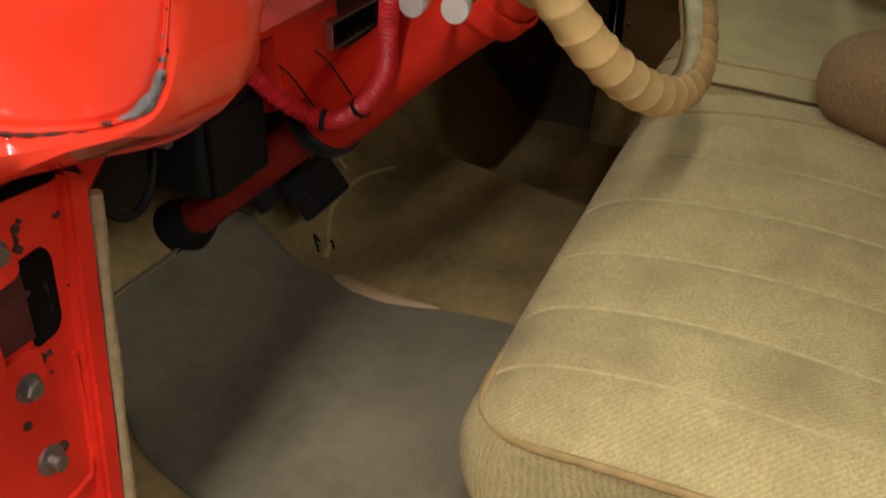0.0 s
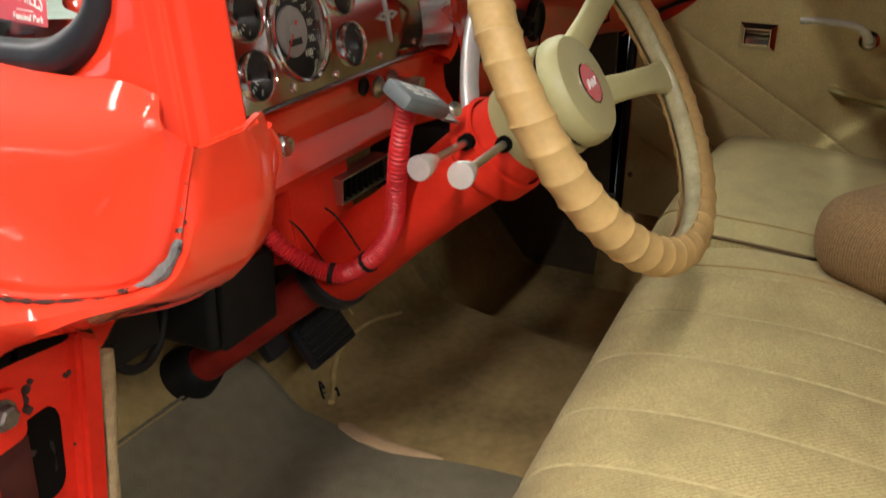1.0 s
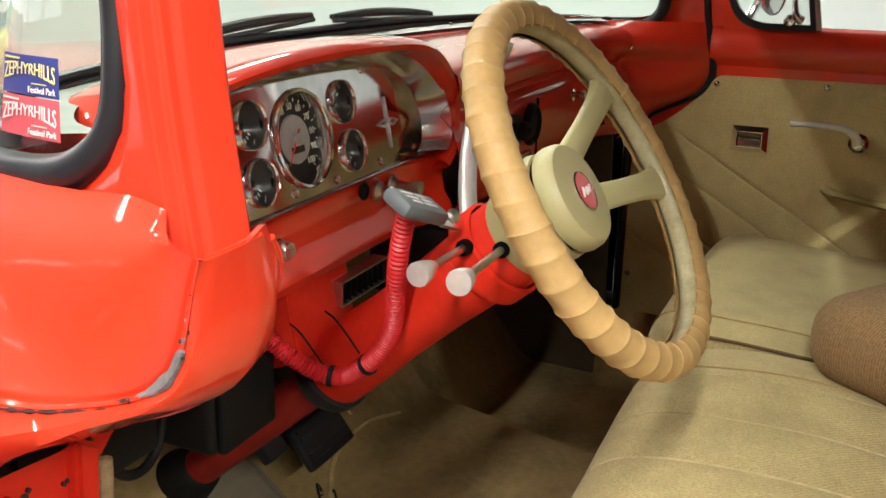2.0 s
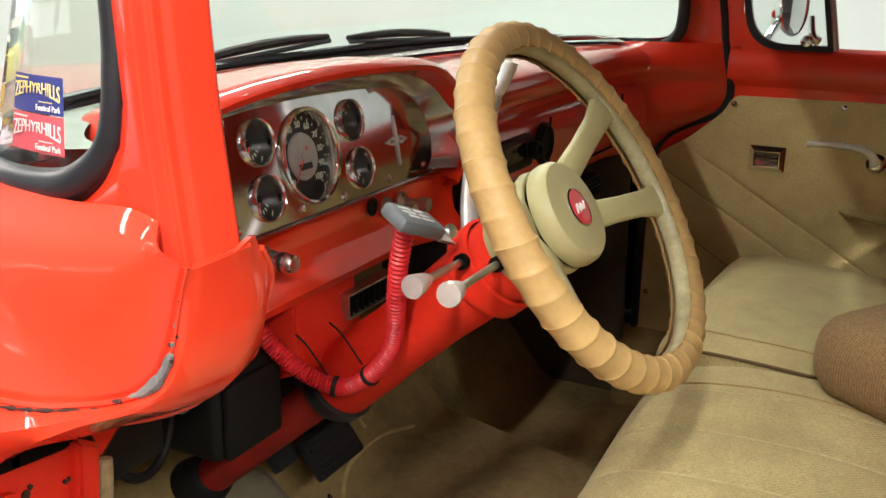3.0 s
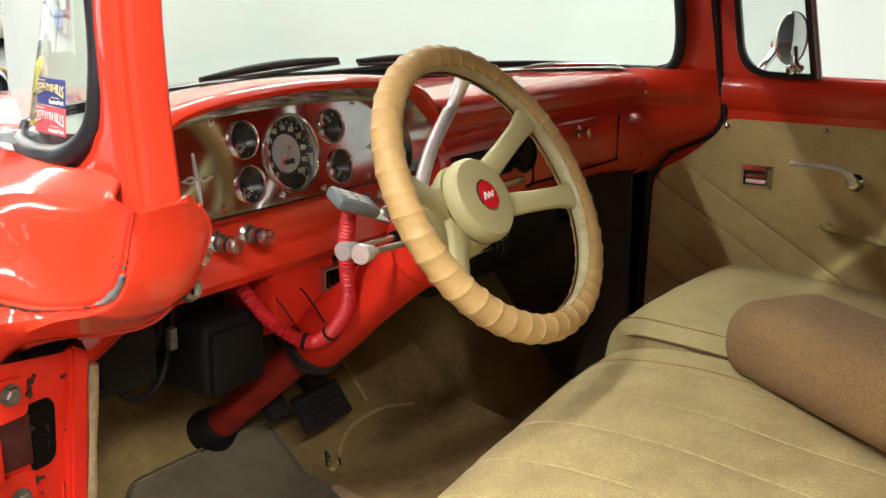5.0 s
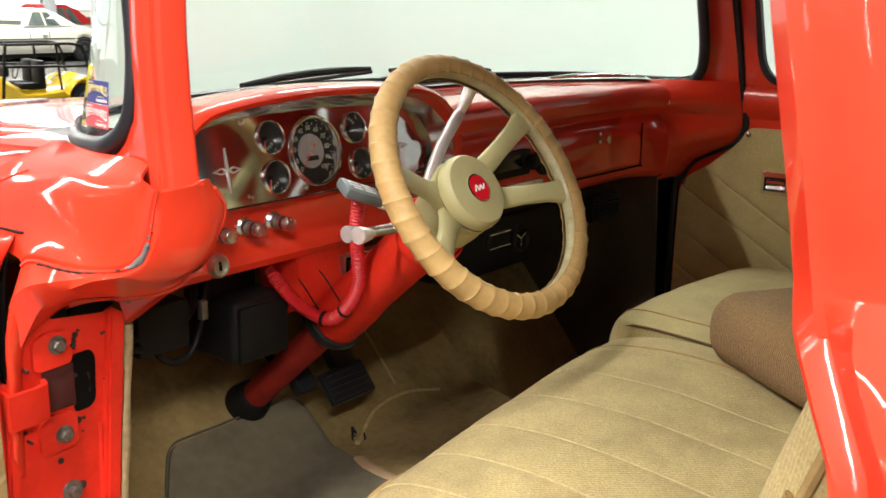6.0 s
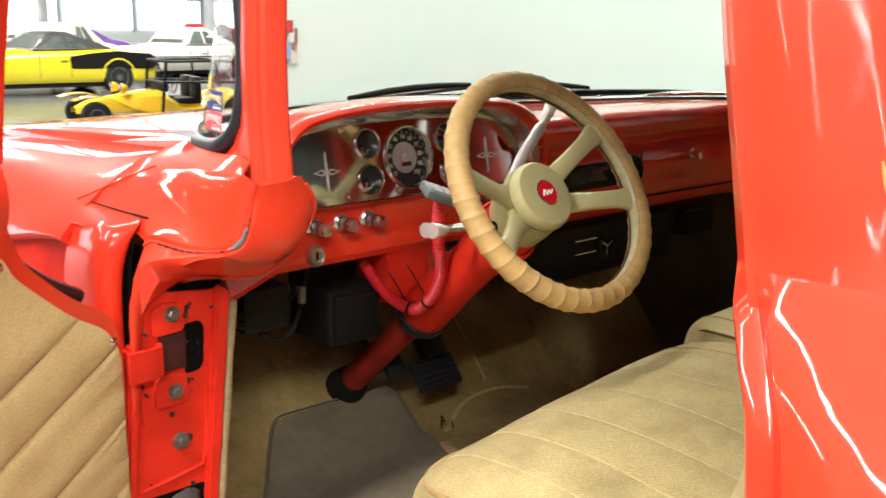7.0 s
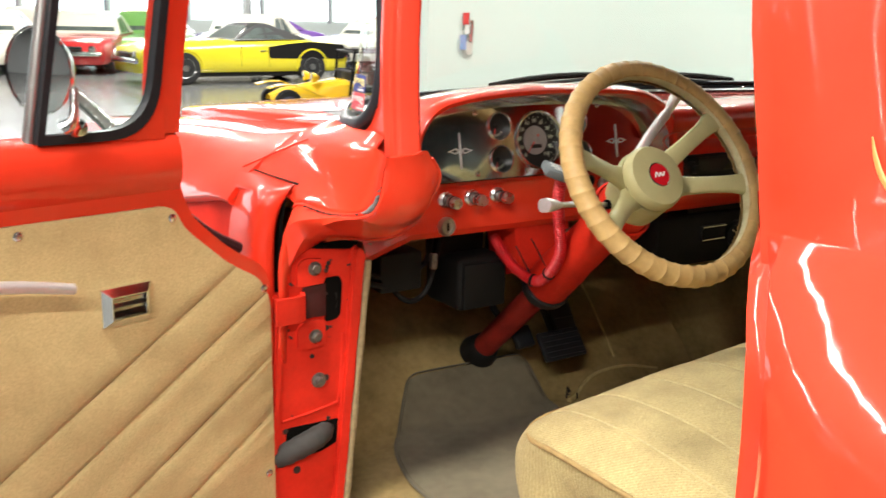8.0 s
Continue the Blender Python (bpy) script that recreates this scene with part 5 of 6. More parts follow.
# wiring hose and ties
hose_pts = run([(-0.452, 0.146, 1.188), (-0.446, 0.158, 1.140), (-0.430, 0.170, 1.090), (-0.418, 0.178, 1.050), (-0.414, 0.190, 1.020), (-0.414, 0.213, 0.990), (-0.410, 0.246, 0.966), (-0.418, 0.275, 0.968), (-0.432, 0.302, 0.986), (-0.440, 0.325, 1.006), (-0.440, 0.360, 1.035)], 50)
hose = part("wiring_hose", tube(B(), hose_pts, lambda t: 0.0102 + 0.0010 * math.sin(t * 2 * math.pi * 95), 12), RED_PLASTIC, column, "corrugated red wiring hose")
for i in (252, 328):
    p, d = hose_pts[i], hose_pts[i + 1] - hose_pts[i - 1]
    part("cable_tie", lathe(B(), [(0.0115, -0.003), (0.0128, -0.002), (0.0128, 0.002), (0.0115, 0.003)], axis_pose(p, d), 20, False), BLACK, hose)
    part("tie_loop", tube(B(), run([p + Vector((0, 0.01, 0.012)), p + Vector((-0.012, 0.03, 0.05)), p + Vector((-0.006, 0.05, 0.058))], 5), 0.0013, 6), BLACK, hose)

wheel = thing("steering_wheel", "four-spoke steering wheel in ridged tan leather cover", "steering wheel", WC)
wheel.matrix_world = WM
RR, RC = 0.184, 0.0195
bm = B()
tube(bm, [Vector((RR * math.cos(a), RR * math.sin(a), 0)) for a in [2 * math.pi * i / 120 for i in range(120)]], 0.0142, 14, closed=True)
part("rim", bm, mat("worn_cream_rim", (0.55, 0.51, 0.30), 0.4, var=0.5, scale=35, col2=(0.32, 0.27, 0.14)), wheel, "worn cream plastic rim")
# leather wrap, open on the inner side, with a ridge at every turn
bm = B()
NR, NS, FR, rows = 46, 20, (0.0, 0.035, 0.10, 0.22, 0.4, 0.6, 0.78, 0.90, 0.965), []
for i in range(NR * len(FR)):
    fr = FR[i % len(FR)]
    row = []
    for k in range(NS + 1):
        ph = radians(-142 + 284 * k / NS)
        th = 2 * math.pi * (i // len(FR) + fr) / NR + 0.02 * math.sin(ph) + 0.012 * noise.noise(Vector((i // len(FR) * 1.7, 0, 4)))
        # concave gathers between pointed ridges
        r = RC * (0.925 + 0.10 * (2 * abs(fr - 0.5)) ** 3.2 + 0.02 * math.sin(math.pi * fr)) + 0.0006 * noise.noise(Vector((i * 0.21, k * 0.4, 1)))
        edge = 1 - 0.10 * max(0, abs(ph) - 2.1)
        q = RR + r * edge * math.cos(ph)
        row.append((q * math.cos(th), q * math.sin(th), r * edge * math.sin(ph)))
    rows.append(row)
rows.append(rows[0])
sheet(bm, rows)
bmesh.ops.remove_doubles(bm, verts=bm.verts, dist=0.00005)
cover = part("leather_cover", bm, LEATHER, wheel, "tan leather wrap with ridges", 50)
for s_ in (-1, 1):
    part("cover_stitching", tube(B(), [Vector(((RR - 0.0130) * math.cos(a), (RR - 0.0130) * math.sin(a), s_ * 0.0118)) for a in [2 * math.pi * i / 160 for i in range(160)]], 0.0008, 6, closed=True), PIPING, cover)
# spokes dish down to the hub
for deg in (30, -12, 168, 210):
    a = radians(deg)
    c, s_ = math.cos(a), math.sin(a)
    rows = []
    for q, wd, h in ((0.028, 0.030, -0.052), (0.05, 0.024, -0.050), (0.075, 0.0165, -0.040), (0.11, 0.0145, -0.024), (0.145, 0.0150, -0.009), (0.165, 0.018, -0.003), (0.178, 0.024, 0.0)):
        sec = [(-wd, -0.004), (-wd * 0.96, 0.003), (-wd * 0.8, 0.0055), (0, 0.0068), (wd * 0.8, 0.0055), (wd * 0.96, 0.003), (wd, -0.004), (0, -0.008)]
        rows.append([(q * c - t * s_, q * s_ + t * c, h + hh) for t, hh in sec])
    bm = B()
    sheet(bm, rows, closed=True)
    part("spoke", bm, CREAM, wheel, "olive cream spoke", 60)
part("hub_base", lathe(B(), [(0.030, -0.075), (0.052, -0.068), (0.058, -0.055), (0.056, -0.046), (0.04, -0.042)], Matrix(), 40), CREAM, wheel)
part("hub_gap", lathe(B(), [(0.053, -0.046), (0.054, -0.040)], Matrix(), 40), VOID, wheel)
pad = part("horn_pad", lathe(B(), [(0.053, -0.042), (0.0565, -0.040), (0.0575, -0.034), (0.0560, -0.024), (0.052, -0.0185), (0.040, -0.0165), (0.020, -0.0160), (0.0005, -0.0160)], Matrix(), 48), CREAM, wheel, "round olive horn pad")
part("badge", lathe(B(), [(0.0215, -0.0165), (0.0215, -0.0145), (0.0198, -0.0138), (0.0196, -0.0146)], Matrix(), 36, False), CHROME, pad, "red badge with pale script mark")
bm = B()
lathe(bm, [(0.0198, -0.0160), (0.0198, -0.0146), (0.0005, -0.0142)], Matrix(), 36)
face = part("badge_face", bm, mat("badge_red", (0.62, 0.012, 0.02), 0.2, coat=0.6), pad)
bm = B()
tube(bm, run([(-0.011, -0.005, -0.0138), (-0.006, 0.004, -0.0138), (-0.002, -0.004, -0.0138), (0.003, 0.003, -0.0138), (0.006, -0.003, -0.0138), (0.012, 0.004, -0.0138)], 5), 0.0012, 6)
part("badge_mark", bm, mat("badge_white", (0.8, 0.75, 0.7), 0.4), pad)

# ---- footwell ----
boxes = thing("control_box", "black control box under the dash", "control box", (0, 0.03, -0.034))
part("box_body", box(B(), (-0.478, 0.375, 0.982), (0.112, 0.13, 0.108), bevel=0.014, seg=3), BLACK, boxes)
part("box_lid", box(B(), (-0.478, 0.305, 0.980), (0.100, 0.012, 0.092), bevel=0.005), BLACK, boxes)
part("box_mount", box(B(), (-0.487, 0.40, 1.062), (0.10, 0.06, 0.075)), BLACK, boxes)
loom = thing("wiring_loom", "black wires and relay hanging below the dash", "wiring")
part("relay", box(B(), (-0.665, 0.37, 0.995), (0.09, 0.07, 0.075), bevel=0.006), BLACK, loom)
part("relay_tab", box(B(), (-0.60, 0.33, 1.01), (0.012, 0.012, 0.030), bevel=0.002), BOLT, loom)
for pts in ([(-0.75, 0.36, 1.06), (-0.74, 0.35, 1.005), (-0.68, 0.34, 0.985), (-0.60, 0.36, 1.0), (-0.56, 0.40, 1.05)], [(-0.70, 0.40, 1.06), (-0.66, 0.36, 0.945), (-0.60, 0.36, 0.94), (-0.55, 0.38, 1.04)], [(-0.77, 0.33, 1.05), (-0.76, 0.32, 1.0), (-0.70, 0.34, 0.97)]):
    part("wire", tube(B(), run(pts, 8), 0.0055, 8), BLACK, loom)


def pedal(name, c, w_, h_, tilt, arm, label):
    p = thing(name, label, "pedal")
    m = pose(*c, tilt, 0, 0)
    pad_ = part("pad", box(B(), (0, 0, 0), (w_, h_, 0.014), m, bevel=0.005), RUBBER, p)
    for i in range(5):
        part("rib", box(B(), (0, -h_ * 0.36 + i * h_ * 0.18, 0.008), (w_ * 0.86, 0.005, 0.004), m), RUBBER, pad_)
    part("arm", tube(B(), run([m @ Vector((0, 0, -0.006)), *arm], 6), 0.010, 10, flat=0.6), BLACK, p)
    return p


pedal("brake_pedal", (-0.212, 0.405, 0.755), 0.115, 0.068, 52, [(-0.212, 0.46, 0.80), (-0.24, 0.50, 0.92), (-0.25, 0.44, 1.06)], "black rubber brake pedal")
pedal("accelerator_pedal", (-0.105, 0.535, 0.765), 0.062, 0.19, 58, [(-0.105, 0.60, 0.84), (-0.10, 0.66, 0.93), (-0.10, 0.80, 1.0)], "tall black accelerator pedal")
park = thing("dimmer_pedal", "small black foot pedal beside the column", "pedal")
part("pad", box(B(), (0, 0, 0), (0.045, 0.05, 0.02), pose(-0.295, 0.44, 0.775, 50), bevel=0.005), RUBBER, park)
part("stem", tube(B(), run([(-0.295, 0.45, 0.77), (-0.30, 0.50, 0.79), (-0.31, 0.56, 0.86), (-0.31, 0.55, 1.06)], 6), 0.008, 8), BLACK, park)
floor_sw = thing("floor_switch", "round black floor dimmer switch", "switch")
part("button", lathe(B(), [(0.022, 0), (0.02, 0.012), (0.012, 0.014), (0.011, 0.022), (0.0005, 0.024)], axis_pose((-0.66, 0.60, 0.742), (0, -0.68, 0.73)), 18), BLACK, floor_sw)


def on_floor(x, y, h=0.0):
    return Vector((x, y, floor_z(x, y) + h))


# loose grey mat
fm = thing("floor_mat", "loose grey carpet floor mat, slightly dirty", "floor mat")
outl = rounded([(-0.525, 0.545), (-0.215, 0.540), (-0.208, 0.425), (-0.262, 0.29), (-0.225, 0.18), (-0.222, 0.06), (-0.26, -0.06), (-0.66, -0.06), (-0.70, 0.22), (-0.65, 0.39), (-0.585, 0.475)], [0.03, 0.03, 0.06, 0.08, 0.06, 0.05, 0.03, 0.03, 0.1, 0.05, 0.05], 6)
bm = B()
cxm, cym = -0.42, 0.25
rings = []
for k in (0.0, 0.2, 0.4, 0.6, 0.8, 0.92, 0.98, 1.0):
    ring = []
    for x, y in outl:
        px, py = cxm + (x - cxm) * k, cym + (y - cym) * k
        ring.append(on_floor(px, py, 0.013 - 0.010 * max(0, (k - 0.98) / 0.02) + 0.004 * noise.noise(Vector((px * 8, py * 8, 3)))))
    rings.append(ring)
sheet(bm, [r + [r[0]] for r in rings[1:]])
bm.faces.new([bm.verts.new(p) for p in rings[1]])
bmesh.ops.remove_doubles(bm, verts=bm.verts, dist=0.0001)
part("mat_top", bm, MATGREY, fm, "", 60)
part("mat_binding", tube(B(), [on_floor(x, y, 0.009) for x, y in outl], 0.0022, 8, closed=True), mat("dark_mat_binding", (0.13, 0.11, 0.075), 0.9, bump=0.6, bscale=400), fm)
FLOORCORD = mat("light_tan_cord", (0.60, 0.43, 0.17), 0.85, var=0.3, scale=60)
# heel pad edge and trim cord on the carpet
part("carpet_patch", tube(B(), run([on_floor(-0.215, 0.378, 0.009), on_floor(-0.232, 0.335, 0.009), on_floor(-0.236, 0.28, 0.009), on_floor(-0.226, 0.20, 0.009)], 6), lambda t: 0.002 + 0.014 * math.sin(math.pi * t ** 0.6) ** 0.7, 10, flat=0.35), mat("worn_tan_patch", (0.52, 0.35, 0.19), 0.9, var=0.3, scale=30, bump=0.5, bscale=400), truck, "worn tan heel patch")
part("carpet_seam", tube(B(), run([on_floor(-0.162, 0.425, 0.004), on_floor(-0.130, 0.440, 0.004), on_floor(-0.085, 0.465, 0.004), on_floor(-0.03, 0.478, 0.004), on_floor(0.06, 0.478, 0.004), on_floor(0.15, 0.46, 0.004)], 6), lambda t: 0.0055 - 0.0025 * t, 8), FLOORCORD, truck, "tan cord along the carpet seam")
part("carpet_seam", tube(B(), run([on_floor(0.04, 0.50, 0.004), on_floor(0.05, 0.56, 0.004), on_floor(0.06, 0.66, 0.004), on_floor(0.05, 0.79, 0.006)], 6), 0.0025, 8), FLOORCORD, truck)
bm = B()
for i, (a, b, c) in enumerate(((0.0, 0.02, 0.006), (0.010, -0.004, 0.010), (-0.008, 0.012, 0.004), (0.004, 0.024, 0.008))):
    tube(bm, run([on_floor(-0.150 + a, 0.428 + b, 0.004), on_floor(-0.144 + a, 0.436 + b, 0.004 + c), on_floor(-0.136 + a * 0.5, 0.440 + b * 0.6, 0.005)], 5), lambda t: 0.0022 - 0.001 * t, 6)
tagged(mesh("frayed_clip", bm, BLACK), "small frayed black clip on the carpet", "clip")

# ---- hinge hardware on the driver's post ----
hw = thing("door_hinge", "red strap door hinge with two bolted plates", "hinge")
for z0, z1, zb in ((1.022, 1.070, 1.052), (0.913, 0.964, 0.935)):
    pl = part("hinge_plate", prism(B(), rounded([(-0.916, z0), (-0.866, z0 + 0.003), (-0.866, z1 - 0.004), (-0.900, z1), (-0.916, z1 - 0.010)], 0.009, 4), 0.243, 0.250, lambda a, b, d: (a, d, b)), RED_DIM, hw)
    part("washer", lathe(B(), [(0.0118, 0), (0.0118, 0.002), (0.008, 0.0025)], axis_pose((-0.885, 0.243, zb), (0, -1, 0)), 24), BOLT, pl)
    part("bolt", lathe(B(), [(0.0088, 0), (0.0088, 0.006), (0.007, 0.0078), (0.0005, 0.0078)], axis_pose((-0.885, 0.241, zb), (0, -1, 0)), 6), BOLT, pl)
bm = B()
sheet(bm, [[(-0.962, 0.228, z), (-0.945, 0.229, z), (-0.925, 0.230, z), (-0.914, 0.234, z), (-0.910, 0.246, z), (-0.908, 0.275, z)] for z in (0.969, 0.972, 1.010, 1.013)])
thick(bm, 0.007)
part("hinge_strap", bm, RED_DIM, hw)
# flat plate, its dark red painting in the shade of the strap recess
part("strap_recess_shade", box(B(), (-0.884, 0.2488, 0.994), (0.042, 0.003, 0.056), bevel=0.001), mat("shadowed_red_inside", (0.06, 0.007, 0.005), 0.7, var=0.3, scale=40), hw)
part("check_spring", tube(B(), run([(-0.850, 0.262, 1.024), (-0.842, 0.256, 0.99), (-0.848, 0.262, 0.962)], 6), lambda t: 0.0085 + 0.001 * math.sin(t * 60), 10), BLACK, hw)
fast = thing("post_fixings", "rusty bolt and drain fixings on the red door post", "bolt")
part("post_bolt", lathe(B(), [(0.0135, 0), (0.013, 0.003), (0.008, 0.004), (0.007, 0.013), (0.0005, 0.014)], axis_pose((-0.877, 0.25, 0.853), (0, -1, 0)), 16), BOLT, fast)
for x, z, r_ in ((-0.863, 0.855, 0.006), (-0.889, 0.898, 0.0042), (-0.92, 0.697, 0.007), (-0.861, 1.048, 0.005), (-0.857, 1.056, 0.004), (-0.862, 0.944, 0.005), (-0.940, 0.772, 0.005)):
    part("post_stud", lathe(B(), [(r_, 0), (r_, 0.0015), (r_ * 0.5, 0.002)], axis_pose((x, 0.25, z), (0, -1, 0)), 9), RUST, fast)
# black plates on the post face paint in the shade of its holes
HOLES = ([(-0.865, 1.031), (-0.838, 1.033), (-0.832, 1.022), (-0.835, 0.966), (-0.842, 0.957), (-0.865, 0.955)], [(-0.938, 0.777), (-0.842, 0.776), (-0.838, 0.770), (-0.838, 0.735), (-0.872, 0.722), (-0.940, 0.715)], [(-0.891, 1.085), (-0.868, 1.095), (-0.844, 1.096), (-0.798, 1.086), (-0.817, 1.0765)])
for poly, y0 in zip(HOLES, (0.2485, 0.2485, 0.2475)):
    part("post_hole_shade", prism(B(), rounded(poly, 0.006, 3), y0, y0 + 0.004, lambda a, b, d: (a, d, b)), VOID, fast)
part("post_fold", tube(B(), [(-0.945, 0.2495, 0.790), (-0.89, 0.2495, 0.797), (-0.842, 0.2495, 0.806), (-0.836, 0.2495, 0.83), (-0.831, 0.2495, 0.93)], 0.003, 8), RED_DIM, fast)
part("grommet_hose", tube(B(), run([(-0.962, 0.268, 0.722), (-0.94, 0.250, 0.732), (-0.905, 0.243, 0.745), (-0.875, 0.250, 0.754), (-0.86, 0.270, 0.758)], 6), lambda t: 0.0205 + 0.0008 * math.sin(t * 50), 14), mat("grey_rubber_hose", (0.05, 0.046, 0.040), 0.8, var=0.3, scale=60), fast, "grey rubber cable sleeve")
rr = random.Random(4)
for i in range(26):
    z = rr.choice((1.06, 1.04, 1.0, 0.955, 0.93, 0.86, 0.80, 0.77, 1.085)) + rr.uniform(-0.012, 0.012)
    x = rr.choice((-0.863, -0.855, -0.818, -0.86, -0.80, -0.93)) + rr.uniform(-0.004, 0.004)
    bm = B()
    k = rr.uniform(0.0015, 0.0045)
    prism(bm, [(x + k * math.cos(a) * rr.uniform(0.5, 1.4), z + k * math.sin(a) * rr.uniform(0.5, 1.4)) for a in [j * 0.8976 for j in range(7)]], 0.2385 if -0.93 < x < -0.862 and (abs(z - 1.048) < 0.03 or abs(z - 0.938) < 0.028) else 0.2475, 0.2505, lambda a, b, d: (a, d, b))
    part("rust_chip", bm, RUST, fast)
# bare patches on the dog-leg edge
cre = run([Vector(cowl[10][i]).lerp(Vector(cowl[12][i]), 0.35) for i in range(0, 19)], 4)
for k, (i0, i1, rad, mt) in enumerate(((21, 33, 0.0048, PRIMER), (24, 36, 0.0034, RUST), (27, 41, 0.0054, PRIMER), (38, 44, 0.0026, PRIMER), (43, 50, 0.0022, RUST), (10, 13, 0.0014, PRIMER), (15, 18, 0.0012, PRIMER))):
    bm = B()
    tube(bm, [cre[i] + Vector((0.0006, 0.0004, 0.0006 * (k % 2))) for i in range(i0, i1)], lambda t: rad * math.sin(math.pi * (0.04 + 0.92 * t)) ** 0.6 * (0.85 + 0.3 * noise.noise(Vector((t * 3, k * 3.7, 0)))), 8)
    part("bare_edge" if mt is PRIMER else "rusty_chip", bm, mt, truck, "bare primer patch on the chipped edge" if mt is PRIMER else "")
for k in range(22):
    i = rr.choice((8, 11, 14, 17, 19, 22, 24, 26, 29, 31, 33, 35, 37, 39, 42, 45, 48))
    p = cre[i].lerp(cre[i + 1], rr.random()) + Vector((rr.uniform(-0.001, 0.001), rr.uniform(-0.002, 0.002), rr.uniform(-0.002, 0.002)))
    d = (cre[i + 1] - cre[i]).normalized()
    bm = bmesh.new()
    bmesh.ops.create_icosphere(bm, subdivisions=2, radius=1)
    a = rr.uniform(0.0008, 0.0024)
    for v in bm.verts:
        v.co = axis_pose(p, d) @ (Vector((v.co.x * min(a, 0.0022), v.co.y * min(a, 0.0022), v.co.z * a)) * (0.75 + 0.6 * noise.noise(v.co * 2 + Vector((k, 0, 0)))))
    part("paint_flake", bm, RUST if k % 3 else PRIMER, truck)
# split filler seam under the chipped edge
part("filler_crack", tube(B(), run([(-0.866, 0.1495, 1.1535), (-0.886, 0.180, 1.1545), (-0.898, 0.200, 1.157), (-0.912, 0.222, 1.1625)], 6), lambda t: 0.0012 + 0.0007 * math.sin(t * 40), 6), RUST, truck)

# ---- cars in the hall behind ----


def paint(name, c, rough=0.25):
    return mat(name, c, rough, coat=0.6, var=0.08, scale=2)


TYRE = mat("tyre_rubber", (0.018, 0.018, 0.018), 0.75, var=0.3, scale=12)
# opaque panes, their pale green standing in for light seen through glass
CARGLASS = mat("car_window_painted_light", (0.13, 0.16, 0.145), 0.05, spec=0.8, var=0.5, scale=2.5, col2=(0.04, 0.05, 0.05))


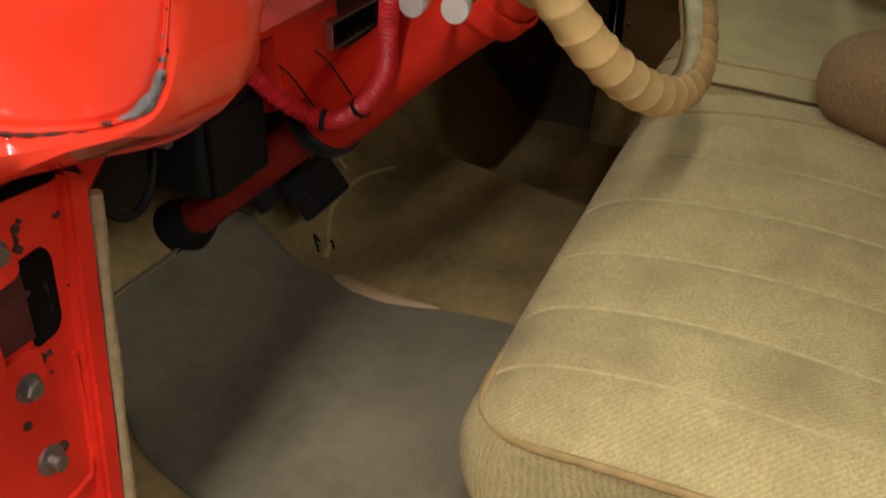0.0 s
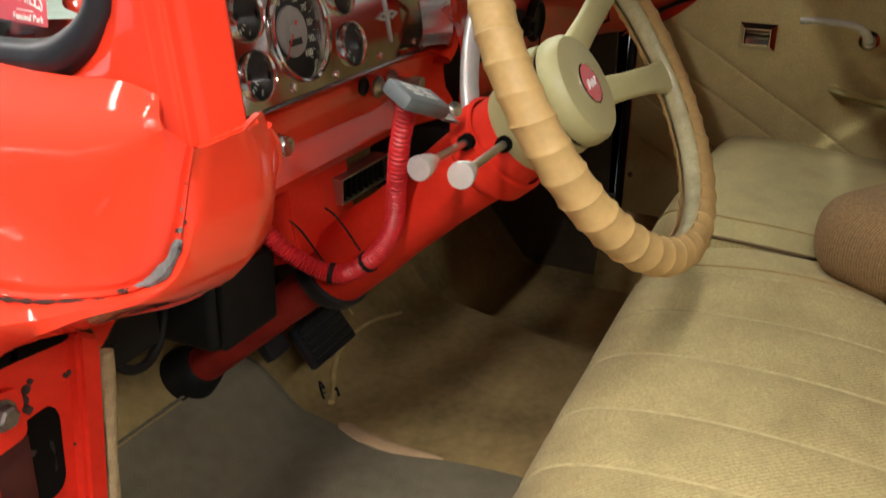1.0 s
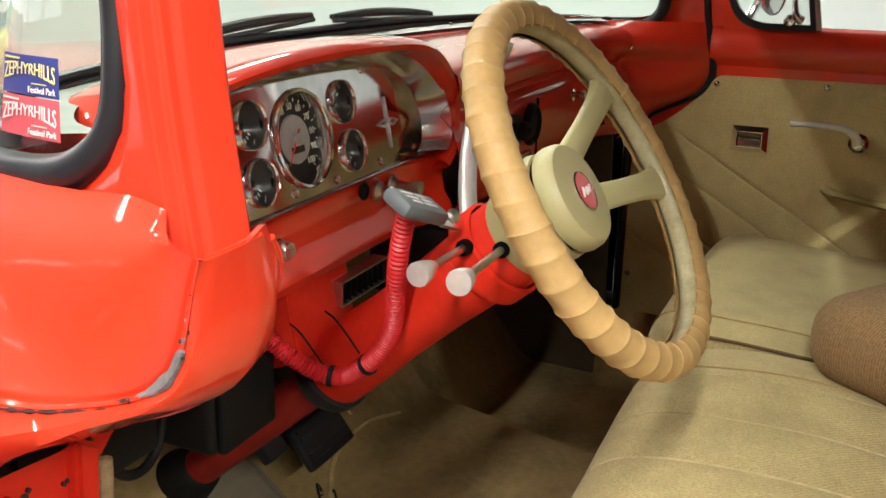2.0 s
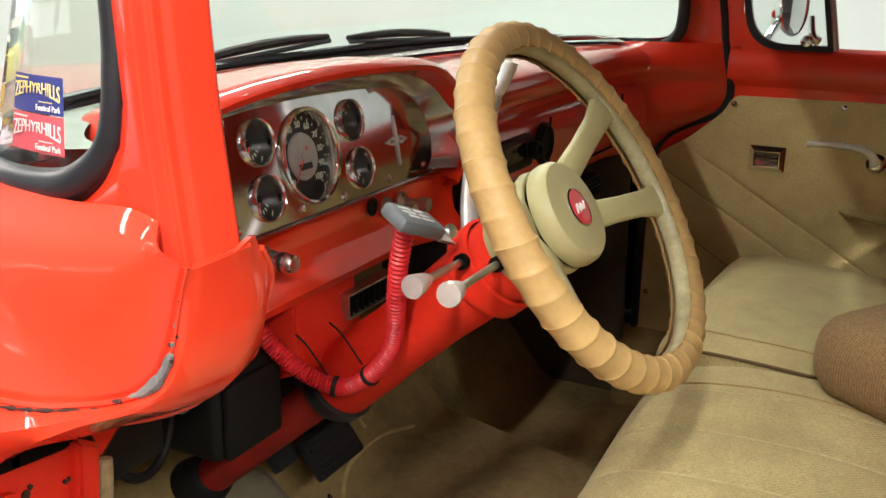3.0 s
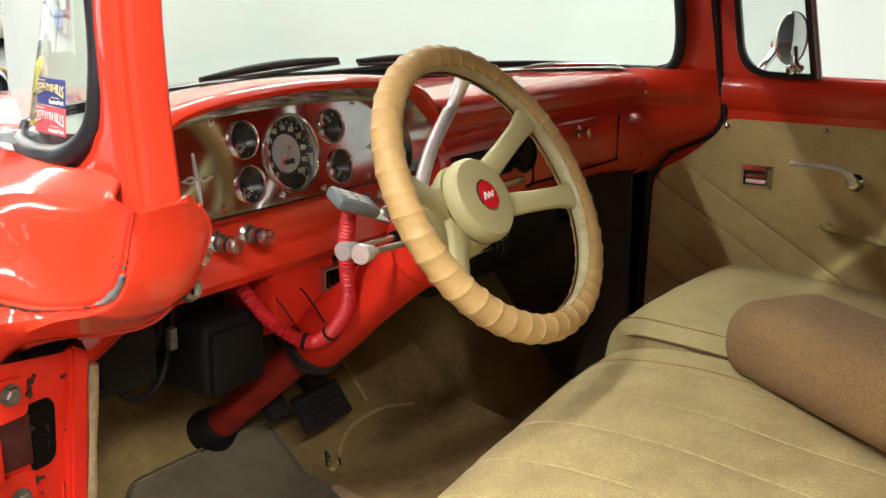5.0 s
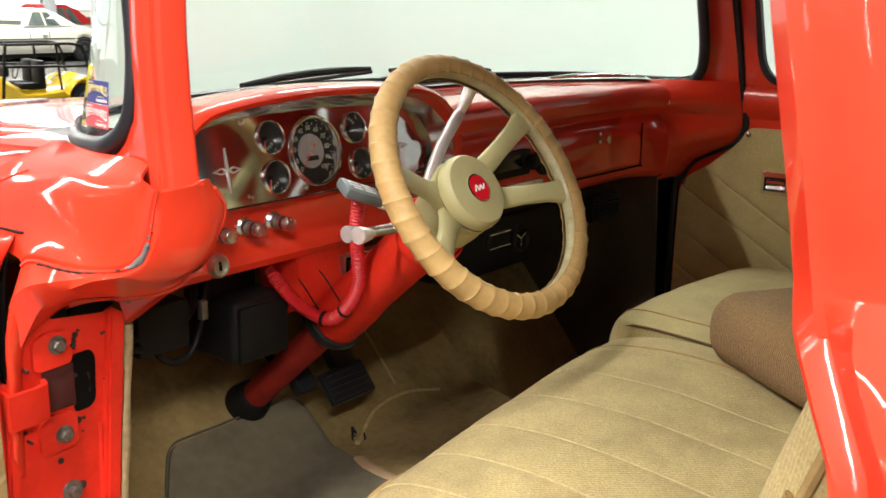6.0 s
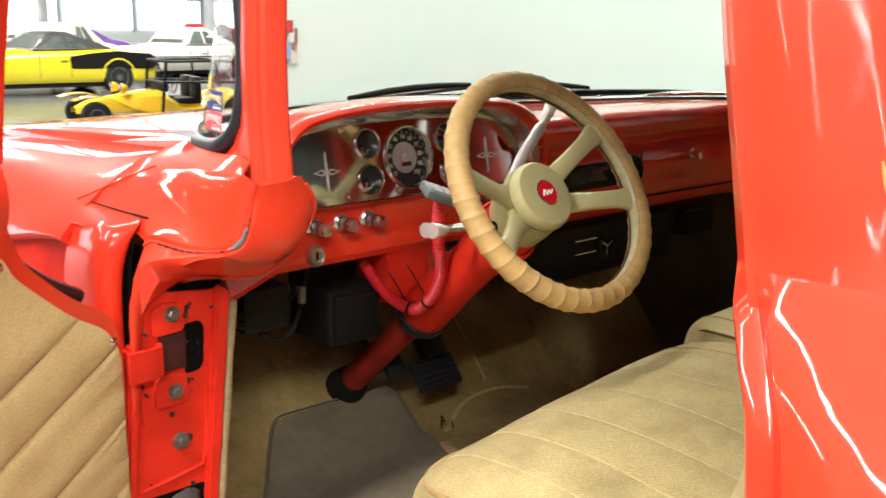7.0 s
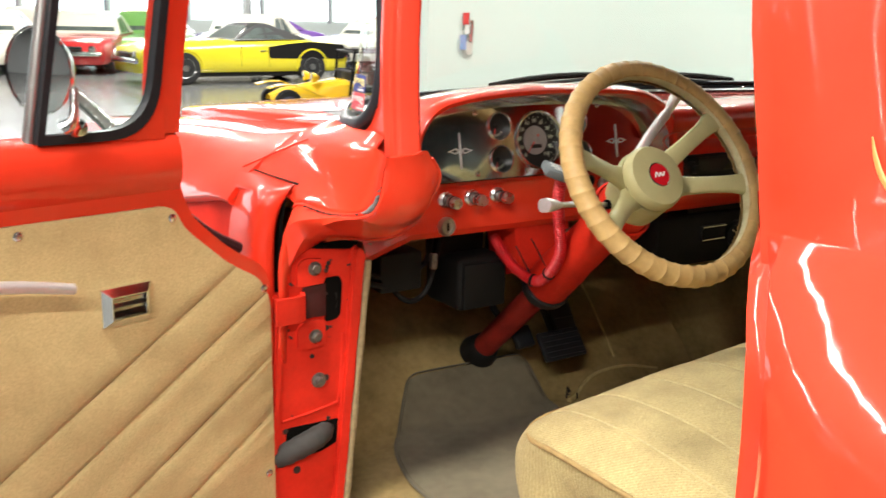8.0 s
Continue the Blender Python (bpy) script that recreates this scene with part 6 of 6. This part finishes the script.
def car(name, label, m, body_m, roof_m, length=4.75, width=1.85, height=1.30, front=1.0, rear=1.05, cab=(-0.35, 0.02, 0.62, 1.35), belt=0.88, nose=0.72, stripe=None, fins=0.0):
    """A parked car: x runs from nose (-) to tail (+)."""
    t = thing(name, label, "car", group="parked cars")
    t.matrix_world = m
    L, W = length / 2, width / 2
    xs = [-L, -L + 0.06, -L + 0.3, -L + front, cab[0] - 0.05, 0.3, L - rear, L - 0.45, L - 0.08, L]
    tops = [nose - 0.16, nose, nose + 0.08, belt - 0.05, belt, belt + 0.01, belt + 0.04 + fins, belt - 0.02 + fins, belt - 0.10 + fins * 0.5, belt - 0.28]
    rows = []
    for x, z in zip(xs, tops):
        tp = 0.82 if x in (xs[0], xs[-1]) else (0.94 if x in (xs[1], xs[-2]) else 1.0)
        w = W * tp
        rows.append([(x, -w * 0.93, 0.24), (x, -w, 0.34), (x, -w * 1.0, 0.55), (x, -w * 0.985, z - 0.16), (x, -w * 0.95, z - 0.05), (x, -w * 0.86, z), (x, 0, z + 0.03), (x, w * 0.86, z), (x, w * 0.95, z - 0.05), (x, w * 0.985, z - 0.16), (x, w, 0.55), (x, w, 0.34), (x, w * 0.93, 0.24)])
    bm = B()
    sheet(bm, rows)
    for r in (0, -1):
        bm.faces.new([bm.verts.new(Vector(p)) for p in rows[r]])
    bmesh.ops.remove_doubles(bm, verts=bm.verts, dist=0.001)
    body = part("body", bm, body_m, t, "", 45)
    a, b, c, d = cab
    wb, wt = W * 0.9, W * 0.70
    # roof drawn as a smooth bow from cowl to deck
    bow = run([(a, belt, 0), (b, height - 0.03, 0), ((b + c) / 2, height, 0), (c, height - 0.035, 0), (d, belt + 0.03, 0)], 5)
    bm = B()
    sheet(bm, [[(p.x, sy * (wb + (wt - wb) * (p.y - belt) / (height - belt)) * k, p.y - (0.03 if k == 1 and p.y > height - 0.08 else 0)) for p in bow] for sy, k in ((-1, 1), (-1, 0.9), (-1, 0.5), (1, 0.0), (1, 0.5), (1, 0.9), (1, 1))])
    for sy in (-1, 1):
        bm.faces.new([bm.verts.new(Vector((p.x, sy * (wb + (wt - wb) * (p.y - belt) / (height - belt)), p.y - (0.03 if p.y > height - 0.08 else 0)))) for p in bow])
    cabin = part("cabin", bm, roof_m, t, "", 30)
    for sy in (-1, 1):
        q = 0.55 * (b + c)
        for x0, x1, x2, x3 in ((a + 0.16, b + 0.06, q - 0.05, q - 0.03), (q + 0.02, q + 0.0, c - 0.10, d - 0.55)):
            def wy(z):
                return sy * (wb + (wt - wb) * (z - belt) / (height - 0.03 - belt) + 0.006)
            z0, z1 = belt + 0.05, height - 0.09
            bm = B()
            vs = [bm.verts.new(Vector(p)) for p in ((x0, wy(z0), z0), (x1, wy(z1), z1), (x2, wy(z1), z1), (x3, wy(z0), z0))]
            bm.faces.new(vs)
            part("side_window", bm, CARGLASS, cabin)
    for (x0, z0), (x1, z1), nm in (((a, belt), (b, height - 0.03), "windscreen"), ((d, belt + 0.03), (c, height - 0.03), "rear_window")):
        o = -0.008 if nm == "windscreen" else 0.008
        bm = B()
        vs = [bm.verts.new(Vector(p)) for p in ((x0 * 0.85 + x1 * 0.15 + o, -wb * 0.84, z0 + (z1 - z0) * 0.14 + 0.006), (x0 * 0.1 + x1 * 0.9 + o, -wt * 0.82, z0 + (z1 - z0) * 0.9 + 0.006), (x0 * 0.1 + x1 * 0.9 + o, wt * 0.82, z0 + (z1 - z0) * 0.9 + 0.006), (x0 * 0.85 + x1 * 0.15 + o, wb * 0.84, z0 + (z1 - z0) * 0.14 + 0.006))]
        bm.faces.new(vs)
        part(nm, bm, CARGLASS, cabin)
    for x in (-L + front * 0.92, L - rear * 0.98):
        for sy in (-1, 1):
            mm = axis_pose((x, sy * (W - 0.20), 0.33), (0, sy, 0))
            wl = part("wheel", lathe(B(), [(0.20, 0.0), (0.32, 0.0), (0.335, 0.03), (0.335, 0.17), (0.31, 0.205), (0.21, 0.208)], mm, 28), TYRE, t)
            part("rim", lathe(B(), [(0.21, 0.19), (0.20, 0.21), (0.16, 0.19), (0.07, 0.205), (0.06, 0.225), (0.001, 0.228)], mm, 24), STEEL, wl)
            bm = B()
            sheet(bm, [[(x + r_ * math.cos(q), sy * (W + o_), 0.34 + r_ * math.sin(q)) for q in [radians(-8 + 14 * i) for i in range(15)]] for r_, o_ in ((0.350, 0.004), (0.358, 0.014), (0.385, 0.014), (0.392, 0.004))])
            part("wheel_arch", bm, body_m, body)
    for x, nm in ((-L - 0.03, "front_bumper"), (L + 0.03, "rear_bumper")):
        part(nm, box(B(), (x, 0, 0.48), (0.10, width * 0.9, 0.12), bevel=0.035), CHROME, t)
    for sy in (-1, 1):
        part("headlight", lathe(B(), [(0.09, 0), (0.085, 0.03), (0.001, 0.045)], axis_pose((-L - 0.005, sy * W * 0.68, nose - 0.14), (-1, 0, 0)), 18), CHROME, t)
        part("tail_light", box(B(), (L + 0.005, sy * W * 0.68, belt - 0.32), (0.03, 0.25, 0.08), bevel=0.01), mat("tail_red", (0.5, 0.02, 0.02), 0.3) if "tail_red" not in bpy.data.materials else bpy.data.materials["tail_red"], t)
    part("grille", box(B(), (-L - 0.004, 0, nose - 0.15), (0.05, width * 0.44, 0.15), bevel=0.02), BLACK, t)
    for q in range(3):
        part("grille_bar", box(B(), (-L - 0.032, 0, nose - 0.20 + 0.05 * q), (0.012, width * 0.44, 0.012)), CHROME, t)
    for sy in (-1, 1):
        if not stripe:
            part("side_trim", box(B(), (0.15, sy * (W + 0.002), 0.60), (length * 0.62, 0.012, 0.03), bevel=0.004), CHROME, body)
        for x in (a + 0.12, 0.55 * (b + c)):
            part("door_seam", box(B(), (x, sy * (W * 0.994), 0.57), (0.010, 0.012, 0.44)), BLACK, body)
        part("door_handle", box(B(), (0.55 * (b + c) - 0.14, sy * (W + 0.004), belt - 0.20), (0.14, 0.03, 0.025), bevel=0.008), CHROME, body)
        part("window_trim", tube(B(), [(a + 0.06, sy * (wb + 0.006), belt + 0.035), ((a + d) / 2, sy * (wb + 0.008), belt + 0.035), (d - 0.25, sy * (wb + 0.006), belt + 0.035)], 0.010, 6), CHROME, cabin)
    part("sill", box(B(), (0, 0, 0.20), (length * 0.56, width * 0.9, 0.10)), BLACK, t)
    if stripe:
        for sy in (-1, 1):
            bm = B()
            x0, x1, xe = stripe
            pts = rounded([(x0, 0.52), (x0 - 0.03, 0.76), (x0 + 0.45, belt - 0.05), (L - rear, belt - 0.005), (xe - 0.1, belt - 0.07), (xe, belt - 0.26), (xe - 0.08, 0.50)], 0.06, 3)
            prism(bm, pts, sy * (W * 1.003), sy * (W * 1.008), lambda p, q, k: (p, k, q))
            part("side_stripe", bm, BLACK, body, "black side stripe")
    return t


YEL = paint("car_yellow", (0.72, 0.62, 0.03))
BLK = paint("car_black_vinyl", (0.015, 0.015, 0.016), 0.5)
WHT = paint("car_cream", (0.72, 0.70, 0.60))
GRN = paint("car_green", (0.20, 0.42, 0.12))
REDC = paint("car_red", (0.50, 0.03, 0.03))
BLU = paint("car_blue", (0.06, 0.12, 0.35))
SLV = paint("car_silver", (0.45, 0.46, 0.47))
PUR = paint("car_purple", (0.16, 0.08, 0.30))
car("coupe", "yellow muscle coupe with black roof and side stripe", pose(6.15, 19.45, 0, 0, 0, 2), YEL, BLK, 4.75, 1.9, 1.25, 1.02, 0.95, (-0.34, 0.16, 0.60, 1.40), stripe=(0.42, 1.0, 2.32))
car("coupe", "pale cream coupe parked among other cars", pose(11.6, 23.5, 0, 0, 0, 8), WHT, WHT, 4.9, 1.9, 1.35)
car("saloon", "cream and red saloon parked among other cars", pose(13.6, 25.8, 0, 0, 0, 12), WHT, REDC, 5.0, 1.95, 1.45)
car("saloon", "light green saloon with chrome bumper", pose(6.0, 25.6, 0, 0, 0, 62), GRN, GRN, 5.0, 1.95, 1.48)
car("saloon", "red and white saloon with large chrome bumper", pose(3.4, 27.3, 0, 0, 0, 70), REDC, WHT, 5.1, 1.95, 1.5, fins=0.08)
car("saloon", "cream saloon with chrome bumper", pose(0.6, 28.5, 0, 0, 0, 75), WHT, WHT, 5.0, 1.95, 1.5)
car("saloon", "dark blue saloon parked in a row", pose(-1.8, 29.0, 0, 0, 0, 80), BLU, BLU, 5.0, 1.95, 1.48)
car("coupe", "purple coupe parked far back", pose(11.5, 31.0, 0, 0, 0, 20), PUR, PUR)
car("coupe", "blue coupe parked far back", pose(15.5, 29.5, 0, 0, 0, 30), BLU, SLV)
car("coupe", "silver coupe parked far back", pose(8.0, 31.5, 0, 0, 0, 60), SLV, SLV)
car("coupe", "white coupe parked far back", pose(18.8, 32.0, 0, 0, 0, 60), WHT, WHT)
car("coupe", "red coupe parked far back", pose(5.0, 32.5, 0, 0, 0, 75), REDC, REDC)

for nm, lab, x, y, a, p1, p2 in (("saloon", "cream saloon parked in a close row", 1.9, 24.6, 66, WHT, WHT), ("coupe", "silver coupe parked in a close row", -0.5, 25.4, 70, SLV, SLV), ("saloon", "red saloon with cream roof and chrome bumper", 4.2, 24.4, 64, REDC, WHT), ("coupe", "cream coupe parked in a close row", 8.6, 24.6, 40, WHT, WHT), ("saloon", "pale green saloon with cream roof", 9.6, 28.2, 60, GRN, WHT), ("saloon", "cream saloon far back in the hall", 16.4, 25.6, 25, WHT, SLV)):
    car(nm, lab, pose(x, y, 0, 0, 0, a), p1, p2, 4.9, 1.9, 1.42)
# yellow open buggy between the truck and the coupe
bg = thing("beach_buggy", "small yellow open buggy with black windscreen frame", "car", group="parked cars")
bg.matrix_world = pose(5.34, 12.0, 0, 0, 0, -10) @ Matrix.Scale(0.646, 4)
YB = paint("buggy_yellow", (0.80, 0.52, 0.02))
bm = B()
rows = []
for x, z, w in ((-2.15, 0.45, 0.24), (-1.8, 0.60, 0.34), (-1.1, 0.72, 0.42), (-0.55, 0.80, 0.52), (-0.4, 0.80, 0.58), (0.0, 0.52, 0.66), (0.3, 0.50, 0.68), (0.9, 0.56, 0.68), (1.25, 0.80, 0.6), (1.5, 0.70, 0.5)):
    rows.append([(x, -w, 0.34), (x, -w, z - 0.10), (x, -w * 0.8, z), (x, 0, z + 0.03), (x, w * 0.8, z), (x, w, z - 0.10), (x, w, 0.34)])
sheet(bm, rows)
part("tub", bm, YB, bg)
for x, sy in ((-1.85, -1), (-1.85, 1), (1.25, -1), (1.25, 1)):
    if x > 0:
        bm = B()
        arc = [(x + 0.42 * math.cos(a), 0.34 + 0.42 * math.sin(a)) for a in [radians(10 + 16 * i) for i in range(11)]]
        sheet(bm, [[(px, sy * yy, pz + dz) for px, pz in arc] for yy, dz in ((0.50, 0.02), (0.62, 0.03), (0.84, 0.0), (0.88, -0.05))])
        part("mudguard", bm, YB, bg)
    mm = axis_pose((x, sy * 0.60, 0.31), (0, sy, 0))
    wl = part("wheel", lathe(B(), [(0.17, 0.0), (0.29, 0.0), (0.31, 0.04), (0.31, 0.18), (0.28, 0.22), (0.17, 0.22)], mm, 26), TYRE, bg)
    part("rim", lathe(B(), [(0.18, 0.20), (0.16, 0.225), (0.06, 0.20), (0.001, 0.22)], mm, 20), paint("rim_blue", (0.12, 0.14, 0.25)) if "rim_blue" not in bpy.data.materials else bpy.data.materials["rim_blue"], wl)
for sy in (-1, 1):
    hl = part("headlight", lathe(B(), [(0.03, -0.12), (0.09, -0.06), (0.115, 0.02), (0.11, 0.05), (0.001, 0.06)], axis_pose((-1.18, sy * 0.36, 0.86), (-1, 0, 0.05)), 22), YB, bg)
    part("lens", lathe(B(), [(0.10, 0.05), (0.08, 0.065), (0.001, 0.072)], axis_pose((-1.18, sy * 0.36, 0.86), (-1, 0, 0.05)), 20), CHROME, hl)
for sy in (-1, 1):
    bm = B()
    sheet(bm, [[(-2.30, sy * yy, 0.66), (-2.05, sy * yy, 0.73), (-1.75, sy * yy, 0.74), (-1.45, sy * yy, 0.64), (-1.05, sy * yy, 0.46), (-0.6, sy * yy, 0.36)] for yy in (0.45, 0.60, 0.82)])
    thick(bm, 0.02)
    part("front_fender", bm, YB, bg)
fr = part("windscreen_frame", tube(B(), [(-0.42, -0.66, 0.36), (-0.30, -0.66, 1.44), (-0.30, 0.66, 1.44), (-0.42, 0.66, 0.36)], 0.035, 8), BLACK, bg, "black windscreen frame")
part("frame_rail", tube(B(), [(-0.36, -0.66, 0.98), (-0.36, 0.66, 0.98)], 0.03, 8), BLACK, fr)
for sy in (-1, 1):
    cage = part("cage_rail", tube(B(), run([(-0.30, sy * 0.66, 1.44), (0.6, sy * 0.66, 1.45), (1.1, sy * 0.66, 1.44), (1.3, sy * 0.66, 1.3), (1.4, sy * 0.66, 0.7)], 5), 0.03, 8), BLACK, bg, "black tubular cage")
    part("cage_post", tube(B(), [(0.72, sy * 0.66, 1.45), (0.78, sy * 0.66, 0.5)], 0.028, 8), BLACK, cage)
    part("side_rail", tube(B(), [(-0.36, sy * 0.67, 1.0), (1.36, sy * 0.67, 0.98)], 0.026, 8), BLACK, cage)
part("dash_board", box(B(), (-0.30, 0, 0.90), (0.10, 1.25, 0.22), bevel=0.03), BLACK, bg)
for sy in (-1, 1):
    st = part("seat", box(B(), (0.45, sy * 0.30, 0.80), (0.16, 0.45, 0.62), bevel=0.05), BLACK, bg)
    part("cushion", box(B(), (0.20, sy * 0.30, 0.58), (0.45, 0.45, 0.14), bevel=0.04), BLACK, st)
part("steering_wheel", tube(B(), [Vector((-0.02 + 0.08 * math.sin(a) * 0.5, -0.30 + 0.16 * math.cos(a), 0.90 + 0.16 * math.sin(a))) for a in [2 * math.pi * i / 20 for i in range(20)]], 0.014, 6, closed=True), BLACK, bg)

# hall columns and bright windows
COLM = mat("grey_steel_column", (0.42, 0.44, 0.46), 0.5, var=0.1, scale=3)
for i, (x, y) in enumerate(((13.2, 24.4), (10.2, 29.0), (18.0, 27.0), (2.0, 31.0), (-6.0, 28.0))):
    c = thing("column", "slim grey steel hall column", "column", (x, y, 0), "hall columns", "structure")
    part("shaft", box(B(), (0, 0, 2.6), (0.24, 0.24, 5.2), bevel=0.02), COLM, c)
    part("base_plate", box(B(), (0, 0, 0.02), (0.45, 0.45, 0.04)), COLM, c)
SKY = mat("bright_window", (0.90, 0.95, 1.0), 0.5, emit=2.6)
for i in range(16):
    x = -15 + i * 3.0
    w_ = tagged(thing("window_%d" % (i + 1), "tall bright daylight window in the far wall", "window", (x, 35.8, 0)), kind="structure")
    part("pane", box(B(), (0, 0, 2.9), (2.7, 0.02, 3.4)), SKY, w_)
    part("window_frame", box(B(), (1.42, -0.03, 2.9), (0.12, 0.08, 3.6)), COLM, w_)
    part("window_rail", box(B(), (0, -0.03, 2.4), (2.74, 0.06, 0.08)), COLM, w_)
# lamp housings over the lights
for lx, ly, watts, turn in LAMPS:
    hgt = thing("ceiling_light", "long white ceiling strip light", "ceiling light", (lx, ly, HALL_H), "ceiling strip lights")
    hgt.rotation_euler = (0, 0, radians(turn))
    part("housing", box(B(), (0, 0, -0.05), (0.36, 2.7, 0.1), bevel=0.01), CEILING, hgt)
# little pennants on the partition
pn = thing("wall_pennant", "small red, white and blue hanging pennant", "pennant", (2.26, 4.49, 1.35))
part("stick", tube(B(), [(0.045, 0, 0.09), (0.045, 0, -0.02)], 0.008, 8), mat("brown_stick", (0.2, 0.1, 0.07), 0.6), pn)
for (x, z, w_, h_, c) in ((-0.01, 0.10, 0.05, 0.08, (0.6, 0.05, 0.05)), (0.01, 0.03, 0.05, 0.07, (0.75, 0.72, 0.7)), (-0.03, -0.06, 0.05, 0.10, (0.25, 0.35, 0.6)), (0.02, -0.10, 0.05, 0.09, (0.6, 0.55, 0.5)), (0.035, 0.0, 0.02, 0.12, (0.6, 0.2, 0.2))):
    part("flag", box(B(), (x, -0.004, z), (w_, 0.004, h_)), mat("pennant_cloth", c, 0.8), pn)
for x in (-0.03, 0.02):
    part("string", tube(B(), [(x, 0, 0.14), (x, 0, -0.14)], 0.0015, 5), BLACK, pn)

# stickers inside the wrapped corner of the windscreen
st = thing("window_sticker", "blue and red stickers on the windscreen corner", "sticker")
GB, GT = run(WB[0:5], 12), run(WT[0:5], 12)


def on_screen(a, z, k):
    """A place on the wrapped glass: a along its corner, z up, k inwards."""
    q = a * (len(GB) - 1)
    n = min(len(GB) - 2, int(q))
    lo, hi = GB[n].lerp(GB[n + 1], q - n), GT[n].lerp(GT[n + 1], q - n)
    p = lo.lerp(hi, (z - lo.z) / (hi.z - lo.z))
    return p + Vector((0.9, -0.4, 0)).normalized() * k


def patch(a0, a1, b0, b1, k):
    bm = B()
    sheet(bm, [[on_screen(a0 + (a1 - a0) * q / 8, z, k) for q in range(9)] for z in (b0, (b0 + b1) / 2, b1)])
    return bm


def screen_text(body, a0, a1, b0, b1, arch_up, material, parent):
    """Lettering bent onto the glass, from a0 to a1 and b0 to b1, arched upwards."""
    o = text_mesh(body, 1.0, Matrix(), material, parent, "sticker_lettering")
    me = o.data
    us, vs = [v.co.x for v in me.vertices], [v.co.y for v in me.vertices]
    u0, u1, v0, v1 = min(us), max(us), min(vs), max(vs)
    for v in me.vertices:
        u, w = (v.co.x - u0) / (u1 - u0), (v.co.y - v0) / (v1 - v0)
        top = 0.75 + 0.5 * abs(2 * u - 1) if arch_up else 1.0
        v.co = on_screen(a0 + (a1 - a0) * u, b0 + (b1 - b0) * w * top + arch_up * math.sin(math.pi * u), -0.0022 - (0.0004 if v.co.z > 0 else 0))
    return o


A0, A1 = 0.25, 0.49
AW = A1 - A0
for z0, z1, c, ink, nm in ((1.3345, 1.3625, (0.03, 0.045, 0.22), (0.75, 0.66, 0.25), "blue_sticker"), (1.3045, 1.3335, (0.60, 0.09, 0.11), (0.80, 0.70, 0.66), "red_sticker")):
    s1 = part(nm, patch(A0, A1, z0, z1, -0.0015), mat(nm, c, 0.5), st)
    h = z1 - z0
    im = mat("sticker_ink", ink, 0.5)
    screen_text("ZEPHYRHILLS", A1 - 0.05 * AW, A0 + 0.05 * AW, z0 + 0.33 * h, z0 + 0.68 * h, 0.20 * h, im, s1)
    screen_text("Festival Park", A0 + 0.50 * AW, A0 + 0.05 * AW, z0 + 0.08 * h, z0 + 0.24 * h, 0.0, mat("pale_sticker_ink", (0.8, 0.78, 0.72), 0.5), s1)
    part("sticker_bar", patch(A0 + 0.65 * AW, A1 - 0.05 * AW, z0 + 0.88 * h, z0 + 0.93 * h, -0.0024), im, s1)
    part("sticker_bar", patch(A0 + 0.2 * AW, A0 + 0.45 * AW, z0 + 0.30 * h, z0 + 0.33 * h, -0.0024), im, s1)
# gold pinstripe on the cab corner
part("gold_pinstripe", tube(B(), run([(-0.866, -0.714, 1.376), (-0.866, -0.719, 1.360), (-0.866, -0.728, 1.344), (-0.867, -0.744, 1.331), (-0.868, -0.770, 1.323)], 6), lambda t: 0.0008 + 0.0020 * math.sin(math.pi * t), 6, flat=0.5), mat("gold_paint", (0.45, 0.28, 0.08), 0.4), truck, "thin gold pinstripe")
# wheels that carry the truck
for x in (-0.78, 0.78):
    for y in (1.35, -1.95):
        mm = axis_pose((x, y, 0.37), (math.copysign(1, x), 0, 0))
        wl = part("road_wheel", lathe(B(), [(0.2, -0.09), (0.34, -0.09), (0.37, -0.06), (0.37, 0.06), (0.34, 0.09), (0.2, 0.09)], mm, 28), TYRE, truck)
        part("hub_cap", lathe(B(), [(0.2, 0.07), (0.12, 0.09), (0.001, 0.1)], mm, 20), CHROME, wl)
bm = B()
for x in (-0.36, 0.36):
    box(bm, (x, -0.3, 0.33), (0.08, 4.6, 0.14))
for y in (1.6, 0.2, -1.3, -2.4):
    box(bm, (0, y, 0.33), (0.639, 0.09, 0.10))
part("chassis", bm, BLACK, truck)
bm = B()
box(bm, (0, 2.05, 0.80), (1.75, 0.05, 0.56), bevel=0.02)
part("nose_panel", bm, RED, truck)
bm = B()
box(bm, (0, -2.1, 0.60), (1.5, 1.9, 0.08))
for c, z in (((-0.72, -2.1, 0.82), (0.06, 1.9, 0.40)), ((0.72, -2.1, 0.82), (0.06, 1.9, 0.40)), ((0, -1.18, 0.82), (1.38, 0.05, 0.40)), ((0, -3.02, 0.82), (1.38, 0.05, 0.40))):
    box(bm, c, z)
part("pickup_bed", bm, RED, truck)
